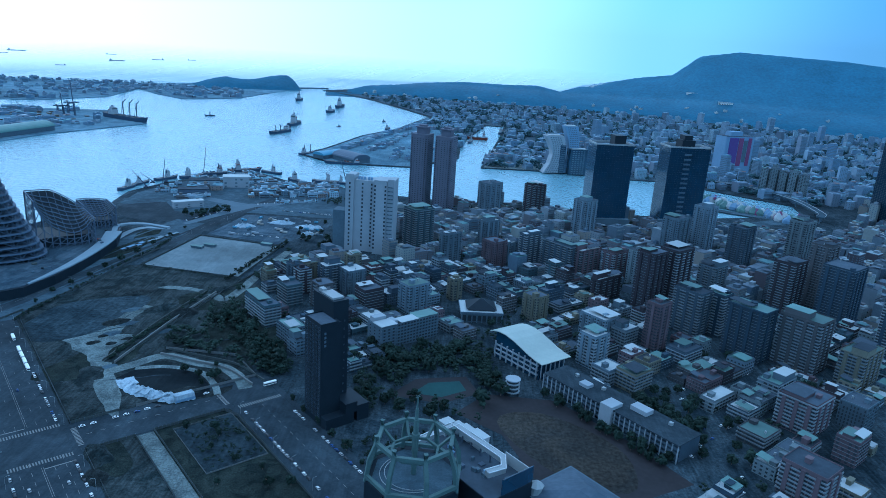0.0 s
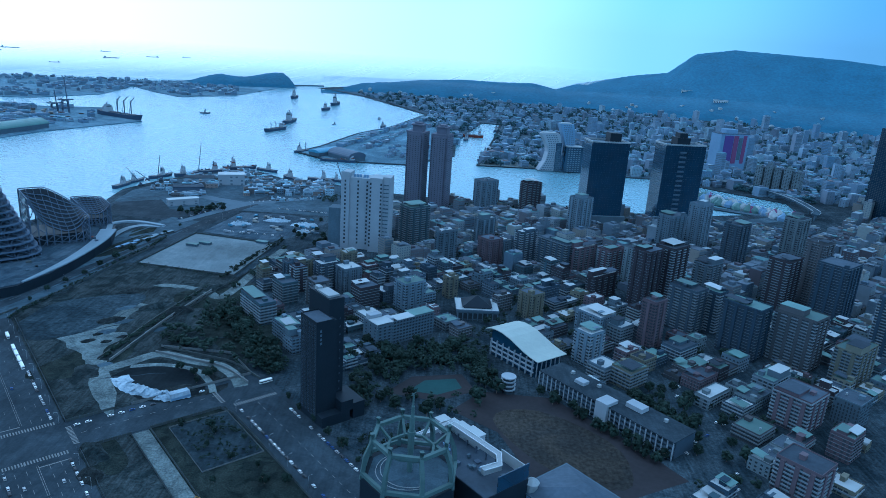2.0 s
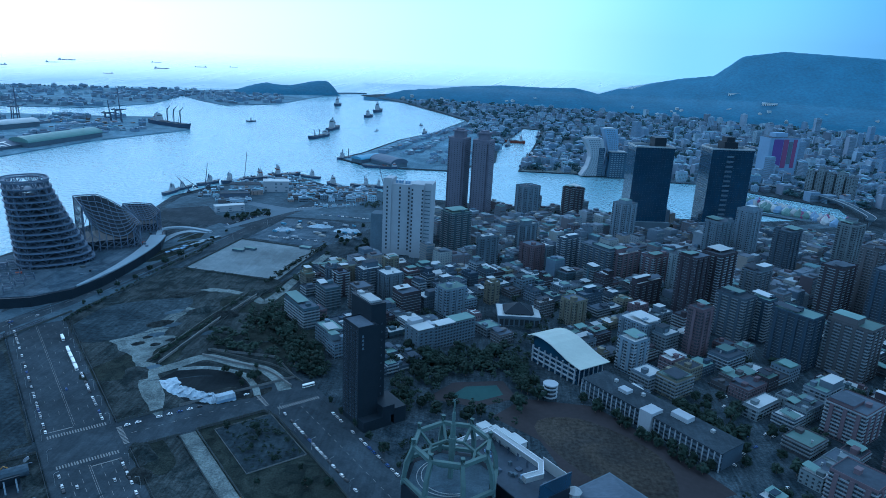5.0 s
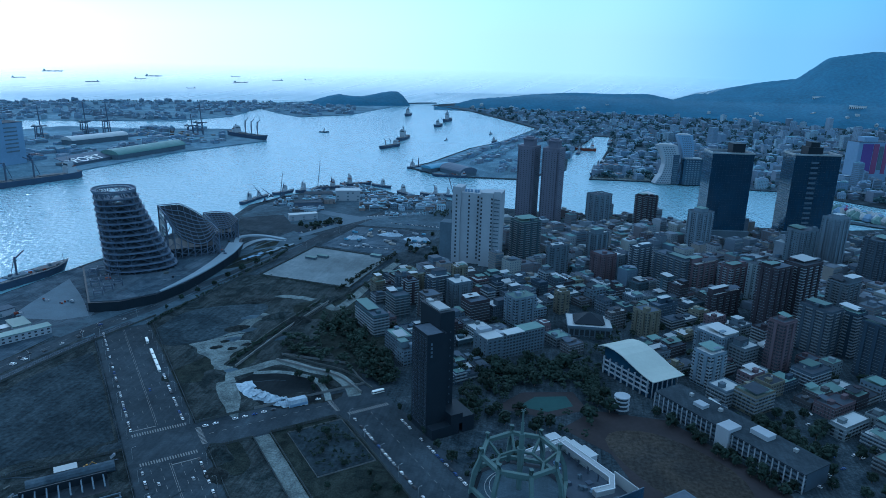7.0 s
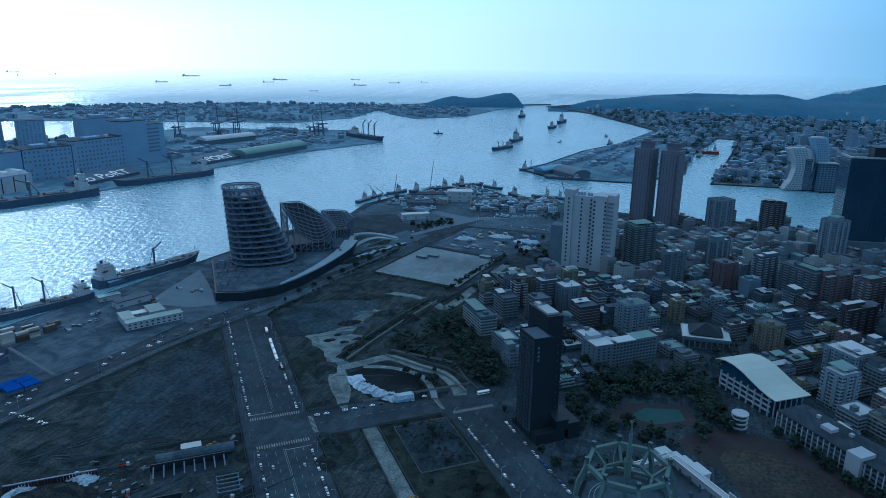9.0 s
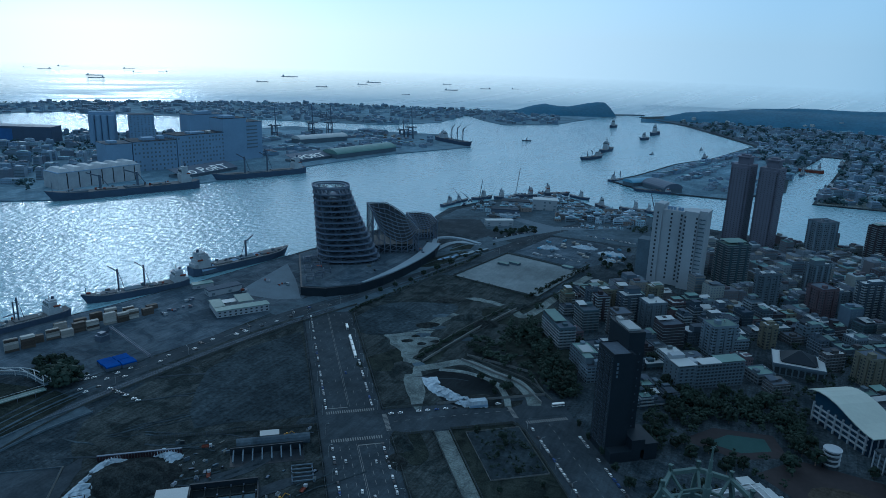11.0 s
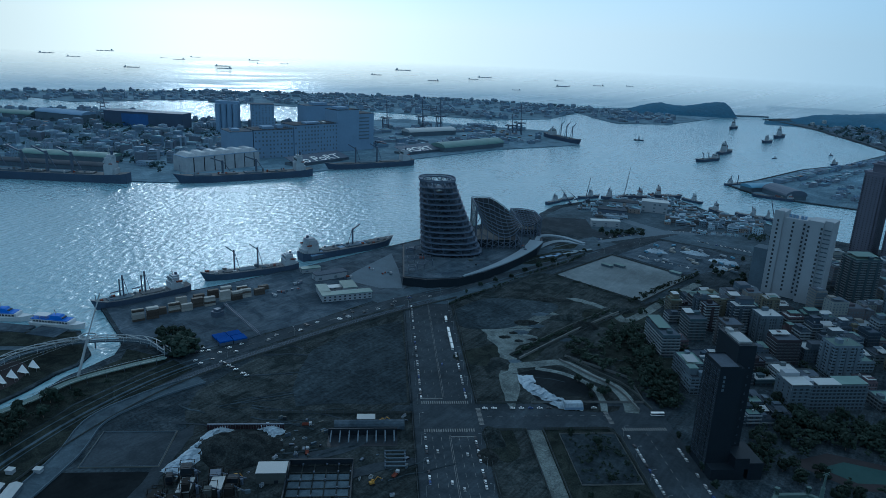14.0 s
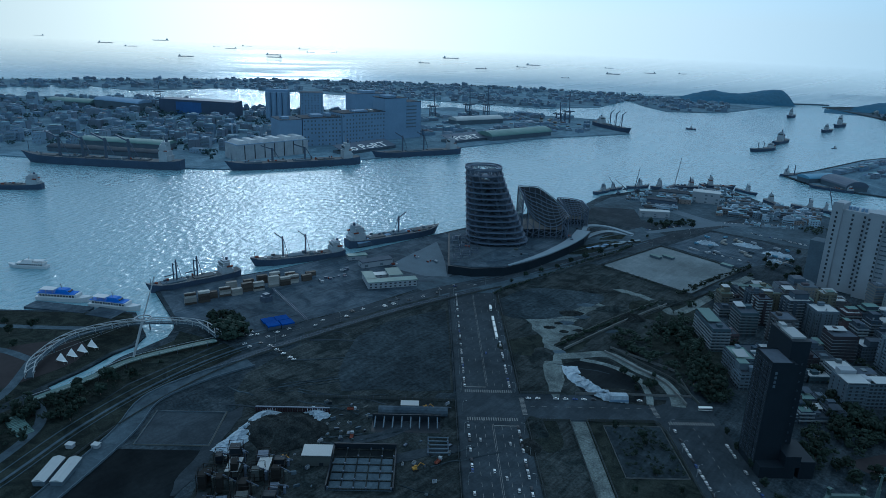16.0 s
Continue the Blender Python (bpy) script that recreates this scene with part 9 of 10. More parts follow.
def construction():
    M["machine_yellow"] = material("machine_yellow", (0.3, 0.18, 0.04), 0.6, size=1, vary=0.2, stain=0.2)
    rnd = random.Random(17)
    # excavation with a grid of ground beams
    pit = empty("foundation_pit", "open foundation pit with a grid of concrete beams", "foundation", at=grid_pose(397, -62))
    part("pit_floor", boxes((0, 44, 0, 36, 0.07, 0.9)), "paving", pit)
    # dark strip painted for shade at the deep end
    part("pit_shade", boxes((0, 44, 36, 48, 0.07, 0.8)), "wet_soil", pit, "pit end coloured dark for its shade")
    for k in range(6):
        part("ground_beam", boxes((0, 44, k * 9.2, k * 9.2 + 0.9, 0.9, 1.5)), "mound", pit)
        part("ground_beam", boxes((k * 8.6, k * 8.6 + 0.8, 0, 48, 0.9, 1.47)), "mound", pit)
    for k in range(6):
        for j in range(6):
            if rnd.random() < 0.7:
                part("column_stub", boxes((k * 8.6, k * 8.6 + 1.1, j * 9.2, j * 9.2 + 1.2, 1.25, 2.6)), "steel", pit)
    part("pit_wall", boxes((-1, 45, 48.2, 49.4, 0, 5), (-1.2, -0.2, 0, 48, 0, 4), (44.2, 45.2, 0, 48, 0, 3)), "black_tile", pit)
    trench = empty("strutted_trench", "long strutted trench with steel props", "trench", at=grid_pose(469, -38))
    part("trench_floor", boxes((0, 54, 0, 16, 0.07, 0.25)), "black_tile", trench)
    part("trench_wall", boxes((0, 54, 16.1, 17, 0, 6)), "black_tile", trench)
    for k in range(8):
        part("prop", boxes((2 + k * 7, 3 + k * 7, 0, 16, 3.6, 4.6)), "concrete", trench)
    rack = empty("pipe_rack", "low frame of steel beams beside the trench", "frame", at=grid_pose(440, 6))
    for k in range(5):
        part("beam", boxes((0, 16, k * 5, k * 5 + 0.8, 1.4, 2.2)), "concrete", rack)
    for x in (0, 15):
        part("post", boxes((x, x + 0.8, 0, 21, 0, 1.4)), "steel", rack)
    big = empty("site_pipe", "long dark covered conduit across the site", "conduit", at=grid_pose(490, -34))
    bm = bmesh.new()
    beam(bm, (0, 6, 2.5), (56, 6, 2.5), 9, sides=12)
    part("conduit", bm, "apron", big)
    for nm, a, b, wa, wb, h in (("site_office", 424, -83, 13, 20, 8.5), ("site_office", 502, -16, 7, 14, 4.5), ("site_office", 406, -132, 16, 8, 7), ("site_office", 410, -112, 14, 8, 6)):
        s = empty(nm, "site cabin with a pale flat roof", "site cabin", "site cabins", grid_pose(a, b))
        part("wall", boxes((0, wb, 0, wa, 0, h)), "fence", s)
        part("roof", boxes((-0.5, wb + 0.5, -0.5, wa + 0.5, h, h + 0.4)), "pale_steel", s)
        part("door", boxes((wb * 0.6, wb * 0.6 + 3, -0.1, 0, 0.1, 2.6)), "black_tile", s)
    c = grid(468, -104)
    mound("earth_mound", c.x, c.y, 34, 26, 10, "mound", "big dark heap of excavated earth", 1, GRID)
    # the batching plant: stacked steel bins, frames and tanks
    for k in range(16):
        a, b = 376 + (k % 4) * 15 + rnd.uniform(-3, 3), -146 + (k // 4) * 15 + rnd.uniform(-3, 3)
        h = rnd.uniform(5, 13)
        unit = empty("plant_unit", "dark steel bin and frame of a batching plant", "site plant", "batching plant", grid_pose(a, b, 0.06, rnd.choice((0, 8, -6))))
        part("bin", boxes((0, rnd.uniform(4, 8), 0, rnd.uniform(4, 8), 1.5, h)), rnd.choice(("steel", "rubber", "black_tile", "fence")), unit)
        bm = bmesh.new()
        for x in (-0.8, 8.6):
            for y in (-0.8, 8.6):
                beam(bm, (x, y, 0), (x, y, h + 1.5), 0.4)
        for z in (h * 0.5, h + 1.5):
            path_beam(bm, [(-0.8, -0.8, z), (8.6, -0.8, z), (8.6, 8.6, z), (-0.8, 8.6, z), (-0.8, -0.8, z)], 0.35)
        part("frame", bm, "rubber", unit)
        bm = bmesh.new()
        beam(bm, (9.4, 3, 0), (9.4, 3, h * 0.7), 2.2, sides=10)
        part("tank", bm, rnd.choice(("frame_steel", "fence")), unit)
        bm = bmesh.new()
        beam(bm, (4, 4, h), (12, 6, h * 0.4), 0.9)
        part("conveyor", bm, "steel", unit)
    # the covered heap on the lot across the avenue
    tarp_strip([(-269, 540), (-255, 524), (-240, 518), (-224, 513), (-213, 512), (-201, 520)], 7, 4.0, 5)
    tarp_strip([tuple(grid(a, b).xy) for a, b in ((497, -116), (484, -126), (466, -132), (448, -140), (436, -146))], 8, 5.0, 6)
    tarp_strip([tuple(grid(a, b).xy) for a, b in ((500, -92), (494, -82), (486, -76))], 6, 3.0, 7)
    for x, y in [(-336, 930), (-262, 952), (-350, 919)]:
        lot = empty("lot_cabin", "low pale cabin on the sandy lot", "cabin", "lot cabins", pose(x, y, 0.35, 0, 0, -13))
        part("wall", boxes((0, 16, 0, 7, 0, 3)), "concrete", lot)
        part("roof", boxes((-0.5, 16.5, -0.5, 7.5, 3, 3.4)), "green_metal", lot)
        part("door", boxes((5, 6.4, -0.1, 0, 0.05, 2.2)), "steel", lot)
    for x, y, rx, ry, h, sd in ((-330, 655, 16, 9, 3, 9), (-300, 700, 22, 10, 4, 10), (-275, 690, 18, 12, 5, 11), (-262, 765, 20, 12, 4, 12), (-345, 740, 18, 10, 3, 13), (-236, 428, 9, 18, 5, 14), (-225, 402, 8, 12, 4, 15), (-300, 545, 12, 18, 2, 16), (-214, 520, 20, 12, 2, 17)):
        mound("earth_mound", x, y, rx, ry, h, "mound" if sd % 2 else "soil", "low heap of dark earth on the lot", sd, 40)
    for x, y, rx, ry, sd in ((-329, 605, 7, 5, 41), (-327, 621, 6, 4, 42), (-312, 606, 6, 4, 43), (-301, 619, 7, 4, 44)):
        mound("earth_mound", x, y, rx, ry, 1.6, "mound", "small dark heap on pale trodden ground", sd, 40)
    stack = empty("sheeted_stack", "square stack under a pale lilac sheet", "sheeted goods", at=grid_pose(522, 161))
    part("sheet", prism(bmesh.new(), [(0, 0), (17, 0), (17, 8), (0, 8)], 0.25, 5.5, top=[(0.6, 1.8), (16.6, 1.8), (16.2, 7.4), (0.8, 7.4)]), "tarp", stack)
    part("skirt", boxes((0.3, 16.7, -0.25, 0, 0.25, 2.6)), "silo", stack)
    back = empty("sheet_pile_wall", "rust-brown sheet pile wall behind the earth heap", "wall", at=grid_pose(495, -133))
    for k in range(30):
        part("pile", boxes((k * 2, k * 2 + 1.5, 0.0 + 0.4 * (k % 2), 0.5 + 0.4 * (k % 2), 0, 4.2)), "hull_red", back)
    part("capping_beam", boxes((0, 59.5, -0.3, 1.3, 4.2, 4.8)), "steel", back)
    for x, y, rx, ry, sd in ((-292, 560, 9, 5, 21), (-318, 655, 12, 6, 22), (-278, 640, 14, 5, 23), (-330, 690, 13, 6, 24), (-322, 628, 10, 8, 25)):
        mound("sheet", x, y, rx, ry, 1.0, "paving", "pale dusty sheet spread on bare soil", sd, 40)
    for x, y, t in ((-150, 380, 20), (-272, 322, 60), (-352, 268, 10), (-320, 390, 30)):
        excavator(pose(x, y, 0.1, 0, 0, t))
    for a, b, t in ((458, -52, 90), (380, -6, 30), (428, 12, 60), (500, -60, 0), (395, -100, 45)):
        p = grid(a, b)
        truck(pose(p.x, p.y, 0.1, 0, 0, GRID + t))
    for k in range(70):
        a, b = rnd.choice(((rnd.uniform(380, 438), rnd.uniform(-140, -70)), (rnd.uniform(450, 515), rnd.uniform(-80, -40)), (rnd.uniform(385, 515), rnd.uniform(-15, 26))))
        if 466 < a < 500 and b > -42:
            continue
        w, d, h = rnd.uniform(1, 5), rnd.uniform(0.8, 3), rnd.uniform(0.4, 2.8)
        pile = empty("material_stack", "stack of site material and timber", "site material", "site material", grid_pose(a, b, 0.05, rnd.uniform(0, 90)))
        part("lower_layer", boxes((0, w, 0, d, 0, h)), rnd.choice(("concrete", "steel", "fence", "black_tile", "white_tile", "apron")), pile)
        part("top_layer", boxes((0.1, w * 0.8, 0.1, d * 0.8, h, h + 0.3)), rnd.choice(("concrete", "steel", "fence")), pile)
    # parked goods behind the sandy lot
    for k in range(26):
        x, y = rnd.uniform(-340, -190), rnd.uniform(990, 1100)
        b = empty("parked_trailer", "pale trailer parked behind the sandy lot", "trailer", "parked trailers", pose(x, y, 0, 0, 0, -18 + rnd.choice((0, 0, 90))))
        part("box", boxes((0, rnd.uniform(6, 12), 0, 2.5, 0.9, 3.4)), rnd.choice(("white_tile", "container_a", "concrete", "blue_metal")), b)
        part("axle", boxes((1, 2.4, 0.2, 2.3, 0, 0.9)), "rubber", b)
    for x, y, rx, ry, sd in ((-312, 1045, 16, 9, 31), (-262, 1078, 20, 8, 32), (-215, 1062, 22, 12, 33), (-208, 1025, 10, 7, 34)):
        mound("sheeted_mound", x, y, rx, ry, 4, "tarp", "heap under pale sheets in a storage yard", sd, 10, 0.5)


construction()

# ---- trees ----
def make_tree(seed, height, spread):
    """A tapered trunk with limbs and a crown of leaf clumps and loose leaves."""
    rnd = random.Random(seed)
    root = empty("tree", "dense dark green broadleaf tree", "tree", "city trees", pose(0, 0, -900))
    bm = bmesh.new()
    beam(bm, (0, 0, -0.2), (0.1, 0, height * 0.3), height * 0.045, sides=7)
    beam(bm, (0.1, 0, height * 0.28), (0.2, 0.1, height * 0.6), height * 0.03, sides=6)
    for k in range(6):
        q = 6.283 * k / 6 + rnd.uniform(-0.3, 0.3)
        beam(bm, (0.1, 0, height * (0.26 + 0.05 * k)), (spread * 0.6 * math.cos(q), spread * 0.6 * math.sin(q), height * (0.5 + 0.06 * k)), height * 0.014, sides=5)
    part("trunk", bm, "bark", root)
    bm = bmesh.new()
    for k in range(30):
        q, s = rnd.uniform(0, 6.283), rnd.random() ** 0.5
        z = rnd.uniform(-1, 1)
        r = spread * s * math.sqrt(max(0.05, 1 - z * z * 0.9))
        c = Vector((r * math.cos(q), r * math.sin(q), height * (0.64 + 0.3 * z)))
        rad = spread * rnd.uniform(0.24, 0.42)
        made = bmesh.ops.create_icosphere(bm, subdivisions=1, radius=rad, matrix=Matrix.LocRotScale(c, Euler((rnd.random() * 6, rnd.random() * 6, 0)), (1, rnd.uniform(0.7, 1.1), rnd.uniform(0.55, 0.85))))
        for v in made["verts"]:
            v.co += Vector((rnd.uniform(-1, 1), rnd.uniform(-1, 1), rnd.uniform(-1, 1))) * rad * 0.3
        for _ in range(14):
            d = Vector((rnd.gauss(0, 1), rnd.gauss(0, 1), rnd.gauss(0.2, 1))).normalized()
            p = c + d * rad * rnd.uniform(0.9, 1.35)
            t = d.orthogonal().normalized() * rnd.uniform(0.25, 0.5)
            b = d.cross(t).normalized() * rnd.uniform(0.2, 0.45)
            tip = d * rnd.uniform(-0.2, 0.3)
            bm.faces.new([bm.verts.new(x) for x in (p - t, p - b, p + t + tip, p + b)])
    part("crown", bm, "leaf", root)
    return root


TREES = [make_tree(s, h, w) for s, h, w in ((1, 9, 4.0), (2, 11, 5.2), (3, 7.5, 3.6), (4, 13, 6.0), (5, 6, 2.6))]


def plant(x, y, rnd, kinds=(0, 1, 2), z=0.0):
    k = rnd.choice(kinds)
    s = rnd.uniform(0.8, 1.25)
    src = TREES[k]
    ob = copy_thing(src, pose(x, y, z, 0, 0, rnd.uniform(0, 360)))
    ob.scale = (s, s, s * rnd.uniform(0.9, 1.1))


def plant_in(poly, n, seed, kinds=(0, 1, 2), avoid=(), gap=5.0):
    rnd = random.Random(seed)
    xs, ys = [p[0] for p in poly], [p[1] for p in poly]
    done, tries = [], 0
    while len(done) < n and tries < n * 60:
        tries += 1
        x, y = rnd.uniform(min(xs), max(xs)), rnd.uniform(min(ys), max(ys))
        if not inside(x, y, poly) or any(inside(x, y, a) for a in avoid) or any(math.hypot(x - p, y - q) < gap for p, q in done):
            continue
        done.append((x, y))
        plant(x, y, rnd, kinds)


COURT = [(-40, 541), (-16, 580), (34, 591), (46, 556), (8, 530)]
plant_in([(-204, 644), (-178, 606), (-164, 578), (-148, 564), (-138, 600), (-176, 640), (-206, 676), (-228, 696), (-240, 690)], 26, 1, (1, 3, 3), gap=7)
plant_in([(-66, 520), (-92, 600), (-60, 640), (40, 650), (52, 600), (66, 556), (40, 522), (0, 505), (-40, 500)], 48, 2, (1, 1, 3), (COURT, [(-60, 620), (-60, 660), (10, 690), (10, 640)]), 6)
plant_in([tuple(grid(a, b).xy) for a, b in ((240, 428), (240, 441), (366, 440), (366, 426))], 20, 3, (0, 2), gap=5)
plant_in([tuple(grid(a, b).xy) for a, b in ((250, 480), (250, 505), (310, 505), (310, 485))], 16, 4, (0, 1), gap=6)
plant_in([(-800, 40), (-790, 200), (-690, 300), (-640, 270), (-600, 200), (-560, 60)], 26, 5, (0, 2, 4), ([(-670, 150), (-610, 150), (-590, 260), (-660, 260)],), 10)
plant_in([(-560, 130), (-556, 230), (-544, 300), (-520, 200), (-490, 90)], 26, 6, (0, 1, 2), gap=6)
plant_in([(-590, 357), (-560, 366), (-556, 390), (-600, 386)], 9, 7, (1, 3), gap=6)
plant_in([tuple(grid(a, b).xy) for a, b in ((300, 140), (300, 190), (412, 190), (412, 140))], 14, 8, (4, 2), gap=7)
plant_in([tuple(grid(a, b).xy) for a, b in ((418, 150), (418, 190), (482, 190), (482, 150))], 5, 9, (4,), gap=6)
plant_in([tuple(grid(a, b).xy) for a, b in ((575, 185), (535, 185), (535, 228), (580, 230))], 6, 10, (2, 4), gap=6)
plant_in([(-215, 960), (-150, 950), (-140, 1080), (-230, 1100)], 16, 11, (0, 2), gap=8)
plant_in([(-430, 1085), (-400, 1060), (-360, 1120), (-385, 1150)], 10, 12, (0, 2), gap=7)
rnd = random.Random(77)
for x, y in ((-534, 226), (-513, 192), (-552, 180), (-560, 172), (-540, 200), (-526, 206)):
    plant(x, y, rnd, (3, 1))
for x, y in [(-435, 692), (-433, 723), (-428, 752), (-421, 781), (-418, 813), (-413, 845), (-407, 879), (-403, 921), (-398, 966), (-393, 1012)]:
    plant(x, y, rnd, (4, 4, 2))
for a in range(300, 490, 22):
    p = grid(a, 243)
    plant(p.x, p.y, rnd, (4, 2, 0))
plant_in(SCHOOL_YARD, 22, 13, (0, 1, 2), gap=7)
# street trees between the houses
done = 0
while done < 26:
    a, b = rnd.uniform(180, 720), rnd.uniform(270, 760)
    p = grid(a, b)
    if inside(p.x, p.y, CITY) and free(a - 3, a + 3, b - 3, b + 3) and p.x / p.y < 0.68:
        done += 1
        plant(p.x, p.y, rnd, (0, 2, 1))
for t in TREES:
    for o in [*t.children_recursive, t]:
        bpy.data.objects.remove(o)


# close groves, too dense to count
def in_poly(poly, avoid=()):
    xs, ys = [p[0] for p in poly], [p[1] for p in poly]
    def pick(rnd):
        x, y = rnd.uniform(min(xs), max(xs)), rnd.uniform(min(ys), max(ys))
        return (x, y, 1.5) if inside(x, y, poly) and not any(inside(x, y, a) for a in avoid) else None
    return pick


def in_line(pts, wide):
    line = smooth_line(pts, 10)
    def pick(rnd):
        x, y = rnd.choice(line)
        return (x + rnd.gauss(0, wide), y + rnd.gauss(0, wide * 3), 0.2)
    return pick


def in_clumps(clumps):
    def pick(rnd):
        x, y, r = rnd.choice(clumps)
        return (x + rnd.gauss(0, 0.5) * r, y + rnd.gauss(0, 0.5) * r, 1.0)
    return pick


leafy_belt("grove", in_clumps([(-236, 683, 9), (-210, 659, 13), (-187, 630, 11), (-173, 613, 13), (-155, 584, 15), (-142, 572, 10)]), 105, "loose dark trees along the roadside by the lots", (2.2, 4.6), 41)
leafy_belt("grove", in_clumps([(-398, 1100, 8), (-384, 1122, 9), (-376, 1150, 7), (-205, 1240, 14), (-200, 1262, 12)]), 60, "dark trees round the fish quay offices", (2.0, 4.2), 61)
leafy_belt("hedge", in_line([(-427, 652), (-419, 723), (-406, 833), (-393, 906), (-391, 949)], 1.2), 130, "dark hedge along the lots beside the coast road", (1.3, 2.4), 71)
leafy_belt("hedge", in_line([(-261, 803), (-248, 887), (-229, 968)], 1.5), 80, "dark hedge along the edge of the sandy lot", (1.4, 3.0), 72)
leafy_belt("hedge", in_line([(-298, 579), (-288, 647), (-268, 763)], 1.3), 100, "dark hedge beside the walled lane", (1.3, 2.6), 73)
leafy_belt("hedge", in_line([(-378, 832), (-320, 820), (-262, 808)], 1.0), 50, "low dark weeds along the sandy lot", (0.8, 1.6), 74)
leafy_belt("grove", in_clumps([(-249, 616, 8), (-262, 626, 6), (-236, 612, 5)]), 40, "dark bushy clump at the edge of the open lot", (1.8, 3.6), 48)
leafy_belt("grove", in_clumps([(-238, 770, 5), (-230, 820, 6), (-226, 870, 6), (-221, 930, 7)]), 26, "sparse dark trees along the pale side street", (2, 4), 49)
leafy_belt("grove", in_poly([(-60, 590), (-60, 618), (34, 650), (52, 610), (60, 575), (40, 600), (-20, 588), (-40, 560)], (COURT,)), 110, "dense dark grove round the school court", (2.5, 4.6), 42)
leafy_belt("grove", in_poly([(-558, 140), (-556, 230), (-546, 300), (-528, 210), (-500, 110)]), 90, "dark shrubs along the park bank", (1.5, 3.2), 43)
leafy_belt("grove", in_poly([(-269, 622), (-263, 670), (-245, 721), (-207, 729), (-169, 645), (-132, 591), (-139, 556), (-168, 571), (-206, 595), (-242, 597)]), 150, "wide dark grove between the lane and the houses", (2.4, 5.0), 54)
leafy_belt("weeds", in_poly([tuple(grid(a, b).xy) for a, b in ((418, 150), (418, 190), (482, 190), (482, 150))]), 90, "dark overgrown weeds in the sunken plot", (1.0, 2.2), 44)

def in_streets(rnd):
    a, b = rnd.uniform(170, 1000), rnd.uniform(260, 1200)
    p = grid(a, b)
    return (p.x, p.y, 0.8) if inside(p.x, p.y, CITY) and free(a - 4, a + 4, b - 4, b + 4) and not any(inside(p.x, p.y, o) for o in OPEN) and p.x / p.y < 0.7 and not built(p.x, p.y) else None


BUILT = set()
for ob in bpy.data.objects:
    if ob.parent is None and ob.name.startswith("apartment_building"):
        xs = [ob.matrix_basis @ Vector((u * ob.bound_box[6][0], v * ob.bound_box[6][1], 0)) for u in (0.1, 0.5, 0.9) for v in (0.1, 0.5, 0.9)]
        BUILT.update((int(p.x // 8), int(p.y // 8)) for p in xs)


def built(x, y):
    return (int(x // 8), int(y // 8)) in BUILT


leafy_belt("street_greenery", in_streets, 620, "dark trees crowding the narrow streets between houses", (3, 6), 45)
leafy_belt("grove", in_poly([(-66, 631), (-4, 638), (38, 666), (54, 598), (41, 508), (6, 514), (-18, 534), (-60, 501), (-74, 556)], (COURT,)), 120, "dark broadleaf grove between the street and the court", (2.5, 5), 51)
leafy_belt("grove", in_poly([(27, 662), (50, 727), (109, 814), (130, 786), (65, 674), (58, 578), (42, 563)]), 70, "dark trees crowding behind the school hall", (2.5, 5), 52)
leafy_belt("grove", in_poly([(-55, 469), (-14, 490), (8, 474), (-25, 427), (-50, 433)]), 34, "dark shrubs behind the black tower", (2, 4), 53)
leafy_belt("grove", in_poly([(-556, 352), (-540, 356), (-545, 380), (-560, 384), (-570, 368)]), 26, "big dark tree clump beside the quay gate", (5, 9), 46)
leafy_belt("grove", in_poly([(-640, 60), (-560, 60), (-530, 120), (-560, 190), (-600, 170), (-650, 120)]), 60, "dark park trees beside the basin", (2.5, 5), 47)

# ---- vehicles ----
def make_car(paint, seed, long=4.4, tall=1.45, name="car", label="parked saloon car with dark windows", category="car"):
    root = empty(name, label, category, "parked cars" if name == "car" else "", pose(0, 0, -900))
    w = 0.88 if name == "car" else 1.25
    bm = bmesh.new()
    if name == "car":
        prof = [(-long / 2, 0.3), (-long / 2, 0.85), (-long * 0.3, 0.95), (long * 0.22, 0.95), (long / 2, 0.75), (long / 2, 0.3)]
        cab = [(-long * 0.42, 0.93), (-long * 0.3, tall), (long * 0.08, tall), (long * 0.26, 0.93)]
    else:
        prof = [(-long / 2, 0.4), (-long / 2, 1.2), (long / 2, 1.2), (long / 2, 0.4)]
        cab = [(-long / 2 + 0.05, 1.2), (-long / 2 + 0.1, 2.2), (long / 2 - 0.2, 2.2), (long / 2 - 0.05, 1.2)]

    def sweep(bm, pts, w0, w1):
        lo = [bm.verts.new((x, -w0 if z < 1.25 else -w1, z)) for x, z in pts]
        hi = [bm.verts.new((x, w0 if z < 1.25 else w1, z)) for x, z in pts]
        for i in range(len(pts)):
            j = (i + 1) % len(pts)
            bm.faces.new((lo[i], lo[j], hi[j], hi[i]))
        bm.faces.new(lo[::-1]), bm.faces.new(hi)
        bmesh.ops.recalc_face_normals(bm, faces=bm.faces)

    sweep(bm, prof, w, w)
    part("body", bm, paint, root)
    bm = bmesh.new()
    sweep(bm, cab, w * 0.92, w * 0.8)
    part("cabin", bm, "glass", root, "dark glazed cabin")
    if name == "car":
        part("roof", boxes((-long * 0.3, long * 0.08, -w * 0.8, w * 0.8, tall, tall + 0.05)), paint, root)
    else:
        part("roof", boxes((-long / 2 + 0.05, long / 2 - 0.1, -w * 0.98, w * 0.98, 2.2, 3.1)), paint, root)
    for x in (-long * 0.3, long * 0.3):
        for y in (-w, w):
            bm = bmesh.new()
            beam(bm, (x, y - 0.1, 0.32), (x, y + 0.1, 0.32), 0.64 if name == "car" else 0.95, sides=10)
            part("wheel", bm, "rubber", root)
    return root


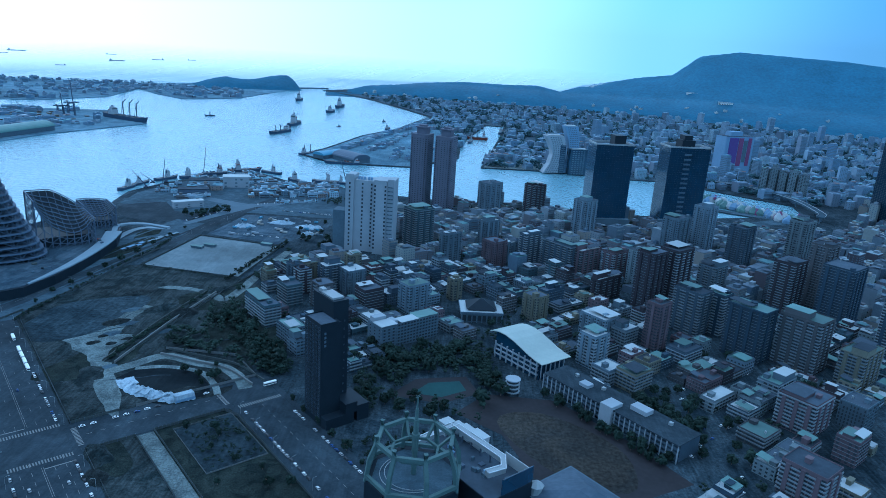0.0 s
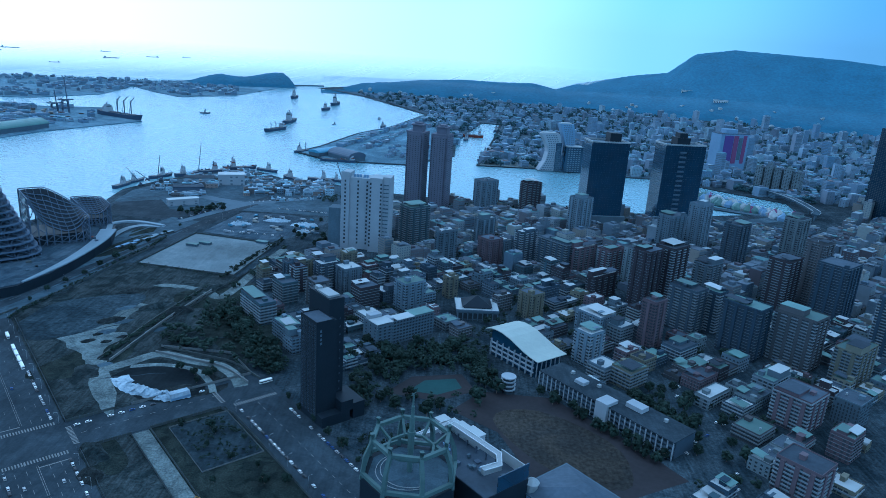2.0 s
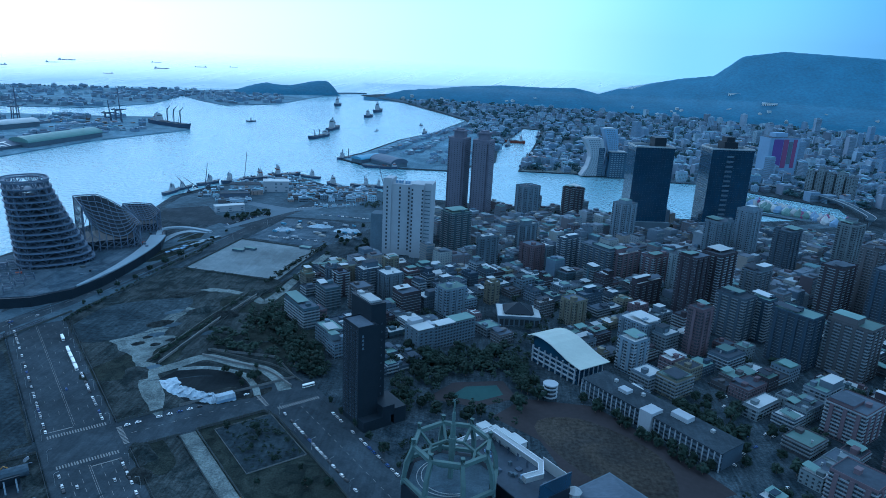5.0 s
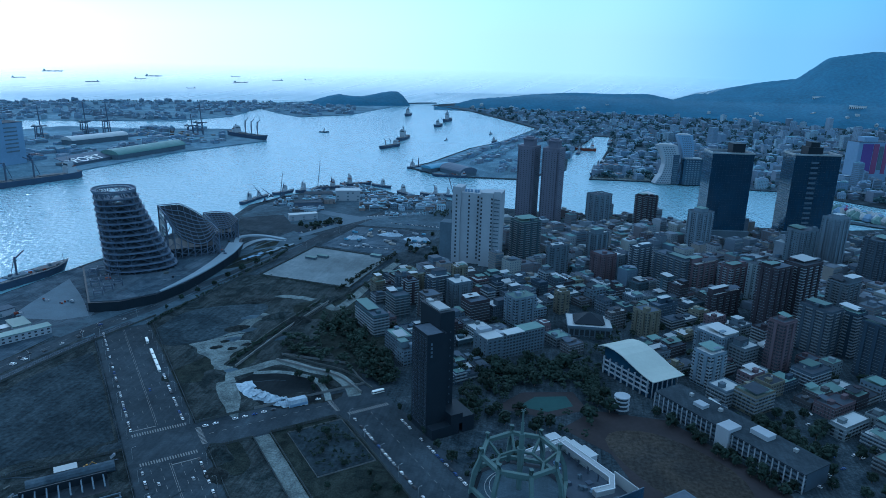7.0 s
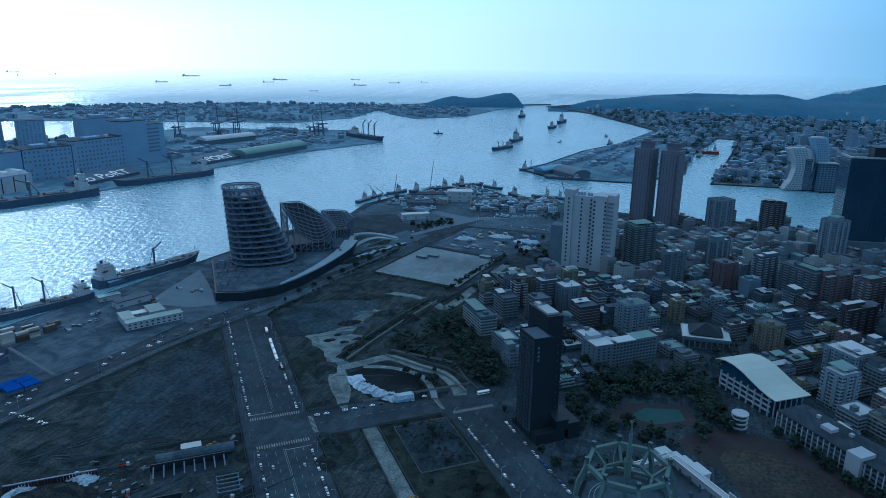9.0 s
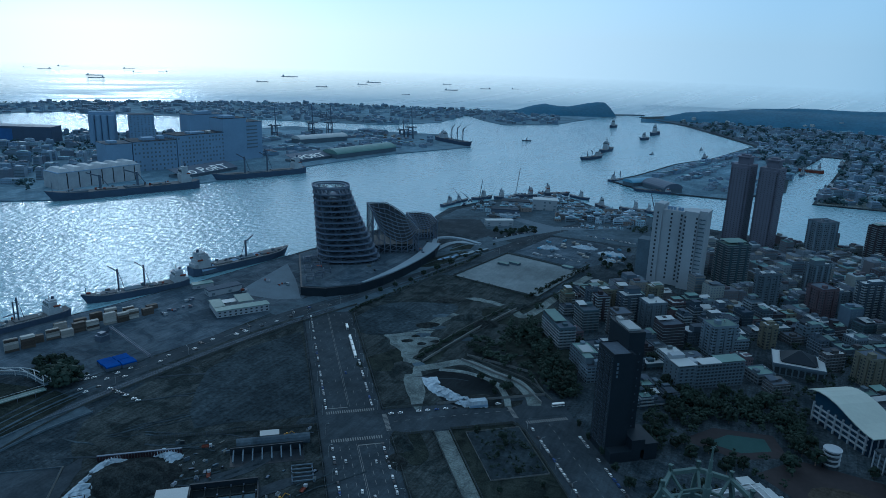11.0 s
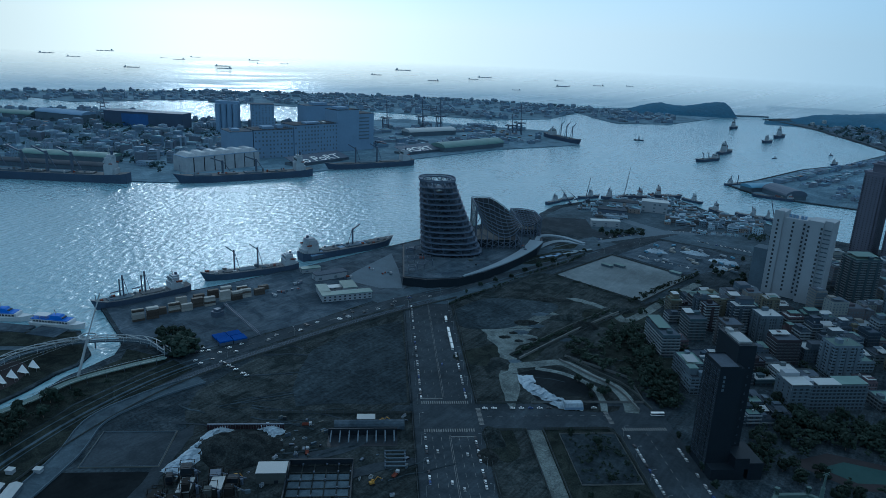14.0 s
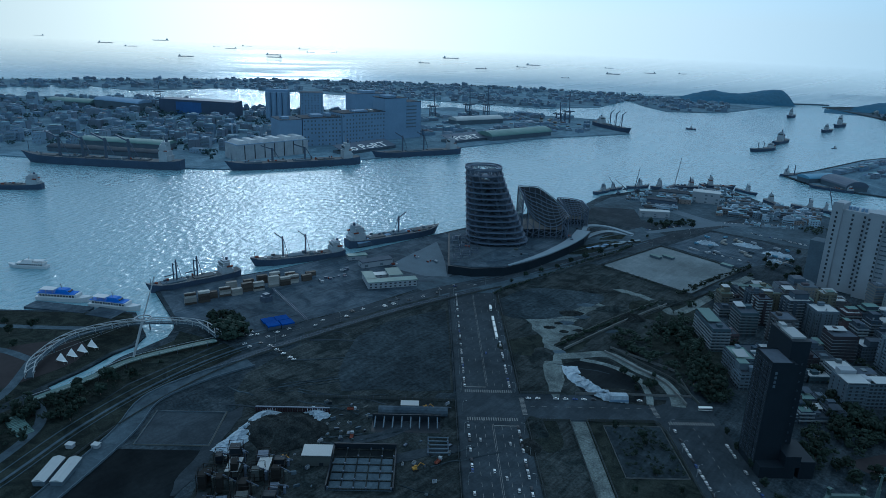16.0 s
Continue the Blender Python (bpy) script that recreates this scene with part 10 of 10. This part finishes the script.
CARS = [make_car(p, i) for i, p in enumerate(CAR_PAINT)]
FAR_CARS = [copy_thing(c, pose(0, 0, -900)) for c in CARS]
for c in FAR_CARS:
    for o in [o for o in c.children if o.name.startswith("wheel")]:
        bpy.data.objects.remove(o)
BUS = make_car(M["white_paint"], 9, 11.5, 3.1, "bus", "white city bus parked beside the avenue", "bus")


def put_car(x, y, yaw, rnd, z=0.1, small=False):
    """small: too far off for its wheels to show."""
    copy_thing((FAR_CARS if small else CARS)[rnd.choice((0, 0, 0, 1, 1, 2, 2, 3, 3, 3, 2, 5))], pose(x, y, z, 0, 0, yaw + rnd.uniform(-2, 2)))


rnd = random.Random(90)
AV = 90 + GRID
for b, lo, hi in ((38.2, 300, 484), (77.8, 300, 484), (38.2, 545, 764), (77.8, 545, 640)):
    a = lo
    while a < hi:
        if rnd.random() < 0.72:
            p = grid(a, b)
            put_car(p.x, p.y, AV, rnd)
        a += 6.4
for a in (648, 662, 676, 690, 706, 722):
    if a != 706:
        p = grid(a, 75.5)
        copy_thing(BUS, pose(p.x, p.y, 0.1, 0, 0, AV))
for b, lo, hi in ((203, 300, 484), (237, 300, 460)):
    a = lo
    while a < hi:
        if rnd.random() < 0.75:
            p = grid(a, b)
            put_car(p.x, p.y, AV, rnd)
        a += 6.6
for k in range(13):
    if rnd.random() < 0.8:
        p = grid(525, 92 + k * 8)
        put_car(p.x, p.y, GRID, rnd)
p = grid(512, 240)
copy_thing(BUS, pose(p.x, p.y, 0.1, 0, 0, GRID))
for k in range(30):
    i = rnd.randrange(33, 60)
    q = offset(COAST, rnd.choice((-6, -2.5, 3, 6)))
    t = Vector(q[i + 1]) - Vector(q[i])
    put_car(q[i][0], q[i][1], math.degrees(math.atan2(t.y, t.x)), rnd, small=True)
for p, q, n in (((-410, 1052), (-368, 1139), 20), ((-341, 1184), (-248, 1253), 20), ((-278, 1157), (-196, 1149), 12), ((-322, 1001), (-212, 994), 10)):
    for k in range(n):
        if rnd.random() < 0.8:
            x, y = p[0] + (q[0] - p[0]) * k / (n - 1), p[1] + (q[1] - p[1]) * k / (n - 1)
            put_car(x, y, math.degrees(math.atan2(q[1] - p[1], q[0] - p[0])) + (70 if n == 20 else 0), rnd, small=True)
for k in range(9):
    p = grid(rnd.uniform(300, 770), rnd.choice((46.5, 54, 62, 69)))
    put_car(p.x, p.y, AV, rnd)
for k in range(8):
    if rnd.random() < 0.85:
        put_car(-506.9 + k * 5.58, 377.6 + k * -0.44, 62, rnd, 0.06)
for k in range(6):
    put_car(-553 + k * 3.2, 375 + (k % 3) * 5, 75, rnd, 0.08)
done = 0
while done < 20:
    x, y = rnd.uniform(80, 330), rnd.uniform(380, 640)
    if inside(x, y, SCHOOL_YARD):
        done += 1
        put_car(x, y, GRID + rnd.choice((0, 90)), rnd, 0.02)
done = 0
while done < 16:
    a, b = rnd.uniform(170, 640), rnd.uniform(260, 720)
    p = grid(a, b)
    if inside(p.x, p.y, CITY) and free(a - 3, a + 3, b - 3, b + 3) and p.x / p.y < 0.66:
        done += 1
        put_car(p.x, p.y, GRID + rnd.choice((0, 90)), rnd, 0.02)
for c in (*CARS, *FAR_CARS, BUS):
    for o in [*c.children_recursive, c]:
        bpy.data.objects.remove(o)


# ---- street lamps ----
def make_lamp():
    root = empty("street_lamp", "tall grey street lamp with a curved arm", "street lamp", "street lamps", pose(0, 0, -900))
    bm = bmesh.new()
    beam(bm, (0, 0, 0), (0, 0, 9), 0.22, sides=8)
    part("pole", bm, "pale_steel", root)
    bm = bmesh.new()
    path_beam(bm, [(0, 0, 9), (0.8, 0, 9.7), (2.4, 0, 10)], 0.14, sides=6)
    part("arm", bm, "pale_steel", root)
    part("lamp_head", boxes((2.2, 3.1, -0.18, 0.18, 9.85, 10.05)), "pale_steel", root)
    return root


LAMP = make_lamp()
for a in range(310, 770, 32):
    for b, t in ((34.5, 0), (81.5, 180)):
        if not (488 < a < 534 and b > 50):
            p = grid(a, b)
            copy_thing(LAMP, pose(p.x, p.y, 0.2, 0, 0, GRID + t))
for i in range(36, 92, 6):
    q = offset(COAST, 12)[i]
    copy_thing(LAMP, pose(q[0], q[1], 0.1, 0, 0, 170))
for a in range(300, 490, 30):
    p = grid(a, 199)
    copy_thing(LAMP, pose(p.x, p.y, 0.2, 0, 0, GRID))
for o in [*LAMP.children_recursive, LAMP]:
    bpy.data.objects.remove(o)
